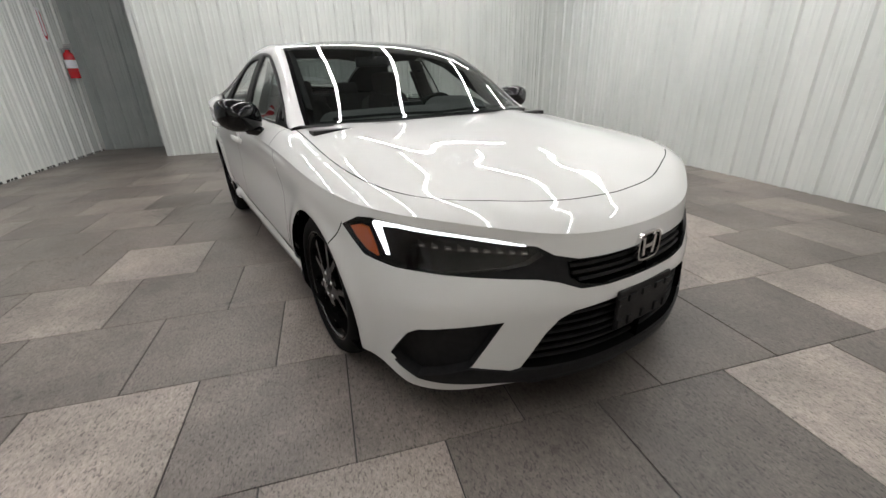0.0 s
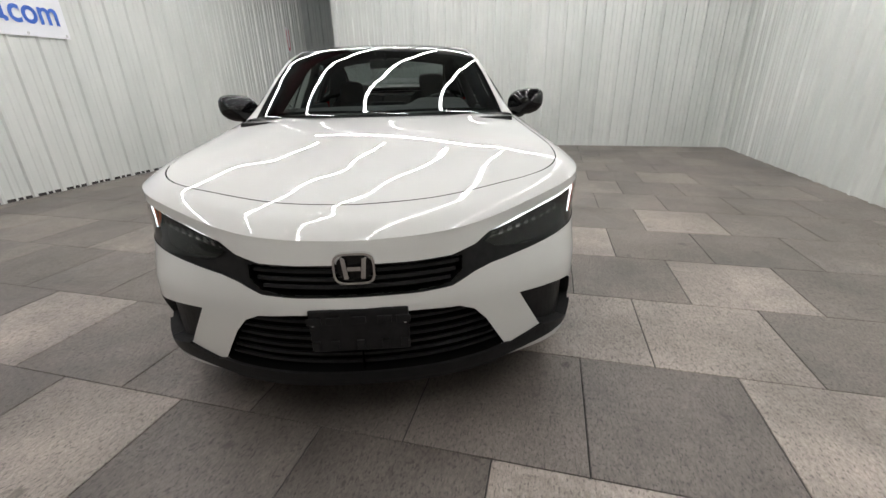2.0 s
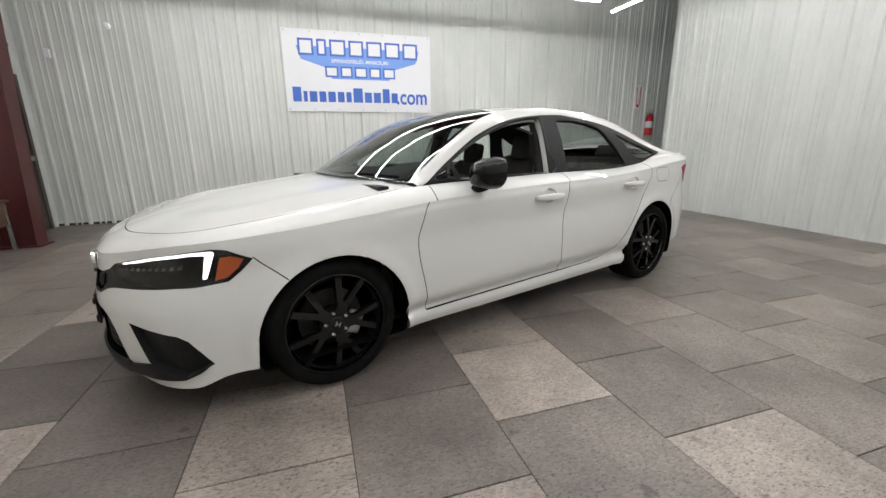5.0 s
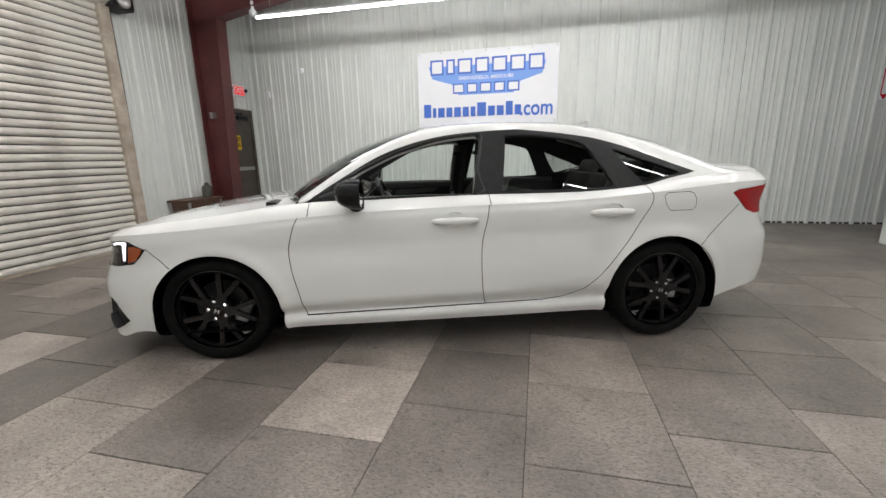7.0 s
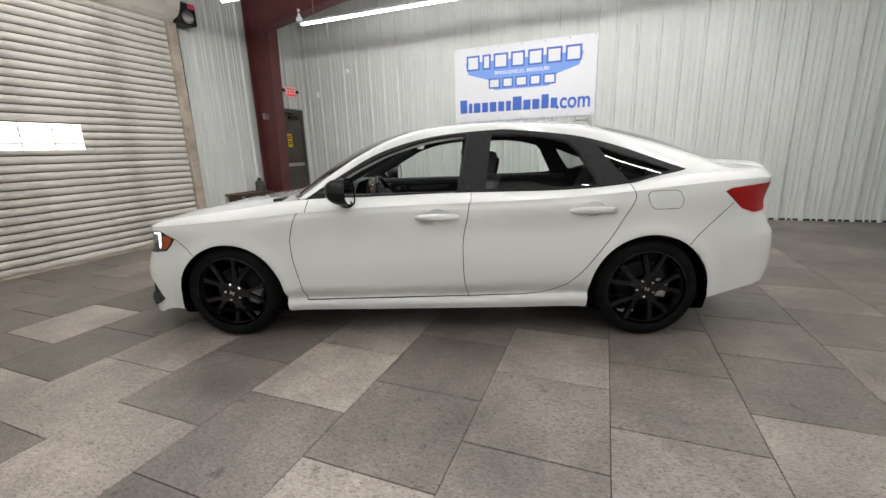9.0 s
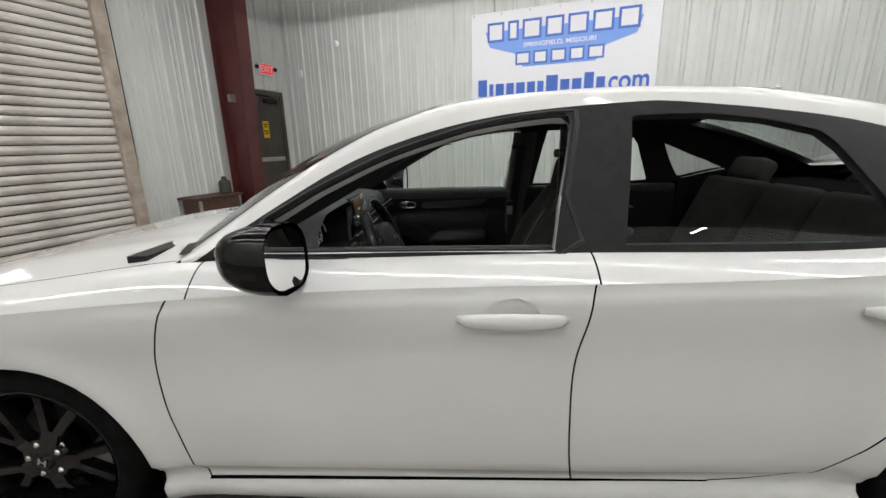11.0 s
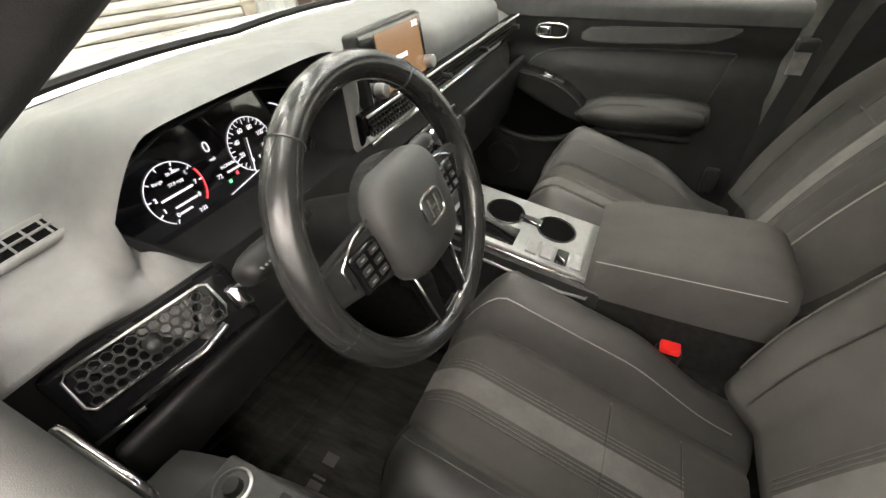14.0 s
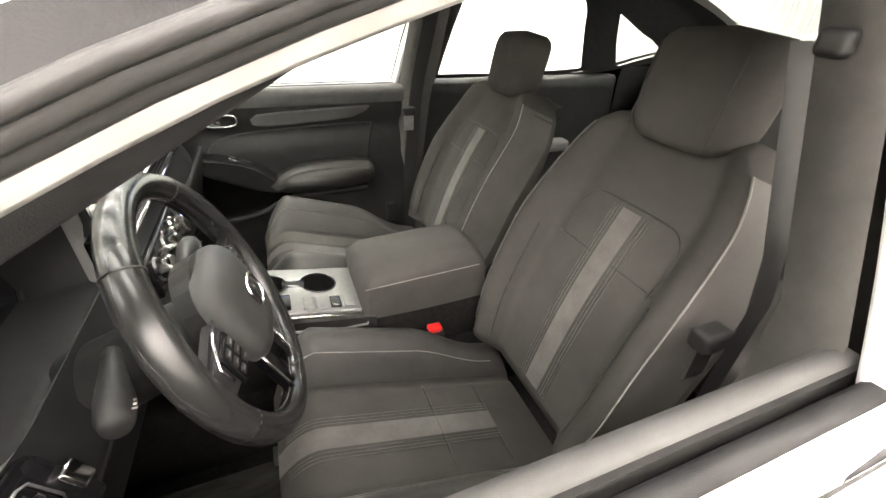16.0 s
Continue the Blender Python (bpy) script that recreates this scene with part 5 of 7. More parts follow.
def q_of(x, z):
    z0, z1 = BELT_Z(x), RAIL_Z(x)
    return (z - z0) / max(0.004, z1 - z0)


def dlo(points):
    return [(x, max(-0.03, min(0.985, q_of(x, z)))) for x, z in points]


DLO = dlo(smooth_line([(-0.83, 0.930), (-0.72, 0.999), (-0.58, 1.084), (-0.39, 1.189), (-0.202, 1.258), (-0.014, 1.302), (0.174, 1.325), (0.40, 1.338), (0.547, 1.336), (0.915, 1.290), (1.096, 1.247), (1.27, 1.189), (1.437, 1.121), (1.59, 1.060)], 3)) + dlo([(1.53, 1.045), (1.30, 0.995), (1.20, 0.96)]) + [(0.2, -0.03), (-0.8, -0.03)]
WIN_F = dlo([(-0.570, 0.953), (-0.612, 1.052), (-0.50, 1.114), (-0.41, 1.157), (-0.245, 1.225), (-0.12, 1.263), (-0.02, 1.288), (0.14, 1.311), (0.215, 1.314), (0.240, 1.291), (0.198, 1.10), (0.172, 0.955)])
WIN_R = dlo([(0.352, 0.972), (0.372, 1.10), (0.404, 1.300), (0.60, 1.302), (0.76, 1.282), (0.895, 1.248), (0.935, 1.205), (1.00, 1.09), (1.055, 0.990), (1.05, 0.982)])
WIN_Q = dlo([(1.075, 1.215), (1.16, 1.182), (1.34, 1.118), (1.49, 1.062), (1.49, 1.052), (1.26, 1.003), (1.235, 1.005)])
QUART_F = dlo([(-0.735, 0.975), (-0.66, 1.012), (-0.625, 1.022), (-0.612, 0.985), (-0.62, 0.965), (-0.74, 0.962)])
for f in HOUSE.faces:
    c = f.calc_center_median()
    if c.y < 1.085:
        z = "pillar"
    elif c.x > 1.12 and c.x < 1.84 and c.y > 1.12:
        z = "rear_screen"
    else:
        z = "roof"
    f[lay] = z.encode()
# windscreen: the glass draws in towards the roof, with a black painted edge
for name_, q0, dx_ in (("frit", 0.0, 0.0), ("windscreen", 0.03, 0.025)):
    header = [(-dx_ - 0.13 * ((2.0 - q) / 0.9) ** 2, q) for q in [1.05 + q0 + (0.95 - q0) * k / 8 for k in range(9)]]
    cut(HOUSE, [(-0.9, 1.03 + q0), (-0.75, 1.03 + q0)] + header + [(-dx_, 2.06), (-0.9, 2.06)], name_)
cut(HOUSE, DLO, "trim")
cut(HOUSE, WIN_F, "win_f")
cut(HOUSE, WIN_R, "win_r")
cut(HOUSE, dlo([(0.34, 0.95), (0.36, 1.018), (0.70, 1.012), (1.05, 0.985), (1.06, 0.95)]), "win_r_low", ("win_r",))
cut(HOUSE, WIN_Q, "win_q")
cut(HOUSE, QUART_F, "quart_f")
for sd in (-1, 1):
    skin_part("roof_rail", HOUSE, ("pillar",), house, sd, PAINT, car)
    skin_part("roof", HOUSE, ("roof",), house, sd, PAINT, car)
    skin_part("window_trim", HOUSE, ("trim",), house, sd, TRIM, car, "black window surround and pillars", depth=-0.003, walls=False)
    skin_part("windscreen", HOUSE, ("windscreen",), house, sd, SCREEN_GLASS, car, "clear windscreen reflecting the strip lights")
    skin_part("windscreen_edge", HOUSE, ("frit",), house, sd, GLOSS, car, "black painted edge of the windscreen")
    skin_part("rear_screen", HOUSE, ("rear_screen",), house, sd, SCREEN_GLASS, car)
    if sd > 0:
        skin_part("window_glass", HOUSE, ("win_f",), house, sd, GLASS, skins["front_door", sd], depth=0.006)
    skin_part("window_glass", HOUSE, ("win_r_low",) if sd < 0 else ("win_r", "win_r_low"), house, sd, GLASS, skins["rear_door", sd], "rear door glass, mostly lowered" if sd < 0 else "", depth=0.006)
    skin_part("quarter_glass", HOUSE, ("win_q",), house, sd, GLASS_DARK, car, depth=0.004)
    skin_part("corner_glass", HOUSE, ("quart_f",), house, sd, GLOSS, car, depth=0.001)
    skin_part("headliner", HOUSE, ("roof",), house, sd, LINER, car, "pale headliner", depth=0.03, true_normals=False)
    skin_part("pillar_lining", HOUSE, ("pillar", "frit", "trim", "quart_f"), house, sd, LINER, car, depth=0.022, true_normals=False)
bm = bmesh.new()
prism(bm, [(1.00, 1.375), (1.03, 1.395), (1.16, 1.425), (1.20, 1.42), (1.215, 1.345)], -0.018, 0.018, Matrix(((1, 0, 0, 0), (0, 0, 1, 0), (0, 1, 0, 0), (0, 0, 0, 1))))
bmesh.ops.bevel(bm, geom=bm.edges[:], offset=0.008, segments=3, affect="EDGES")
part("antenna_fin", bm, PAINT, car, "white shark-fin antenna", smooth=True)
# lip on the boot lid
bm = bmesh.new()
rows = []
for i in range(25):
    y = -0.64 + 1.28 * i / 24
    x = 2.262 - 0.13 * (abs(y) / 0.64) ** 2.6
    z = 1.050 - 0.034 * (abs(y) / 0.64) ** 4
    rows.append([(x - 0.16, y, z - 0.004), (x - 0.08, y, z + 0.012), (x - 0.01, y, z + 0.030), (x + 0.006, y, z + 0.024), (x + 0.002, y, z - 0.01), (x - 0.05, y, z - 0.06)])
grid_mesh(bm, rows)
bmesh.ops.recalc_face_normals(bm, faces=bm.faces[:])
part("boot_lip", bm, PAINT, car, "white lip spoiler", smooth=True)
# cowl and wipers
bm = bmesh.new()
rows = []
for i in range(21):
    y = -0.74 + 1.48 * i / 20
    k = 1 - (abs(y) / 0.74) ** 2.4
    rows.append([(-0.90 - 0.16 * k, y, 0.943 + 0.004 * k), (-0.87 - 0.16 * k, y, 0.948), (-0.84 - 0.15 * k, y, 0.958)])
grid_mesh(bm, rows)
part("cowl", bm, TRIM, car, "black plastic cowl under the windscreen", smooth=True)
for y0, y1 in ((-0.62, 0.02), (-0.02, 0.58)):
    bm = bmesh.new()
    pts = []
    for k in range(9):
        y = y0 + (y1 - y0) * k / 8
        kk = 1 - (abs(y) / 0.74) ** 2.4
        pts.append((-0.83 - 0.16 * kk + 0.012, y, 0.972 + 0.008 * math.sin(math.pi * k / 8)))
    tube(bm, pts, 0.008, 6)
    part("wiper", bm, TRIM, car)

# door mirrors
for sd in (-1, 1):
    mir = new("door_mirror")
    mir.parent = skins["front_door", sd]
    tagged(mir, "gloss black door mirror")
    bm = bmesh.new()
    rows = []
    n = 18
    for i in range(11):
        t = i / 10                           # from the glass side (0) forward to the tip (1)
        w = (1 - t ** 2.6) ** 0.5 if t < 1 else 0.02
        rows.append([(0.045 - 0.155 * t, 0.105 * w * math.copysign(abs(math.cos(a)) ** 0.72, math.cos(a)) + 0.016 * t, 0.068 * w * math.copysign(abs(math.sin(a)) ** 0.72, math.sin(a)) + 0.006 * t + 0.016 * w * math.cos(a)) for a in [2 * math.pi * k / n for k in range(n + 1)]])
    grid_mesh(bm, rows)
    bmesh.ops.remove_doubles(bm, verts=bm.verts[:], dist=0.0004)
    bmesh.ops.recalc_face_normals(bm, faces=bm.faces[:])
    shell = part("shell", bm, GLOSS, mir, smooth=True)
    bm = bmesh.new()
    prism(bm, [(0.094 * math.copysign(abs(math.cos(a)) ** 0.72, math.cos(a)), 0.058 * math.copysign(abs(math.sin(a)) ** 0.72, math.sin(a)) + 0.016 * math.cos(a)) for a in [2 * math.pi * k / 28 for k in range(28)]], 0, 0.004, Matrix.Translation((0.036, 0, 0)) @ Matrix(((0, 0, 1, 0), (1, 0, 0, 0), (0, 1, 0, 0), (0, 0, 0, 1))))
    part("mirror_glass", bm, MIRROR, mir, "silvered mirror glass")
    bm = bmesh.new()
    tube(bm, [(0.0, -0.02, -0.05), (0.0, -0.10, -0.075), (0.01, -0.17, -0.085)], [0.045, 0.036, 0.045], 12, squash=(1.0, 0.55))
    part("foot", bm, GLOSS, mir, smooth=True)
    mir.matrix_basis = Matrix.Translation((-0.516, sd * 0.950, 0.990)) @ Matrix.Diagonal((0.95, sd * 1.08, 1.25, 1))

# ---- the cabin ----
SOFT = vary(material("soft_dash_plastic", (0.115, 0.115, 0.113), 0.58, spec=0.22), (0.125, 0.126, 0.124), (0.15, 0.151, 0.149), 25, bump=0.35, bump_scale=1400)
HARD = vary(material("hard_cabin_plastic", (0.014, 0.014, 0.014), 0.42, spec=0.20), (0.013, 0.013, 0.013), (0.019, 0.019, 0.019), 25, bump=0.2, bump_scale=1200)
CLOTH = vary(material("black_seat_cloth", (0.036, 0.034, 0.032), 0.85, spec=0.08), (0.050, 0.0475, 0.045), (0.068, 0.0645, 0.061), 5, bump=0.5, bump_scale=1800)
BOLSTER = vary(material("bolster_cloth", (0.075, 0.072, 0.068), 0.5, spec=0.20), (0.078, 0.075, 0.071), (0.10, 0.096, 0.091), 7, bump=0.4, bump_scale=1500)
STRIPE = vary(material("grey_seat_stripe", (0.11, 0.105, 0.10), 0.7, spec=0.12), (0.105, 0.100, 0.095), (0.14, 0.134, 0.128), 20, bump=0.5, bump_scale=1600)
LEATHERETTE = vary(material("seat_leatherette", (0.04, 0.038, 0.036), 0.45, spec=0.35), (0.036, 0.0345, 0.033), (0.048, 0.046, 0.044), 9, bump=0.25, bump_scale=900, rough=(0.36, 0.50))
MAT = vary(material("brown_grey_mat_pile", (0.05, 0.047, 0.043), 0.9, spec=0.05), (0.022, 0.021, 0.019), (0.064, 0.060, 0.055), 9, bump=0.5, bump_scale=900, lo=0.3, hi=0.7, stretch=(1.0, 5.0, 1.0))
STITCH = material("grey_stitching", (0.22, 0.21, 0.20), 0.8)
LEATHER = vary(material("worn_black_leather", (0.02, 0.02, 0.02), 0.28), (0.013, 0.013, 0.013), (0.020, 0.0198, 0.0195), 6, bump=0.05, bump_scale=700, rough=(0.15, 0.30))
SILVER = vary(material("silver_console_trim", (0.33, 0.33, 0.32), 0.42, metal=0.55), (0.19, 0.19, 0.187), (0.215, 0.215, 0.212), 90)
CARPET = vary(material("black_carpet", (0.014, 0.0135, 0.013), 0.95, spec=0.00), (0.011, 0.0105, 0.0105), (0.018, 0.0175, 0.017), 60, bump=0.6, bump_scale=700)
SCREEN = material("lit_brown_screen", (0.02, 0.015, 0.01), 0.2, emit=(0.45, 0.26, 0.14), power=0.10)
GAUGE = material("dark_gauge_glass", (0.006, 0.006, 0.008), 0.08, coat=1.0)
GLOW = material("white_gauge_print", (0.8, 0.8, 0.9), 0.5, emit=(0.85, 0.88, 1.0), power=0.12)
GLOW_RED = material("red_gauge_print", (0.8, 0.05, 0.05), 0.5, emit=(1.0, 0.06, 0.08), power=0.25)
GLOW_GREEN = material("green_tell_tale", (0.1, 0.6, 0.2), 0.5, emit=(0.1, 0.9, 0.3), power=0.25)
BUCKLE = material("red_release_button", (0.75, 0.02, 0.02), 0.35)
PILLAR_TRIM = vary(material("dark_pillar_trim", (0.03, 0.03, 0.031), 0.7, spec=0.15), (0.026, 0.026, 0.027), (0.036, 0.036, 0.037), 40, bump=0.2, bump_scale=900)
PAD = vary(material("airbag_pad_plastic", (0.04, 0.04, 0.039), 0.5), (0.021, 0.021, 0.0205), (0.028, 0.028, 0.0275), 25, bump=0.3, bump_scale=1300)
PILLAR_GREY = vary(material("warm_grey_pillar_trim", (0.16, 0.155, 0.145), 0.6, spec=0.25), (0.055, 0.053, 0.050), (0.075, 0.073, 0.069), 30, bump=0.25, bump_scale=1300)
SEAL = material("rubber_seal", (0.012, 0.012, 0.012), 0.55)
GREY_TRIM = vary(material("grey_door_sill_plastic", (0.075, 0.075, 0.073), 0.62, spec=0.3), (0.046, 0.046, 0.045), (0.056, 0.056, 0.055), 30, bump=0.25, bump_scale=1300)


def smooth_grid(name, rows, mat, parent, label="", closed_caps=False):
    bm = bmesh.new()
    vs = grid_mesh(bm, rows)
    if closed_caps:
        for ring in (vs[0], vs[-1]):
            bm.faces.new(ring)
    bmesh.ops.remove_doubles(bm, verts=bm.verts[:], dist=0.0003)
    bmesh.ops.recalc_face_normals(bm, faces=bm.faces[:])
    return part(name, bm, mat, parent, label, smooth=True)


def rounded(name, x0, x1, y0, y1, z0, z1, r, mat, parent, label="", m=None, segments=4):
    bm = bmesh.new()
    box(bm, x0, x1, y0, y1, z0, z1, r, m, segments)
    return part(name, bm, mat, parent, label, smooth=True)


def line(name, pts, r, mat, parent, sides=6, label="", closed=False):
    bm = bmesh.new()
    tube(bm, pts, r, sides, closed=closed)
    return part(name, bm, mat, parent, label, smooth=True)


# floor pan, tunnel and firewall
part("cabin_floor", solid(-1.05, 1.75, -0.78, 0.78, 0.225, 0.25), CARPET, car, "black carpeted cabin floor")
part("firewall", solid(-1.06, -1.0, -0.74, 0.74, 0.25, 0.94), HARD, car)
rounded("tunnel", -1.0, 0.75, -0.13, 0.13, 0.24, 0.46, 0.04, CARPET, car)
for y0 in (-0.64, 0.16):
    mat = rounded("floor_mat", -0.98, -0.38, y0, y0 + 0.48, 0.250, 0.268, 0.006, MAT, car, "brown-grey ribbed floor mat with pale embroidered marks" if y0 < 0 else "brown-grey ribbed floor mat")
    for k in range(11):
        line("mat_rib", [(-0.93 + k * 0.030, y0 + 0.08, 0.268), (-0.91 + k * 0.030, y0 + 0.24, 0.269), (-0.90 + k * 0.030, y0 + 0.40, 0.268)], 0.005, MAT, mat, 6)
    if y0 < 0:
        for k, w in enumerate((0.024, 0.005, 0.024, 0.005, 0.024)):
            part("name_bar", solid(-0.565, -0.535, -0.60 + 0.030 * k, -0.60 + 0.030 * k + w, 0.2685, 0.2698), STRIPE, mat)

# dashboard
def ease(x, a, b):
    f = min(1.0, max(0.0, (x - a) / (b - a)))
    return f * f * (3 - 2 * f)


def dash_base(y):
    return -0.83 - 0.135 * max(0.0, 1 - (abs(y) / 0.74) ** 2.4)


CAV0, CAV1 = -0.548, -0.185


def dash_profile(y):
    """Cross-section of the dash: far edge, crown, brow, then down the front to the knees."""
    a = abs(y)
    base = dash_base(y)
    hood = math.exp(-((y + 0.37) / 0.195) ** 6)             # brow over the gauges
    drop = 0.058 * ease(a, 0.50, 0.59)
    crown = 0.012 * (1 - (a / 0.72) ** 2)
    back = 0.060 * math.exp(-((y + 0.028) / 0.125) ** 8)     # step behind the touch screen
    pts = [(base, 0.955), (base + 0.05, 0.972 + crown * 0.5), (-0.76, 0.982 + crown), (-0.70, 0.986 + crown + 0.018 * hood), (-0.63 - back * 0.5, 0.982 + crown + 0.038 * hood), (-0.565 + 0.02 * hood - back, 0.972 + crown + 0.054 * hood), (-0.545 + 0.02 * hood - back, 0.955 + crown + 0.060 * hood)]
    cav = CAV0 < y < CAV1
    if cav:
        f = ease(y, CAV0 - 0.01, CAV0 + 0.015) * (1 - ease(y, CAV1 - 0.03, CAV1))
        low = 0.955 - 0.105 * ease(y, CAV0 - 0.02, -0.490)
        high = max(low + 0.006, 0.948 + crown + 0.060 * hood)
        pts += [(-0.556, high), (-0.556 - 0.135 * f, high - 0.004), (-0.556 - 0.130 * f, low + 0.004), (-0.556, low), (-0.545, low - 0.006)]
    else:
        pts += [(-0.540 - back * 0.8, 0.935), (-0.545 - back * 0.7, 0.918), (-0.548 - back * 0.6, 0.908), (-0.545 - back * 0.3, 0.895), (-0.535, 0.885)]
    pts += [(-0.525, 0.868), (-0.520, 0.830), (-0.505, 0.800), (-0.510, 0.745), (-0.54, 0.68), (-0.60, 0.58), (-0.70, 0.46), (-0.86, 0.40)]
    end = max(0.0, (a - 0.46) / 0.24)
    out = [(x - (0.06 * end ** 1.5 if x > -0.80 else 0.0), y, z - (drop * min(1.0, (z - 0.86) / 0.09) if z > 0.86 and x > base + 0.02 else 0.0)) for x, z in pts]
    # beyond the gauges the top rolls forward in one slope down to the side vent
    e = ease(a, 0.545, 0.60)
    slope = [(-0.635, 0.934), (-0.600, 0.922), (-0.575, 0.911), (-0.563, 0.902), (-0.556, 0.896), (-0.550, 0.890), (-0.545, 0.884), (-0.540, 0.879)]
    if e > 0:
        for k, (x, z) in enumerate(slope):
            ox, oy, oz = out[4 + k]
            out[4 + k] = (ox + (x - 0.04 * max(0.0, a - 0.56) - ox) * e, y, oz + (z - 0.06 * max(0.0, a - 0.57) - oz) * e)
    return out, cav


def dash_top(x, y):
    """Height of the dash top."""
    p, _ = dash_profile(y)
    return float(np.interp(x, [q[0] for q in p[:7]], [q[2] for q in p[:7]]))


prof = [dash_profile(-0.72 + 0.0075 * i) for i in range(193)]
meshes = {k: bmesh.new() for k in ("top", "hood", "low")}
for (ra, ca), (rb_, cb) in zip(prof, prof[1:]):
    for j in range(len(ra) - 1):
        which = "low" if j >= 12 else "hood" if (ca and cb) and 6 <= j <= 10 else "top"
        b_ = meshes[which]
        b_.faces.new([b_.verts.new(v) for v in (ra[j], rb_[j], rb_[j + 1], ra[j + 1])])
for b_ in meshes.values():
    bmesh.ops.remove_doubles(b_, verts=b_.verts[:], dist=0.0003)
    bmesh.ops.recalc_face_normals(b_, faces=b_.faces[:])
dash = part("dashboard", meshes["top"], SOFT, car, "grey-black soft dashboard", smooth=True)
part("gauge_hood", meshes["hood"], TRIM, dash, smooth=True)
part("lower_dash", meshes["low"], HARD, dash, smooth=True)
# black strip along the foot of the windscreen
line("demister_strip", [(dash_base(y) - 0.004, y, 0.956) for y in [-0.70 + 0.07 * i for i in range(21)]], 0.008, SEAL, dash, 6)

# gauges
gm = Matrix.Translation((-0.642, -0.364, 0.902)) @ Matrix.Rotation(radians(90), 4, "Z") @ Matrix.Rotation(radians(78), 4, "X")
gauge = new("instrument_cluster")
gauge.parent = car
tagged(gauge, "lit instrument display with tachometer and speedometer")
gauge.matrix_basis = gm @ Matrix.Scale(0.9, 4)
bm = bmesh.new()
shape = [(-0.195, -0.005), (-0.150, -0.066), (0.155, -0.070), (0.195, -0.025), (0.185, 0.055), (0.100, 0.076), (-0.06, 0.072), (-0.155, 0.045)]
prism(bm, shape, -0.006, 0.0)
part("screen", bm, GAUGE, gauge)
line("bezel", [(x * 1.02, y * 1.03, 0.002) for x, y in shape], 0.004, HARD, gauge, 6, closed=True)


def arc(c, r, a0, a1, n=24):
    return [(c[0] + r * math.cos(radians(a0 + (a1 - a0) * k / n)), c[1] + r * math.sin(radians(a0 + (a1 - a0) * k / n)), 0.002) for k in range(n + 1)]


C1, C2 = (-0.090, -0.005), (0.055, 0.004)
line("tachometer_arc", arc(C1, 0.043, 235, 30), 0.0007, GLOW, gauge, 4)
line("red_zone", arc(C1, 0.043, 25, -40, 10), 0.0012, GLOW_RED, gauge, 4)
line("speedometer_arc", arc(C2, 0.042, 250, -70, 36), 0.0008, GLOW, gauge, 4)
for k in range(29):
    a = radians(245 - k * 315 / 28)
    r0 = 0.033 if k % 2 == 0 else 0.037
    line("tick", [(C2[0] + r0 * math.cos(a), C2[1] + r0 * math.sin(a), 0.002), (C2[0] + 0.041 * math.cos(a), C2[1] + 0.041 * math.sin(a), 0.002)], 0.0007, GLOW, gauge, 4)
line("needle", [(C2[0] - 0.004, C2[1] + 0.012, 0.003), (C2[0] - 0.017, C2[1] - 0.042, 0.003)], 0.0010, GLOW, gauge, 4)
for k in range(8):
    a = radians(240 - k * 34)
    line("tick", [(C1[0] + 0.037 * math.cos(a), C1[1] + 0.037 * math.sin(a), 0.002), (C1[0] + 0.043 * math.cos(a), C1[1] + 0.043 * math.sin(a), 0.002)], 0.0009, GLOW, gauge, 4)
for n, a in zip(("0", "20", "40", "60", "80", "100", "120", "140"), [245 - k * 45 for k in range(8)]):
    text_mesh(n, 0.0095, GLOW, "lettering", gauge, pose(C2[0] + 0.026 * math.cos(radians(a)), C2[1] + 0.026 * math.sin(radians(a)), 0.002), 0.0002, 0.0002)
for n, a in zip(("0", "1", "2", "5", "6", "7", "8"), (240, 206, 172, 70, 36, 2, -32)):
    text_mesh(n, 0.0085, GLOW, "lettering", gauge, pose(C1[0] + 0.031 * math.cos(radians(a)), C1[1] + 0.031 * math.sin(radians(a)), 0.002), 0.0002, 0.0002)
for words, sz, x, y in (("Range", 0.0062, -0.106, 0.018), ("56 miles", 0.0062, -0.080, 0.022), ("27.8 mpg", 0.0062, -0.084, 0.008), ("3:22", 0.0075, -0.070, -0.042), ("0", 0.022, -0.018, 0.030), ("mph", 0.006, -0.018, 0.012), ("72", 0.009, -0.022, -0.016), ("NORMAL", 0.0065, 0.0, -0.006)):
    text_mesh(words, sz, GLOW, "lettering", gauge, pose(x, y, 0.002), 0.0002, 0.0001)
for x, y, w, m_ in ((-0.09, -0.006, 0.05, GLOW), (-0.085, -0.022, 0.036, GLOW), (0.005, -0.016, 0.024, GLOW), (-0.092, -0.032, 0.02, GLOW)):
    part("print_bar", solid(x - w / 2, x + w / 2, y - 0.0014, y + 0.0014, 0.001, 0.002), m_, gauge)
part("tell_tale", solid(-0.012, -0.007, -0.032, -0.027, 0.001, 0.002), GLOW_GREEN, gauge)
part("tell_tale", solid(0.006, 0.010, -0.026, -0.021, 0.001, 0.002), GLOW_RED, gauge)
line("fuel_line", [(-0.02, -0.048, 0.002), (0.045, -0.038, 0.002)], 0.0009, GLOW, gauge, 4)
line("brow_arc", arc((0.105, 0.0), 0.05, 70, -10), 0.0010, GLOW, gauge, 4)

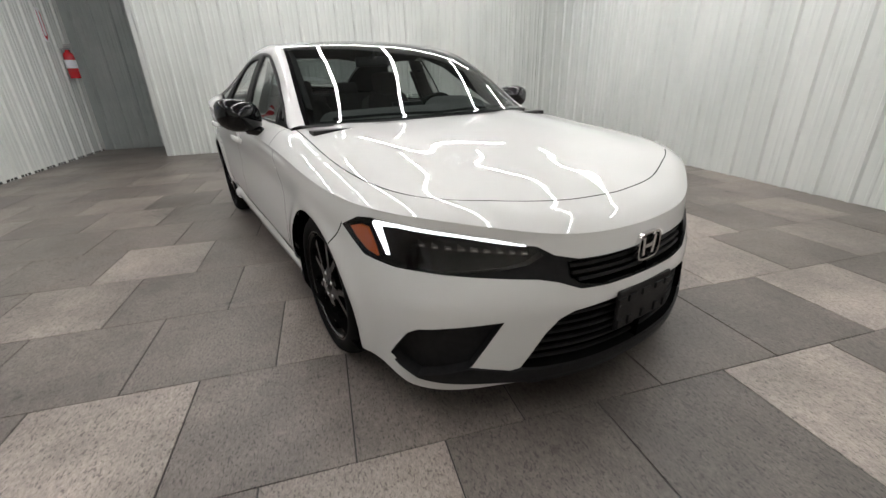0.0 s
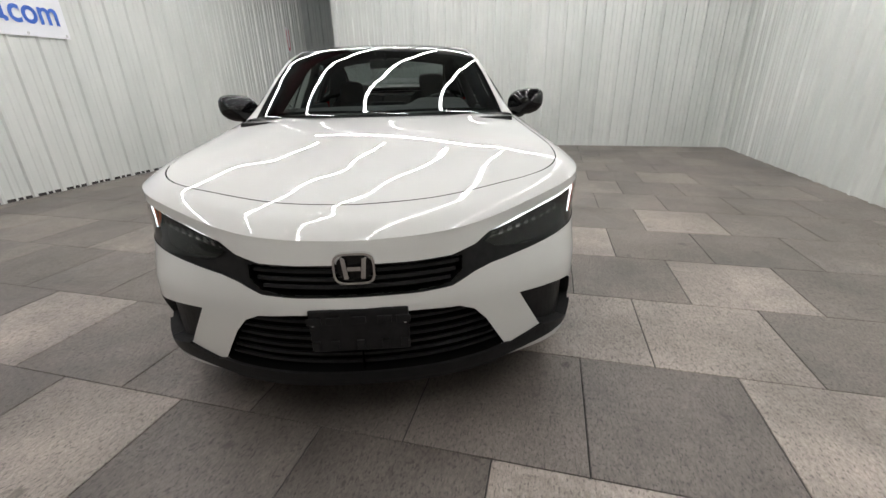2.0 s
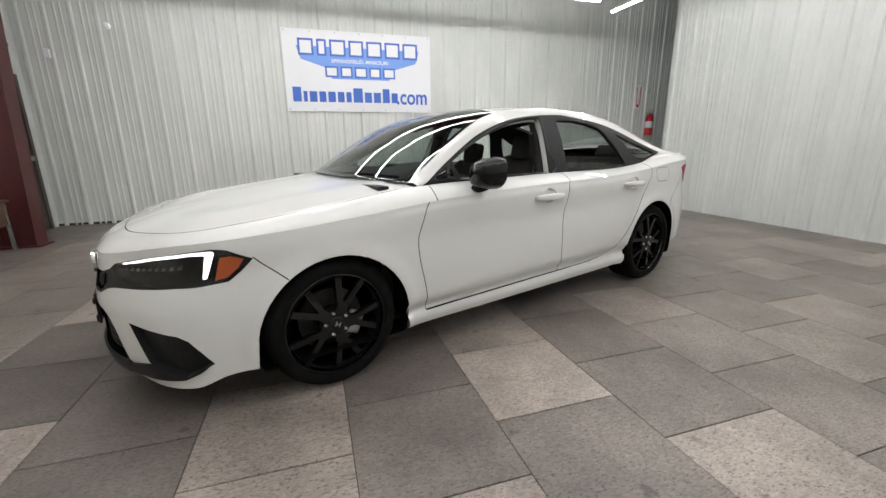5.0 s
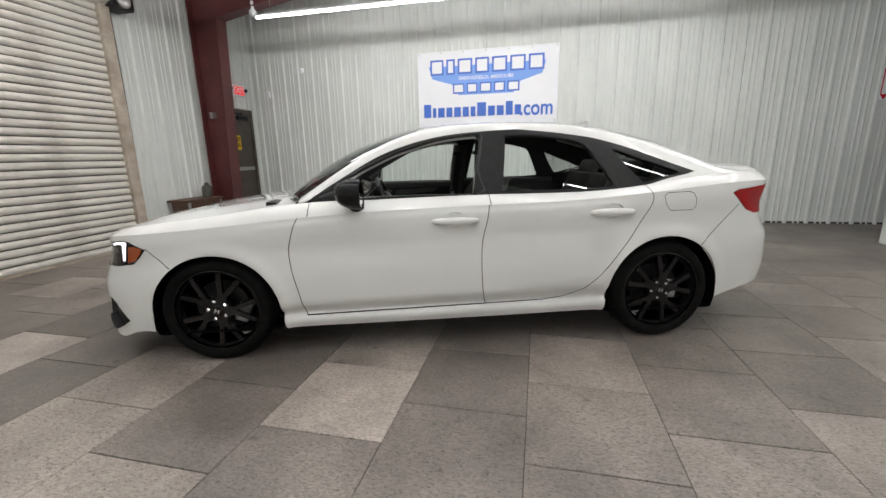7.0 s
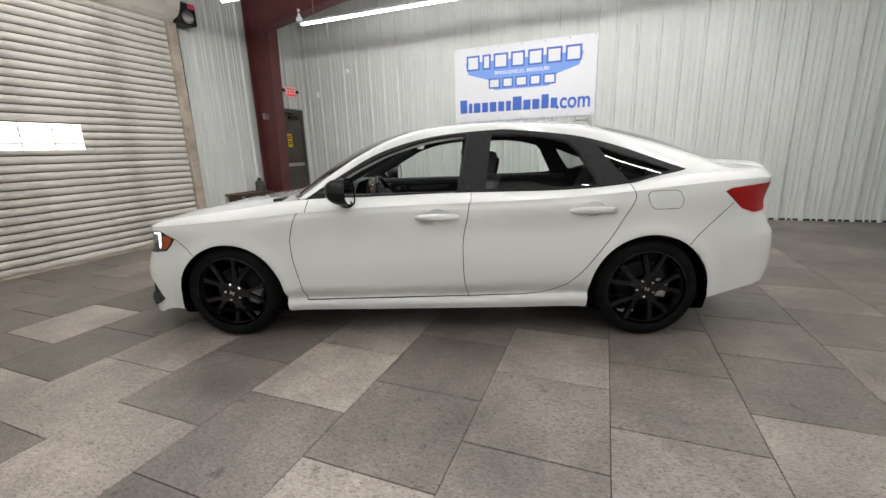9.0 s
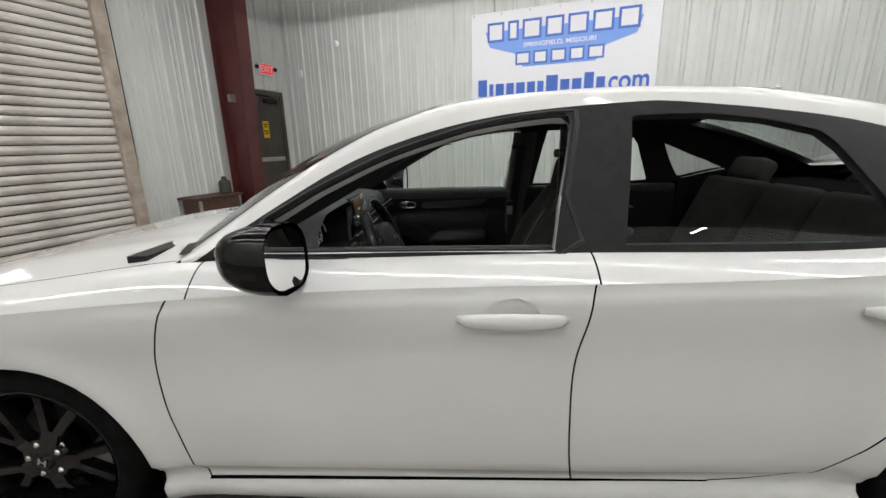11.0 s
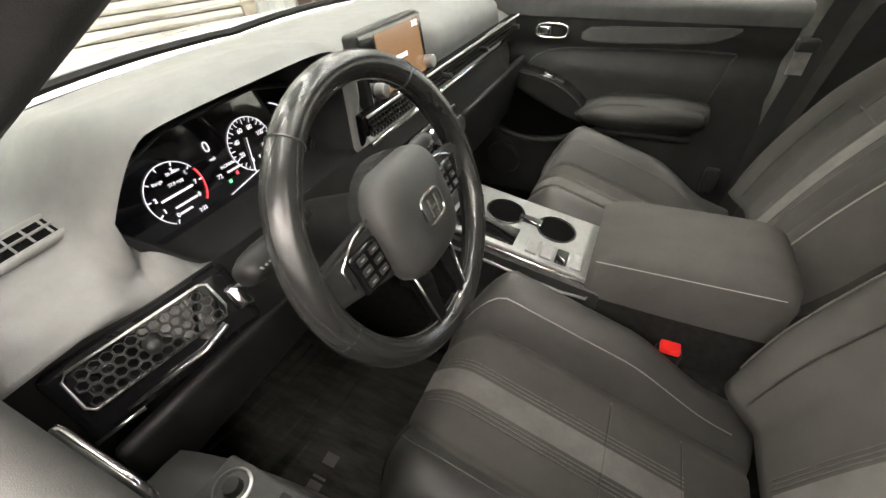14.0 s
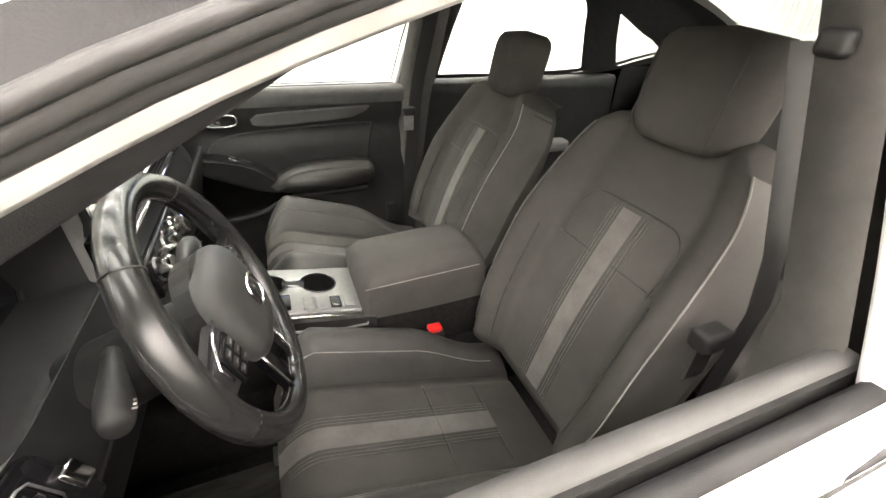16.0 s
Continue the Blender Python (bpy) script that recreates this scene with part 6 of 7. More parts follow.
# side demister vent in the dash top
tan_x = Vector((0.05, 0, dash_top(-0.61, -0.605) - dash_top(-0.66, -0.605))).normalized()
tan_y = Vector((0.006, 0.079, 0.007)).normalized()
up = tan_x.cross(tan_y).normalized()
tan_x = tan_y.cross(up)
vm = Matrix((tan_x, tan_y, up)).transposed().to_4x4()
vm.translation = Vector((-0.636, -0.608, dash_top(-0.636, -0.608) - 0.0005))
vent = new("demister_vent")
vent.parent = car
vent.matrix_basis = vm
line("rim", [(0.018 * math.cos(a) , (0.044 if math.sin(a) > 0 else -0.044) + 0.018 * math.sin(a), 0.002) for a in [2 * math.pi * (k + 0.5) / 24 for k in range(24)]], 0.0048, SOFT, vent, 8, closed=True)
part("well", solid(-0.015, 0.015, -0.054, 0.054, -0.02, 0.0046, 0.002), DARK, vent)
for k in range(7):
    part("slat", solid(-0.013, 0.013, -0.048 + k * 0.0158, -0.0458 + k * 0.0158, 0.0, 0.0060), SOFT, vent)
part("bar", solid(-0.0012, 0.0012, -0.050, 0.050, 0.0, 0.0063), SOFT, vent)


# honeycomb vents: strip across the dash
def hex_strip(parent, length, height, m, cell=0.0105):
    """A panel of hexagonal openings."""
    bm = bmesh.new()
    r_in, r_out = cell * 0.50, cell * 0.60
    dx, dz = cell * 1.04, cell * 0.90
    nrow, ncol = int(height / dz), int(length / dx)
    for j in range(nrow):
        for i in range(ncol):
            cx = -length / 2 + (i + 0.5 + 0.5 * (j % 2)) * dx
            cz = -height / 2 + (j + 0.5) * dz
            if cx > length / 2 - r_out:
                continue
            o = [bm.verts.new((cx + r_out * math.sin(math.pi / 3 * k), 0, cz + r_out * math.cos(math.pi / 3 * k))) for k in range(6)]
            p = [bm.verts.new((cx + r_in * math.sin(math.pi / 3 * k), 0, cz + r_in * math.cos(math.pi / 3 * k))) for k in range(6)]
            q = [bm.verts.new((cx + r_in * math.sin(math.pi / 3 * k), 0.005, cz + r_in * math.cos(math.pi / 3 * k))) for k in range(6)]
            for k in range(6):
                l = (k + 1) % 6
                bm.faces.new((o[k], o[l], p[l], p[k]))
                bm.faces.new((p[k], p[l], q[l], q[k]))
    for v in bm.verts:
        v.co = m @ v.co
    ob = part("honeycomb", bm, HARD, parent, "dark honeycomb air vent mesh")
    tagged(ob, kind="stuff")
    bm = bmesh.new()
    box(bm, -length / 2, length / 2, 0.006, 0.008, -height / 2, height / 2, 0, m)
    part("vent_backing", bm, DARK, parent)


dv = new("side_vent")
dv.parent = car
tagged(dv, "gloss black driver's air vent with honeycomb mesh")
M = Matrix.Translation((-0.518, -0.598, 0.843)) @ Matrix.Rotation(radians(72), 4, "Z") @ Matrix.Rotation(radians(-28), 4, "X") @ Matrix.Rotation(radians(-6), 4, "Y")
dv.matrix_basis = M
part("panel", solid(-0.085, 0.095, 0.003, 0.03, -0.050, 0.030, 0.008), GLOSS, dv)
line("rim", [(-0.066, 0.0, -0.021), (0.066, 0.0, -0.021), (0.071, 0.0, -0.012), (0.069, 0.0, 0.018), (0.062, 0.0, 0.022), (-0.062, 0.0, 0.022), (-0.069, 0.0, 0.016), (-0.071, 0.0, -0.014)], 0.0015, STEEL, dv, 6, closed=True)
hex_strip(dv, 0.132, 0.040, Matrix.Translation((0, -0.002, 0)))
bm = bmesh.new()
lathe(bm, [(0.0, -0.026), (0.006, -0.025), (0.0075, -0.018), (0.006, -0.010), (0.009, 0.0)], "y", 14, closed=False)
part("knob", bm, HARD, dv, smooth=True)
rounded("chrome_end", 0.078, 0.098, -0.006, 0.004, -0.026, 0.002, 0.004, CHROME, dv)
line("lower_trim", [(-0.05, -0.003, -0.038), (0.03, -0.003, -0.038), (0.06, -0.003, -0.030)], 0.0028, CHROME, dv, 6)
line("lower_trim", [(-0.084, -0.002, -0.046), (-0.04, -0.002, -0.047)], 0.0024, CHROME, dv, 6)

pv = new("dash_vent_strip")
pv.parent = car
tagged(pv, "long honeycomb vent strip with bright trim across the dash")
pv.matrix_basis = Matrix.Translation((-0.528, 0.225, 0.886)) @ Matrix.Rotation(radians(90), 4, "Z")
part("panel", solid(-0.41, 0.415, 0.002, 0.02, -0.030, 0.026, 0.004), GLOSS, pv)
hex_strip(pv, 0.80, 0.034, Matrix.Translation((0, -0.003, 0.004)))
line("upper_trim", [(-0.41, -0.006, 0.026), (0.41, -0.006, 0.026)], 0.0026, STEEL, pv, 6)
line("lower_trim", [(-0.41, -0.007, -0.020), (0.41, -0.007, -0.020)], 0.0045, CHROME, pv, 6)
for x in (-0.12, 0.10, 0.36):
    bm = bmesh.new()
    lathe(bm, [(0.0, -0.024), (0.006, -0.023), (0.0075, -0.016), (0.006, -0.008), (0.009, 0.0)], "y", 12, (x, 0, 0.004), closed=False)
    part("knob", bm, HARD, pv, smooth=True)

# touch screen
ts = new("touch_screen")
ts.parent = car
tagged(ts, "upright touch screen with a brown display")
ts.matrix_basis = Matrix.Translation((-0.553, -0.028, 0.963)) @ Matrix.Rotation(radians(90), 4, "Z") @ Matrix.Rotation(radians(-8), 4, "X")
rounded("housing", -0.107, 0.107, 0.0, 0.030, -0.075, 0.055, 0.008, HARD, ts)
part("glass", solid(-0.103, 0.103, -0.003, 0.0, -0.056, 0.050, 0.001), GAUGE, ts)
part("display", solid(-0.060, 0.090, -0.0045, -0.003, -0.050, 0.044), SCREEN, ts)
part("print_bar", solid(-0.012, 0.03, -0.0052, -0.0045, -0.008, -0.001), GLOW, ts)
text_mesh("3:22", 0.013, GLOW, "lettering", ts, pose(0.074, -0.005, 0.036, 90), 0.0002, 0.0002)
for x, z in ((-0.085, -0.036), (0.096, -0.036)):
    bm = bmesh.new()
    lathe(bm, [(0.0, -0.022), (0.010, -0.022), (0.012, -0.020), (0.012, 0.0)], "y", 20, (x, 0, z), closed=False)
    part("knob", bm, STEEL, ts)
rounded("button_row", -0.10, 0.10, -0.006, 0.0, -0.073, -0.060, 0.002, HARD, ts)

# climate controls
cc = new("climate_panel")
cc.parent = car
cc.matrix_basis = Matrix.Translation((-0.500, 0.0, 0.795)) @ Matrix.Rotation(radians(90), 4, "Z") @ Matrix.Rotation(radians(-14), 4, "X")
rounded("panel", -0.13, 0.13, 0.0, 0.02, -0.035, 0.035, 0.006, GLOSS, cc)
for x in (-0.085, 0.0, 0.085):
    bm = bmesh.new()
    lathe(bm, [(0.0, -0.026), (0.017, -0.026), (0.020, -0.023), (0.021, -0.004), (0.024, 0.0)], "y", 26, (x, 0, 0), closed=False)
    part("dial", bm, CHROME, cc, "bright knurled dial")
for x in (-0.043, 0.043):
    rounded("button", x - 0.012, x + 0.012, -0.004, 0.0, -0.01, 0.01, 0.002, HARD, cc)

# console
con = new("centre_console")
con.parent = car
tagged(con, "console with silver trim, cup holders and drive mode switches")
bm = bmesh.new()
rows = []
for i in range(13):
    x = -0.56 + 0.44 * i / 12
    zt = 0.675 - 0.075 * (i / 12) + 0.02 * max(0, (4 - i) / 4)
    w = 0.098
    rows.append([(x, -w - 0.012, 0.25), (x, -w - 0.010, zt - 0.06), (x, -w - 0.004, zt - 0.012), (x, -w + 0.008, zt), (x, w - 0.008, zt), (x, w + 0.004, zt - 0.012), (x, w + 0.010, zt - 0.06), (x, w + 0.012, 0.25)])
grid_mesh(bm, rows)
bmesh.ops.recalc_face_normals(bm, faces=bm.faces[:])
part("side_body", bm, HARD, con)
tz = lambda x: 0.675 - 0.075 * ((x + 0.56) / 0.44) + 0.02 * max(0, (4 - (x + 0.56) / 0.44 * 12) / 4)
slope = math.atan2(tz(-0.14) - tz(-0.40), 0.26)
PM = Matrix.Translation((-0.285, 0.0, tz(-0.285) + 0.003)) @ Matrix.Rotation(-slope, 4, "Y")
rounded("silver_plate", -0.165, 0.140, -0.090, 0.090, -0.006, 0.004, 0.004, SILVER, con, "silver-grey patterned trim plate", PM)
line("plate_edge", [PM @ Vector(p) for p in ((-0.16, -0.096, -0.004), (0.14, -0.096, -0.004), (0.147, -0.085, -0.004))], 0.003, CHROME, con)
line("side_trim", [PM @ Vector(p) for p in ((-0.17, -0.108, -0.030), (0.10, -0.110, -0.034), (0.150, -0.106, -0.030), (0.156, -0.09, -0.02))], 0.003, STEEL, con)
for x in (-0.062, 0.052):
    bm = bmesh.new()
    lathe(bm, [(0.043, 0.0055), (0.040, 0.007), (0.038, 0.0045), (0.038, 0.001)], "z", 32, (x, 0.022, 0), closed=False)
    for v in bm.verts:
        v.co = PM @ v.co
    cup = part("cup_holder", bm, GLOSS, con, "black round cup holder", smooth=True)
    bm = bmesh.new()
    bmesh.ops.create_circle(bm, cap_ends=True, segments=28, radius=0.038, matrix=PM @ Matrix.Translation((x, 0.022, 0.0045)))
    part("well", bm, DARK, cup)
rounded("cup_bridge", -0.03, 0.02, 0.009, 0.035, 0.003, 0.0058, 0.001, GLOSS, con, "", PM)
rounded("shift_surround", -0.155, -0.015, -0.078, -0.022, 0.002, 0.007, 0.002, GLOSS, con, "", PM)
lev = rounded("gear_lever", -0.140, -0.108, -0.066, -0.034, 0.006, 0.085, 0.013, LEATHER, con, "black gear lever", PM)
rounded("lever_button", -0.108, -0.103, -0.060, -0.040, 0.055, 0.075, 0.002, CHROME, lev, "", PM)
for k in range(4):
    rounded("switch", 0.010 + k * 0.030, 0.034 + k * 0.030, -0.080, -0.036, 0.002, 0.009 if k != 2 else 0.007, 0.003, (SILVER, SILVER, GLOSS, SILVER)[k], con, "", PM)
# armrest
rows = []
for i in range(15):
    x = -0.150 + 0.31 * i / 14
    zt = 0.694 + 0.012 * (i / 14)
    e = min(1.0, min(i, 14 - i) / 2.0)
    d = 0.018 * (1 - e) ** 2
    w = 0.098 + 0.004 * math.sin(math.pi * i / 14)
    rows.append([(x, -w, 0.58), (x, -w - 0.001, zt - 0.040), (x, -w + 0.004 + d * 0.3, zt - 0.016 - d), (x, -w + 0.018, zt - 0.003 - d), (x, -0.03, zt + 0.002 - d), (x, 0.03, zt + 0.002 - d), (x, w - 0.018, zt - 0.003 - d), (x, w - 0.004, zt - 0.016 - d), (x, w, zt - 0.040), (x, w, 0.58)])
ar = smooth_grid("armrest", rows, CLOTH, car, "dark cloth-covered centre armrest lid", closed_caps=True)
line("stitching", [(x, -0.1, 0.667 + 0.012 * (x + 0.15) / 0.31) for x in [-0.14 + 0.02 * k for k in range(15)]], 0.0012, STITCH, ar, 4)
rounded("armrest_base", -0.140, 0.17, -0.097, 0.097, 0.25, 0.630, 0.01, CARPET, car)


# seats
def seat(cy, name, label, dx=0.0):
    st = new(name)
    st.parent = car
    tagged(st, label)
    # cushion
    def top_z(x, y):
        f = (0.10 - x) / 0.52
        z = 0.430 + 0.165 * f
        front = max(0.0, (-0.275 - x) / 0.085)
        z -= 0.070 * front ** 2.0
        a = abs(y)
        b = max(0.0, 1 - ((a - 0.188) / 0.078) ** 2) ** 1.3
        z += 0.092 * b * (1 - 0.8 * min(1, front)) * (1 - 0.62 * ease(x, -0.06, 0.12))
        z -= 0.007 * math.exp(-((a - 0.112) / 0.007) ** 2)          # sewn-in groove beside the bolster
        if a > 0.205:
            z -= 1.9 * (a - 0.205) ** 1.4
        return z
    xs_ = [-0.36 + 0.54 * i / 30 for i in range(31)]
    yv = [-0.238 + 0.476 * j / 96 for j in range(97)]
    def draw(x):
        return 1 - 0.30 * max(0.0, (-0.265 - x) / 0.095) ** 2         # front corners rounded in plan
    rows = [[(x, cy - 0.238 * draw(x), 0.27)] + [(x, cy + y * draw(x), top_z(x, y)) for y in yv] + [(x, cy + 0.238 * draw(x), 0.27)] for x in xs_]
    rows = [[(-0.34, p[1], 0.27) for p in rows[0]]] + rows
    cu = smooth_grid("cushion", rows, CLOTH, st, "black cloth seat cushion")
    for s0, s1 in ((-0.022, 0.022),):
        smooth_grid("stripe", [[(x, cy + s0 + (s1 - s0) * j / 4, top_z(x, s0 + (s1 - s0) * j / 4) + 0.0018) for j in range(5)] for x in xs_[:25]], STRIPE, cu, "grey stripe")
    for yy in (-0.043, -0.036, -0.029, 0.029, 0.036, 0.043):
        line("stitching", [(x, cy + yy, top_z(x, yy) + 0.0005) for x in xs_[1:25]], 0.0011, BOLSTER, cu, 4)
    for x in (-0.055, 0.068):
        line("seam", [(x, cy + y, top_z(x, y) + 0.0002) for y in [-0.110 + 0.22 * k / 16 for k in range(17)]], 0.0018, SEAL, cu, 5)
    for s in (-1, 1):
        ln = [(x, cy + s * (0.115 + 0.01 * (x + 0.4)), top_z(x, 0.115 + 0.01 * (x + 0.4)) + 0.0002) for x in xs_[2:-1]]
        line("seam", ln, 0.0016, SEAL, cu, 5)
        smooth_grid("side_bolster", [[(x, cy + s * a_ * draw(x), top_z(x, a_) + 0.0025) for a_ in [0.117 + 0.1205 * j / 16 for j in range(17)]] for x in xs_[1:]], LEATHERETTE, cu, "black leatherette cushion bolster")
        line("piping", [(x, cy + s * 0.150 * draw(x), top_z(x, 0.150) + 0.0028) for x in xs_[1:-2]], 0.0013, STITCH if s * cy < 0 else BOLSTER, cu, 5)
    # backrest
    B0, D = Vector((0.185 + dx, 0, 0.485)), Vector((0.22 + dx * 0.3, 0, 0.57 if dx == 0 else 0.515))
    L = D.length
    d = D.normalized()
    nrm = Vector((-d.z, 0, d.x))
    WID = curve([(0.0, 0.225), (0.25, 0.250), (0.5, 0.250), (0.75, 0.234), (0.90, 0.200), (1.0, 0.14)])

    out_ = 1 if cy > 0 else -1

    def wid(v, side):
        return WID(v) * (0.88 if side * out_ > 0 else 1.0)

    def back(v, y):
        w = wid(v, y)
        a = abs(y) / w
        b = max(0.0, 1 - ((a - 0.82) / 0.24) ** 2)
        dep = 0.035 + 0.018 * math.sin(math.pi * min(1, v * 1.25)) + 0.046 * b * (1 - 0.55 * max(0, (v - 0.55) / 0.45))
        if a > 0.90:
            dep -= 0.9 * (a - 0.90)
        topr = max(0.0, (v - 0.94) / 0.06)
        dep -= 0.05 * topr ** 2
        p = B0 + d * (L * v) + nrm * dep
        return (p.x, cy + y, p.z)

    vs_ = [i / 30 for i in range(31)]
    rows = []
    for v in vs_:
        row = [back(v, (j - 18) / 18 * wid(v, j - 18)) for j in range(37)]
        q = B0 + d * (L * v) - nrm * 0.065
        r1 = (q.x, cy + wid(v, 1) * 0.96, q.z)
        r2 = (q.x + 0.02, cy + wid(v, 1) * 0.6, q.z)
        rows.append([(q.x + 0.02, cy, q.z), (q.x + 0.02, cy - wid(v, -1) * 0.6, q.z), (q.x, cy - wid(v, -1) * 0.96, q.z)] + row + [r1, r2, (q.x + 0.02, cy, q.z)])
    bk = smooth_grid("backrest", rows, CLOTH, st, "black cloth backrest", closed_caps=True)

    def on(v, y, lift=0.0018):
        p = Vector(back(v, y)) + nrm * lift
        return tuple(p)
    vv = [0.04 + 0.68 * i / 24 for i in range(25)]
    smooth_grid("stripe", [[on(v, -0.022 + 0.044 * j / 4) for j in range(5)] for v in vv], STRIPE, bk, "grey stripe")
    for yy in (-0.043, -0.036, -0.029, 0.029, 0.036, 0.043):
        line("stitching", [on(v, yy, 0.0006) for v in vv], 0.0011, BOLSTER, bk, 4)
    patch = [(0.54, -0.115), (0.66, -0.120), (0.72, -0.10), (0.735, -0.06), (0.735, 0.06), (0.72, 0.10), (0.66, 0.120), (0.54, 0.115)]
    line("seam", [on(v, y, 0.0004) for v, y in smooth_line(patch, 4)], 0.0018, SEAL, bk, 5)
    line("seam", [on(0.555, y, 0.0004) for y in [-0.13 + 0.26 * k / 12 for k in range(13)]], 0.0014, SEAL, bk, 5)
    for s in (-1, 1):
        line("seam", [on(v, s * wid(v, s) * 0.66, 0.0004) for v in [0.04 + 0.5 * i / 16 for i in range(17)]], 0.0018, SEAL, bk, 5)
        line("piping", [on(v, s * wid(v, s) * 0.90, 0.001) for v in [0.06 + 0.86 * i / 24 for i in range(25)]], 0.0018, STITCH if s < 0 else BOLSTER, bk, 5)
        smooth_grid("side_bolster", [[on(v, s * wid(v, s) * (0.905 + 0.098 * j / 6), 0.0035) for j in range(7)] for v in [0.05 + 0.87 * i / 24 for i in range(25)]], BOLSTER, bk)
    # head restraint
    H = Vector((0.388, 0.0, 1.112)) if dx == 0 else Vector((0.458, 0.0, 1.062))
    up = Vector((0.10, 0, 1)).normalized()
    fwd = Vector((-up.z, 0, up.x))
    rows = []
    for i in range(19):
        t = -1 + 2 * i / 18
        k = max(0.0, 1 - abs(t) ** 5.0) ** 0.36
        wob = 0.97 + 0.05 * t
        ring = []
        for j in range(29):
            a = 2 * math.pi * j / 28
            c, s = math.cos(a), math.sin(a)
            yy = (0.106 if dx == 0 else 0.100) * wob * k * math.copysign(abs(c) ** 0.52, c)
            nn = 0.058 * k * math.copysign(abs(s) ** 0.6, s)
            p = H + up * (0.096 * t) + fwd * (nn - 0.010 * t)
            ring.append((p.x, cy + p.y + yy, p.z))
        rows.append(ring)
    hr = smooth_grid("head_restraint", rows, CLOTH, st, "large black cloth head restraint")
    for s in (-1, 1):
        line("post", [tuple(Vector((0, cy + s * 0.055, 0)) + H + up * u_) for u_ in (-0.17, -0.07)], 0.006, STEEL, hr, 8)
        line("seam", [tuple(Vector((0, cy + s * 0.076, 0)) + H + up * (-0.074 + 0.148 * k / 10) + fwd * (0.0565 - 0.010 * (-0.77 + 1.54 * k / 10))) for k in range(11)], 0.0012, SEAL, hr, 4)
    rounded("base", -0.36, 0.16, cy - 0.22, cy + 0.22, 0.28, 0.40, 0.03, HARD, st)
    for s in (-1, 1):
        part("rail", solid(-0.40, 0.2, cy + s * 0.19 - 0.02, cy + s * 0.19 + 0.02, 0.25, 0.285), STEEL, st)
    return st


ds = seat(-0.348, "driver_seat", "black cloth driver's seat with grey stripe")
ps = seat(0.352, "passenger_seat", "black cloth front passenger seat with grey stripe", 0.04)
for s, st in ((-1, ds), (1, ps)):
    b = rounded("belt_buckle", 0.0, 0.046, s * 0.112 - 0.013, s * 0.112 + 0.013, 0.36, 0.515, 0.008, HARD, st, "black belt buckle", Matrix.Translation((0, 0, 0)))
    rounded("release_button", 0.006, 0.040, s * 0.112 - 0.012, s * 0.112 + 0.012, 0.511, 0.525, 0.003, BUCKLE, b, "red release button")

# rear bench
rb = new("rear_bench")
rb.parent = car
tagged(rb, "black rear bench seat")
rounded("cushion", 0.62, 1.16, -0.66, 0.66, 0.36, 0.52, 0.05, CLOTH, rb)
for y0, y1 in ((-0.64, -0.16), (-0.15, 0.15), (0.16, 0.64)):
    m = Matrix.Translation((1.16, 0, 0.50)) @ Matrix.Rotation(radians(24), 4, "Y")
    rounded("backrest", -0.06, 0.08, y0, y1, -0.02, 0.56, 0.04, CLOTH, rb, "", m)
    if abs(y0 + y1) > 0.1:
        rounded("head_restraint", -0.04, 0.06, (y0 + y1) / 2 - 0.12, (y0 + y1) / 2 + 0.12, 0.55, 0.68, 0.035, CLOTH, rb, "", m)
part("parcel_shelf", solid(1.38, 1.92, -0.62, 0.62, 0.98, 1.0), CARPET, car, "dark parcel shelf")
part("rear_bulkhead", solid(1.55, 1.58, -0.70, 0.70, 0.25, 0.99), DARK, car)


# steering wheel
sw = new("steering_wheel")
sw.parent = car
tagged(sw, "worn black leather steering wheel with silver-edged spokes")
sw.matrix_basis = Matrix.Translation((-0.362, -0.36, 0.888)) @ Matrix.Rotation(radians(90), 4, "Z") @ Matrix.Rotation(radians(90 - 22), 4, "X")
# local: x to the driver's right, y up the wheel, z towards the driver
bm = bmesh.new()
ring = []
R0 = 0.164
for k in range(72):
    a = 2 * math.pi * k / 72
    ring.append((R0 * math.cos(a), R0 * math.sin(a), 0))
tube(bm, ring, [0.0150 + 0.0022 * (abs(math.cos(2 * math.pi * k / 72 - 0.5)) ** 6 + abs(math.cos(2 * math.pi * k / 72 + 0.5)) ** 6) for k in range(72)], 14, closed=True, squash=(1.0, 1.12))
rim_ = part("rim", bm, LEATHER, sw, "shiny worn leather rim", smooth=True)
for a in (52, 128, 196, -16):
    c, s = math.cos(radians(a)), math.sin(radians(a))
    line("rim_seam", [(c * (R0 + 0.0163 * math.cos(b)), s * (R0 + 0.0163 * math.cos(b)), 0.0182 * math.sin(b)) for b in [2 * math.pi * k / 16 for k in range(16)]], 0.0011, SEAL, rim_, 5, closed=True)
line("rim_stitching", [((R0 - 0.0155) * math.cos(2 * math.pi * k / 60), (R0 - 0.0155) * math.sin(2 * math.pi * k / 60), 0.002) for k in range(60)], 0.0009, BOLSTER, rim_, 4, closed=True)
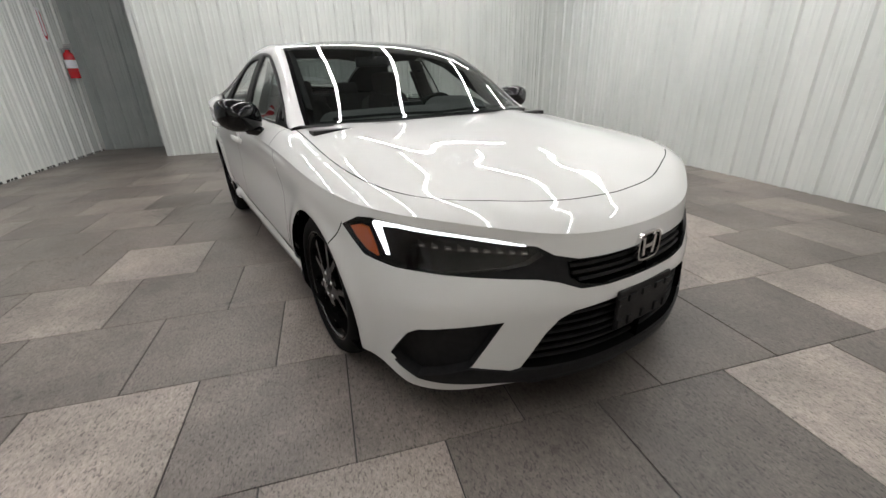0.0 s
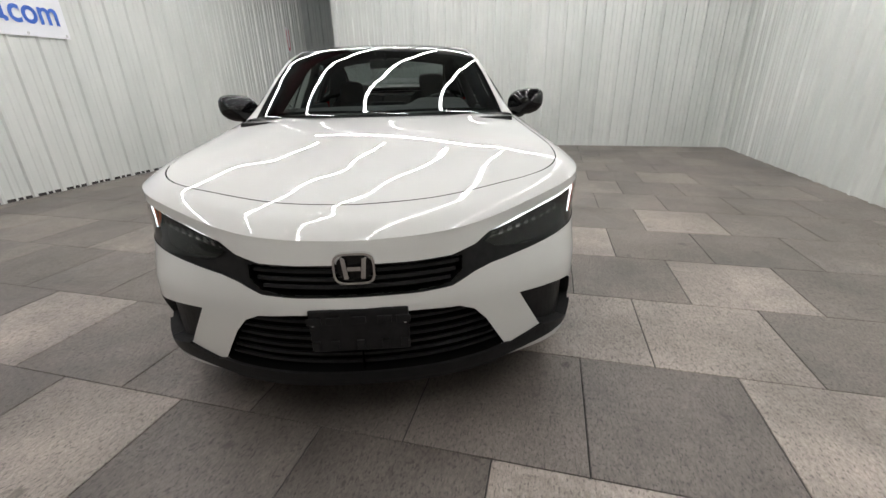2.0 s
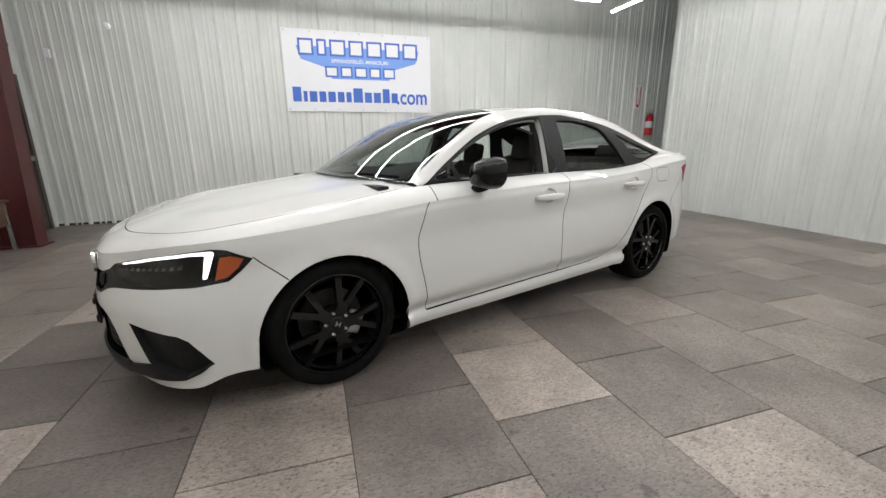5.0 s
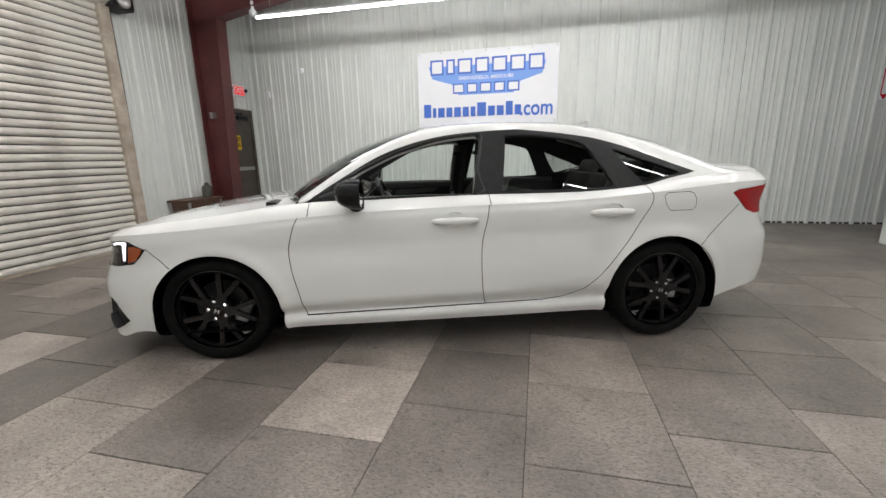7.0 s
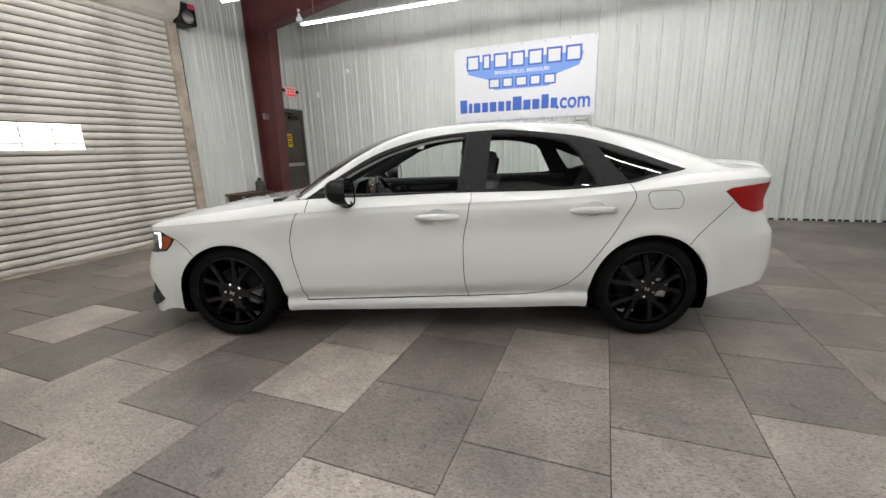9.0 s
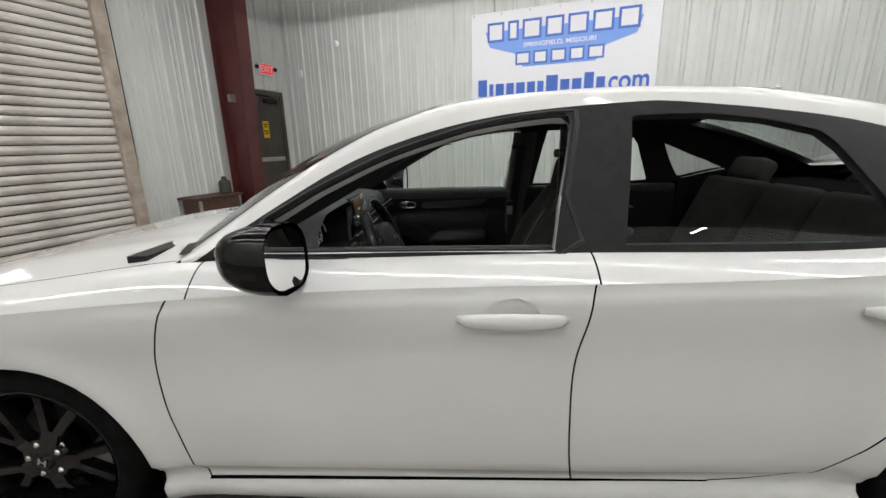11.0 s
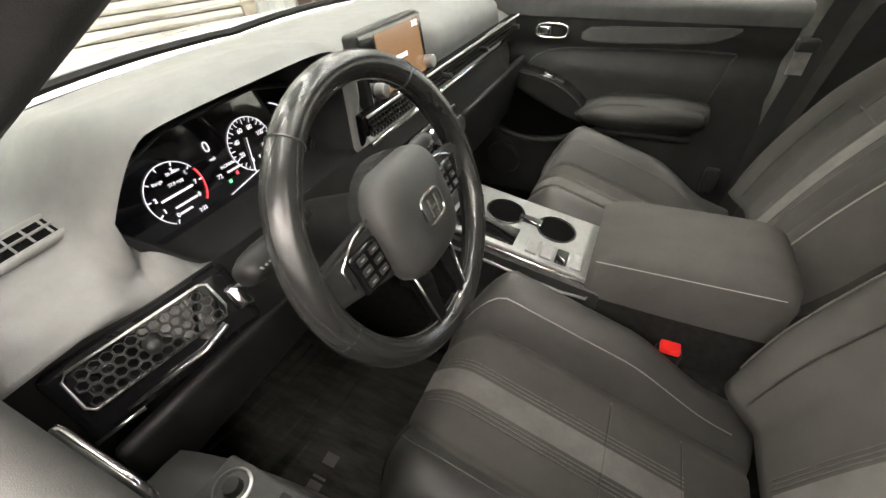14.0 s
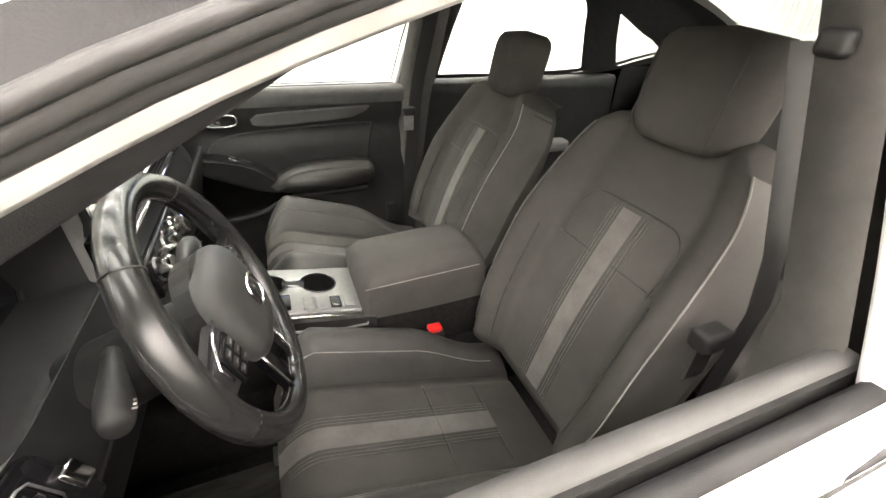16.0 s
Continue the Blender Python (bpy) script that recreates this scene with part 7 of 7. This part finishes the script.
# hub pad
rows = []
for i in range(11):
    t = i / 10
    k = (1 - t ** 3.2) ** 0.5 if t < 1 else 0.0
    k = max(k, 0.0)
    rows.append([((0.072 * k if True else 0) * math.copysign(abs(math.cos(a)) ** 0.62, math.cos(a)), (0.066 * k) * math.copysign(abs(math.sin(a)) ** 0.62, math.sin(a)) * (1.0 if math.sin(a) > 0 else 1.12), 0.004 + 0.036 * t) for a in [2 * math.pi * j / 32 for j in range(33)]])
smooth_grid("hub_pad", rows, PAD, sw, "matt black airbag pad")
bm = bmesh.new()
lathe(bm, [(0.0, -0.02), (0.07, -0.02), (0.072, 0.006), (0.066, 0.008)], "z", 32, closed=False)
part("hub_back", bm, HARD, sw)
bm = bmesh.new()
ring2 = [(0.021 * math.copysign(abs(math.cos(a)) ** 0.5, math.cos(a)), 0.017 * math.copysign(abs(math.sin(a)) ** 0.55, math.sin(a)), 0.0415) for a in [2 * math.pi * k / 28 for k in range(28)]]
tube(bm, ring2, 0.0018, 6, closed=True)
for x in (-0.0075, 0.0075):
    box(bm, x - 0.0016, x + 0.0016, -0.011, 0.011, 0.0402, 0.0430)
box(bm, -0.007, 0.007, -0.002, 0.002, 0.0402, 0.0430)
part("emblem", bm, CHROME, sw, "chrome maker's badge")
for s in (-1, 1):
    bm = bmesh.new()
    prism(bm, [(s * 0.060, 0.026), (s * 0.152, 0.020), (s * 0.154, -0.020), (s * 0.062, -0.046)], -0.010, 0.008)
    bmesh.ops.bevel(bm, geom=bm.edges[:], offset=0.004, segments=2, affect="EDGES")
    sp = part("spoke", bm, HARD, sw)
    rounded("button_pad", min(s * 0.072, s * 0.118), max(s * 0.072, s * 0.118), -0.032, 0.014, 0.007, 0.013, 0.004, GLOSS, sp)
    for yy in (0.004, -0.009, -0.022):
        for xx in (0.084, 0.104):
            rounded("button", s * xx - 0.007, s * xx + 0.007, yy - 0.004, yy + 0.004, 0.012, 0.0145, 0.0012, HARD, sp)
            part("print_bar", solid(s * xx - 0.003, s * xx + 0.003, yy - 0.0007, yy + 0.0007, 0.0145, 0.0148), STITCH, sp)
    line("silver_edge", [(s * 0.066, 0.030, 0.009), (s * 0.100, 0.024, 0.009), (s * 0.128, 0.010, 0.009), (s * 0.126, -0.014, 0.009)], 0.0022, CHROME, sp)
    bm = bmesh.new()
    prism(bm, [(s * 0.010, -0.060), (s * 0.046, -0.052), (s * 0.040, -0.150), (s * 0.022, -0.154)], -0.006, 0.006)
    lo = part("lower_spoke", bm, GLOSS, sw)
    line("silver_edge", [(s * 0.046, -0.056, 0.007), (s * 0.040, -0.148, 0.007), (s * 0.012, -0.150, 0.007)], 0.0020, CHROME, lo)
# column
cm = sw.matrix_basis
rows = []
for i in range(8):
    t = i / 7
    z = -0.03 - 0.24 * t
    rows.append([(cm @ Vector(((0.048 + 0.008 * t) * math.cos(a), (0.045 + 0.008 * t) * math.sin(a) - 0.016, z))) for a in [2 * math.pi * j / 24 for j in range(25)]])
colm = smooth_grid("column_shroud", rows, HARD, car, "black steering column shroud", closed_caps=False)
for s, tip, lab in ((-1, (-0.174, 0.044, -0.057), "black indicator stalk with white symbols"), (1, (0.165, 0.028, -0.046), "black wiper stalk with white symbols")):
    p0, p1 = Vector((s * 0.05, 0.040 if s < 0 else 0.006, -0.100 if s < 0 else -0.055)), Vector(tip)
    stalk = line("stalk", [cm @ (p0 + (p1 - p0) * (k / 8)) for k in range(9)], [0.009, 0.010, 0.011, 0.0125, 0.014, 0.0155, 0.0165, 0.0165, 0.012], HARD, car, 12, lab)
    for k in range(3):
        q = cm @ (p0 + (p1 - p0) * (0.80 + 0.05 * k) + Vector((0, 0, 0.0165)))
        rounded("print_bar", -0.0025, 0.0025, -0.0012, 0.0012, -0.0003, 0.0003, 0, STITCH, stalk, "", Matrix.Translation(q))
# pedals
for y, w, nm in ((-0.30, 0.05, "brake_pedal"), (-0.20, 0.03, "accelerator_pedal")):
    rounded(nm, -0.012, 0.0, y - w, y + w, -0.04, 0.04, 0.005, RUBBER, car, "", Matrix.Translation((-0.86, 0, 0.42)) @ Matrix.Rotation(radians(-30), 4, "Y"))
rounded("lower_dash_lid", -0.02, 0.0, -0.68, -0.16, -0.07, 0.05, 0.01, HARD, car, "", Matrix.Translation((-0.515, 0, 0.72)) @ Matrix.Rotation(radians(12), 4, "Y"))
rounded("glove_box", -0.02, 0.0, 0.16, 0.66, -0.12, 0.08, 0.012, HARD, car, "black glove box lid", Matrix.Translation((-0.512, 0, 0.72)) @ Matrix.Rotation(radians(14), 4, "Y"))
# interior mirror
im = rounded("rear_view_mirror", -0.015, 0.02, -0.115, 0.115, -0.032, 0.032, 0.014, HARD, car, "black rear-view mirror", Matrix.Translation((-0.15, 0.0, 1.262)) @ Matrix.Rotation(radians(12), 4, "Y") @ Matrix.Rotation(radians(-8), 4, "Z"))
bm = bmesh.new()
box(bm, 0.0205, 0.0215, -0.103, 0.103, -0.024, 0.024, 0, Matrix.Translation((-0.15, 0.0, 1.262)) @ Matrix.Rotation(radians(12), 4, "Y") @ Matrix.Rotation(radians(-8), 4, "Z"))
part("mirror_glass", bm, MIRROR, im)
line("stem", [(-0.155, 0, 1.285), (-0.20, 0, 1.315)], 0.012, HARD, im, 8)


# door cards and window frames
def door_card(sd):
    """Inner panel of a front door."""
    dc = new("door_card")
    dc.parent = skins["front_door", sd]
    tagged(dc, "black plastic and cloth inner door panel")

    def ysurf(x, z):
        y = 0.700 - 0.035 * max(0.0, (0.93 - z) / 0.5) + 0.02 * max(0.0, (0.45 - z) / 0.2)
        y += 0.016 * math.exp(-((z - 0.815) / 0.035) ** 2)             # hollow under the sill
        return y
    rows = []
    for i in range(33):
        x = -0.80 + 1.0 * i / 32
        rows.append([(x, sd * ysurf(x, z), z) for z in [0.30 + 0.62 * j / 40 for j in range(41)]] + [(x, sd * 0.705, 0.938), (x, sd * 0.715, 0.950), (x, sd * 0.735, 0.953)])
    smooth_grid("panel", rows, HARD, dc)
    # sill cap, broad and soft
    rows = []
    for i in range(31):
        x = -0.66 + 0.86 * i / 30
        yb = BELT_Y(x)
        e_ = 0.012 if sd < 0 else 0.0
        rows.append([(x, sd * (0.688 + e_), 0.900), (x, sd * (0.684 + e_), 0.930), (x, sd * (0.692 + e_), 0.949), (x, sd * (0.708 + e_ * 0.5), 0.957), (x, sd * 0.726, 0.957), (x, sd * 0.731, 0.950), (x, sd * 0.732, 0.92)])
    smooth_grid("sill_cap", rows, GREY_TRIM, dc, "dark grey soft sill top")
    # outer weather strip of the slot and the painted door edge beside it
    bel_, edge_ = [], []
    for i in range(31):
        x = -0.66 + 0.86 * i / 30
        yb, zb = BELT_Y(x), BELT_Z(x)
        bel_.append([(x, sd * 0.742, 0.92), (x, sd * 0.743, 0.951), (x, sd * 0.748, 0.956), (x, sd * 0.762, 0.957), (x, sd * 0.765, 0.950)])
        edge_.append([(x, sd * 0.7645, 0.953), (x, sd * 0.775, 0.9565), (x, sd * (yb - 0.004), max(zb, 0.953)), (x, sd * (yb + 0.004), zb - 0.004)])
    smooth_grid("weather_strip", bel_, TRIM, dc, "black rubber window weather strip")
    smooth_grid("door_edge", edge_, PAINT, dc)
    # armrest with switches
    UPRIGHT = Matrix(((1, 0, 0, 0), (0, 0, 1, 0), (0, 1, 0, 0), (0, 0, 0, 1)))

    def slab(name, outline, y0, y1, r, mat_, label=""):
        """A padded piece with its outline in the plane of the door."""
        b_ = bmesh.new()
        prism(b_, smooth_line(outline + outline[:1], 2)[:-1], min(sd * y0, sd * y1), max(sd * y0, sd * y1), UPRIGHT)
        bmesh.ops.recalc_face_normals(b_, faces=b_.faces[:])
        bmesh.ops.bevel(b_, geom=[e for e in b_.edges if abs((e.verts[0].co - e.verts[1].co).y) < 1e-6], offset=r, segments=3, affect="EDGES", clamp_overlap=True)
        return part(name, b_, mat_, dc, label, smooth=r > 0.01)

    if sd < 0:
        rows = []
        for i in range(21):
            t = i / 20
            x = -0.50 + 0.64 * t
            w = 0.050 + 0.030 * math.sin(math.pi * min(1, t * 1.1)) ** 0.7
            zt = 0.725 - 0.050 * t
            y0 = ysurf(x, zt)
            rows.append([(x, sd * (y0 + 0.01), zt - 0.10), (x, sd * (y0 - w + 0.012), zt - 0.07), (x, sd * (y0 - w), zt - 0.025), (x, sd * (y0 - w + 0.008), zt - 0.004), (x, sd * (y0 - w * 0.5), zt), (x, sd * (y0 + 0.01), zt + 0.002)])
        smooth_grid("armrest", rows, PAD, dc, "dark padded door armrest")
        rounded("elbow_pad", -0.19, 0.13, -0.69, -0.60, 0.672, 0.722, 0.02, PAD, dc)
        sp = rounded("switch_panel", -0.44, -0.21, -0.685, -0.625, 0.712, 0.733, 0.006, GREY_TRIM, dc)
        for k in range(4):
            rounded("window_switch", -0.36 + 0.045 * (k // 2), -0.33 + 0.045 * (k // 2), -(0.668 - 0.026 * (k % 2)) - 0.009, -(0.668 - 0.026 * (k % 2)) + 0.009, 0.732, 0.742, 0.003, HARD, sp)
        bm = bmesh.new()
        lathe(bm, [(0.019, 0.732), (0.019, 0.736), (0.0165, 0.737), (0.016, 0.733)], "z", 24, (-0.41, -0.65, 0.0), closed=False)
        part("dial_ring", bm, STEEL, sp)
        bm = bmesh.new()
        lathe(bm, [(0.0, 0.742), (0.008, 0.741), (0.010, 0.733)], "z", 16, (-0.41, -0.65, 0.0), closed=False)
        part("mirror_dial", bm, HARD, sp)
    else:
        slab("elbow_pad", [(-0.315, 0.648), (-0.26, 0.688), (-0.19, 0.706), (-0.08, 0.709), (0.035, 0.703), (0.055, 0.668), (0.03, 0.630), (-0.12, 0.612), (-0.27, 0.618)], 0.605, 0.70, 0.016, LEATHERETTE, "dark padded elbow rest")
        sp = slab("switch_panel", [(-0.545, 0.762), (-0.50, 0.762), (-0.39, 0.738), (-0.31, 0.690), (-0.265, 0.632), (-0.30, 0.618), (-0.42, 0.660), (-0.535, 0.720)], 0.622, 0.70, 0.008, HARD, "black wedge-shaped switch panel")
        for k in range(2):
            rounded("window_switch", -0.015, 0.015, -0.008, 0.008, -0.004, 0.005, 0.003, GREY_TRIM if k else CHROME, sp, "", Matrix.Translation((-0.415 + 0.036 * k, 0.648, 0.746 - 0.012 * k)) @ Matrix.Rotation(radians(20), 4, "Y"))
        # no real opening: a near-black slab paints the pocket's inner shade
        slab("map_pocket", [(-0.61, 0.70), (-0.535, 0.712), (-0.42, 0.652), (-0.30, 0.606), (-0.245, 0.592), (-0.36, 0.545), (-0.48, 0.530), (-0.58, 0.556)], 0.668, 0.69, 0.004, DARK, "flat dark slab standing for the shade in the map pocket")
    # pull handle
    hd = new("inner_handle")
    hd.parent = dc
    tagged(hd, "chrome-edged inner door handle")
    hx, hz = -0.43, 0.862
    line("ring", [(hx + 0.048 * math.copysign(abs(math.cos(a)) ** 0.6, math.cos(a)), sd * (ysurf(hx, hz) - 0.006), hz + 0.019 * math.copysign(abs(math.sin(a)) ** 0.6, math.sin(a))) for a in [2 * math.pi * k / 28 for k in range(28)]], 0.0045, CHROME, hd, 8, closed=True)
    part("cup", solid(hx - 0.044, hx + 0.044, min(sd * 0.703, sd * 0.713), max(sd * 0.703, sd * 0.713), hz - 0.016, hz + 0.016), DARK, hd)
    rounded("lever", hx - 0.040, hx - 0.002, min(sd * 0.692, sd * 0.702), max(sd * 0.692, sd * 0.702), hz - 0.013, hz + 0.013, 0.004, CHROME, hd)
    # trim strip and insert seam
    yv_ = lambda z: sd * (ysurf(0, z) - 0.003)
    if sd < 0:
        rounded("trim_strip", -0.36, 0.12, yv_(0.87) - 0.01, yv_(0.87), 0.848, 0.878, 0.004, GREY_TRIM, dc, "dark grey trim strip")
        seam_ = [(-0.46, 0.75), (-0.42, 0.815), (-0.30, 0.828), (0.07, 0.828), (0.11, 0.81), (0.10, 0.70)]
        edge_ = [(-0.62, 0.64), (-0.56, 0.56), (-0.44, 0.52), (-0.1, 0.545), (0.08, 0.57)]
    else:
        slab("trim_strip", [(-0.340, 0.846), (-0.30, 0.836), (-0.15, 0.842), (0.0, 0.852), (0.065, 0.886), (0.03, 0.890), (-0.15, 0.884), (-0.32, 0.876)], ysurf(0, 0.865) - 0.010, ysurf(0, 0.865) + 0.01, 0.004, GREY_TRIM, "dark grey trim strip with a slanted end")
        seam_ = [(-0.505, 0.745), (-0.435, 0.803), (-0.209, 0.822), (0.050, 0.827), (0.064, 0.805), (0.040, 0.70)]
        edge_ = [(-0.63, 0.66), (-0.59, 0.57), (-0.49, 0.528), (-0.36, 0.540), (-0.24, 0.585), (0.03, 0.595)]
    line("insert_seam", [(x, sd * (ysurf(x, z) - 0.001), z) for x, z in smooth_line(seam_, 4)], 0.003, SEAL, dc)
    line("pocket_edge", [(x, sd * (ysurf(x, z) - 0.024), z) for x, z in smooth_line(edge_, 4)], 0.011, HARD, dc)
    bm = bmesh.new()
    lathe(bm, [(0.05, 0.655), (0.062, 0.66), (0.065, 0.668)], "y", 24, (-0.55, 0, 0.43), closed=False)
    if sd < 0:
        for v in bm.verts:
            v.co.y *= -1
    part("speaker_ring", bm, HARD, dc)
    return dc


for sd in (-1, 1):
    door_card(sd)
    # window frame: seals round the opening, then the inner lining of the pillar
    wf = [(x, q) for x, q in WIN_F]
    loop = smooth_line(wf[1:] + wf[:2], 3)
    mids = Vector((sum(p[0] for p in wf) / len(wf), sum(p[1] for p in wf) / len(wf)))

    def framed(grow, depth):
        out = []
        for x, q in loop:
            p = Vector((x, q))
            p = mids + (p - mids) * grow
            q2 = min(max(p.y, -0.02), 1.05)
            e = 0.004
            a = house(p.x, q2)
            n = (house(p.x + e, q2) - house(p.x - e, q2)).cross(house(p.x, q2 + e) - house(p.x, q2 - e)).normalized()
            if n.y < 0:
                n = -n
            b = a - n * depth
            out.append((b.x, sd * b.y, b.z))
        return out
    par = skins["front_door", sd]
    line("glass_seal", framed(1.005, 0.004), 0.0055, SEAL, par, 8, closed=True)
    line("glass_seal", framed(1.012, 0.018), 0.005, SEAL, par, 8, closed=True)
    line("outer_seal", framed(1.022, -0.003), 0.0035, SEAL, par, 8, closed=True)
    line("outer_seal", framed(1.040, -0.003), 0.0030, SEAL, par, 8, closed=True)
    # door frame inside the seal, as a broad band
    loop = smooth_line(wf[1:], 4)
    rows = [framed(1.0, 0.010), framed(0.998, 0.016), framed(0.994, 0.046), framed(1.0, 0.052), framed(1.03, 0.052)]
    bm = bmesh.new()
    grid_mesh(bm, [[r[k] for r in rows] for k in range(len(rows[0]))])
    part("door_frame", bm, PAINT, par, "painted inner window frame", smooth=True)
    # A pillar lining
    rows = []
    for i in range(19):
        x = -0.74 + 0.90 * i / 18
        p = house(x, 0.985)
        ye = p.y - 0.066
        ze = min(p.z - 0.015, 1.065 + 0.545 * (x + 0.475) if x < -0.20 else 1.215 + 0.30 * (x + 0.20))
        a = Vector((x, p.y - 0.012, ze + 0.030))
        b = Vector((x, ye + 0.012, ze + 0.004))
        c = Vector((x, ye, ze))
        d = Vector((x, ye - 0.022, ze + 0.010))
        e = Vector((x - 0.01, ye - 0.026, max(p.z - 0.016, ze + 0.02)))
        rows.append([(v.x, sd * v.y, v.z) for v in (a, b, c, d, e, p + Vector((0, -0.060, 0.0)))])
    smooth_grid("pillar_cover", rows, PILLAR_TRIM, car, "dark grey windscreen pillar cover")
    # B pillar lining with the belt
    bp = new("centre_pillar")
    bp.parent = car
    tagged(bp, "dark centre pillar lining with seat belt")
    rows = []
    for i in range(13):
        t = i / 12
        z = 0.34 + 0.94 * t
        yy = 0.715 if z < 0.95 else 0.715 - (z - 0.95) * 0.37
        xx = 0.155 + 0.10 * max(0.0, (z - 0.62)) * 0.9
        w = 0.115 - 0.02 * t
        k_ = 0.028 if sd < 0 else 0.0
        rows.append([(xx, sd * (yy + 0.01), z), (xx + 0.012, sd * (yy - 0.030 - k_), z), (xx + w * 0.5, sd * (yy - 0.040 - k_), z), (xx + w - 0.01, sd * (yy - 0.030 - k_), z), (xx + w + 0.04, sd * (yy + 0.012), z)])
    smooth_grid("lining", rows, PILLAR_GREY, bp)
    bel = []
    for k in range(13):
        t = k / 12
        z = 0.36 + 0.84 * t
        yy = 0.715 if z < 0.95 else 0.715 - (z - 0.95) * 0.37
        bel.append([(0.185 + 0.10 * max(0.0, z - 0.62) * 0.9 - 0.004, sd * (yy - 0.050 - (0.040 if sd < 0 else 0.0)), z), (0.185 + 0.10 * max(0.0, z - 0.62) * 0.9 + 0.044, sd * (yy - 0.052 - (0.040 if sd < 0 else 0.0)), z)])
    smooth_grid("belt", bel, SEAL, bp, "black seat belt webbing")
    rounded("belt_guide", 0.20, 0.275, min(sd * 0.57, sd * 0.60), max(sd * 0.57, sd * 0.60), 1.19, 1.215, 0.008, HARD, bp)
    yt = 0.656 if sd > 0 else 0.605
    rounded("belt_tongue", 0.178, 0.226, min(sd * (yt - 0.016), sd * (yt + 0.016)), max(sd * (yt - 0.016), sd * (yt + 0.016)), 0.855, 0.885, 0.008, HARD, bp, "black belt tongue with steel tip")
    part("tongue_plate", solid(0.185, 0.22, min(sd * (yt - 0.002), sd * (yt + 0.002)), max(sd * (yt - 0.002), sd * (yt + 0.002)), 0.80, 0.858), STEEL, bp)
    rounded("lower_anchor", 0.10, 0.14, min(sd * 0.63, sd * 0.66), max(sd * 0.63, sd * 0.66), 0.44, 0.52, 0.008, HARD, bp)
    # rear door card
    rd = new("rear_door_card")
    rd.parent = skins["rear_door", sd]
    rows = []
    for i in range(17):
        x = 0.27 + 0.93 * i / 16
        rows.append([(x, sd * (0.712 - 0.03 * max(0, (0.93 - z) / 0.5)), z) for z in [0.30 + 0.61 * j / 10 for j in range(11)]] + [(x, sd * 0.712, 0.948), (x, sd * 0.728, 0.962), (x, sd * (BELT_Y(x) - 0.02), 0.962)])
    smooth_grid("panel", rows, HARD, rd)
    rounded("armrest", 0.45, 0.95, min(sd * 0.63, sd * 0.70), max(sd * 0.63, sd * 0.70), 0.66, 0.71, 0.02, SOFT, rd)
    line("inner_handle", [(0.44, sd * 0.694, 0.875), (0.47, sd * 0.688, 0.885), (0.53, sd * 0.688, 0.885), (0.55, sd * 0.694, 0.875)], 0.005, CHROME, rd)
    # rear quarter lining
    rows = []
    for i in range(9):
        x = 1.20 + 0.45 * i / 8
        rows.append([(x, sd * 0.70, 0.30), (x, sd * 0.70, 0.95), (x, sd * 0.69, 1.0)])
    smooth_grid("quarter_lining", rows, HARD, car)

# ---- floor tiles ----
floor = tagged(mesh_object("floor", solid(U0 - 0.3, U1 + 1.6, N0 - 0.3, N1 + 0.3, -0.12, -0.004), GROUT), "brown-grey speckled stone-look floor tiles with dark joints", "floor", kind="structure")
place(floor, ROOM)
TS = 0.5995
bm = bmesh.new()
box(bm, -TS / 2 + 0.0016, TS / 2 - 0.0016, -TS / 2 + 0.0016, TS / 2 - 0.0016, -0.012, 0.0, 0.0016, segments=1)
tile_me = bpy.data.meshes.new("tile")
bm.to_mesh(tile_me)
bm.free()
tile_me.materials.append(TILE)
pick = random.Random(11)
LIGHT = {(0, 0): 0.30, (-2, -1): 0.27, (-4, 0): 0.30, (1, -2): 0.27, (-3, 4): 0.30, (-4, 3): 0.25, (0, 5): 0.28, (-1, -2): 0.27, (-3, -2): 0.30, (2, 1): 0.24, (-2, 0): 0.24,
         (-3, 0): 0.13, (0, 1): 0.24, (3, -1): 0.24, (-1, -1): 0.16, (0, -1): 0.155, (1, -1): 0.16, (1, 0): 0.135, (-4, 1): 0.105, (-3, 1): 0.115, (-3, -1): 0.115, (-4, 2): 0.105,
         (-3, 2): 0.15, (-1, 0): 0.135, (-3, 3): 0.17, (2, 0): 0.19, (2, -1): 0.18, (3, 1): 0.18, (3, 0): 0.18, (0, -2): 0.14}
for k in range(-9, 12):
    for j in range(-8, 11):
        u, n = -0.433 + (k + 0.5) * TS, -1.738 + (j + 0.5) * 1.004 * TS + (0.502 * TS if k % 2 else 0.0)
        if not (U0 - 0.25 < u < U1 + 1.6 and N0 - 0.28 < n < N1 + 0.28) or (u > U1 + 0.3 and n < 1.5):
            continue
        o = new("tile", tile_me)
        o.parent = floor
        o.matrix_basis = Matrix.Translation((u, n, 0)) @ Matrix.Rotation(math.pi if pick.random() < 0.5 else 0, 4, "Z")
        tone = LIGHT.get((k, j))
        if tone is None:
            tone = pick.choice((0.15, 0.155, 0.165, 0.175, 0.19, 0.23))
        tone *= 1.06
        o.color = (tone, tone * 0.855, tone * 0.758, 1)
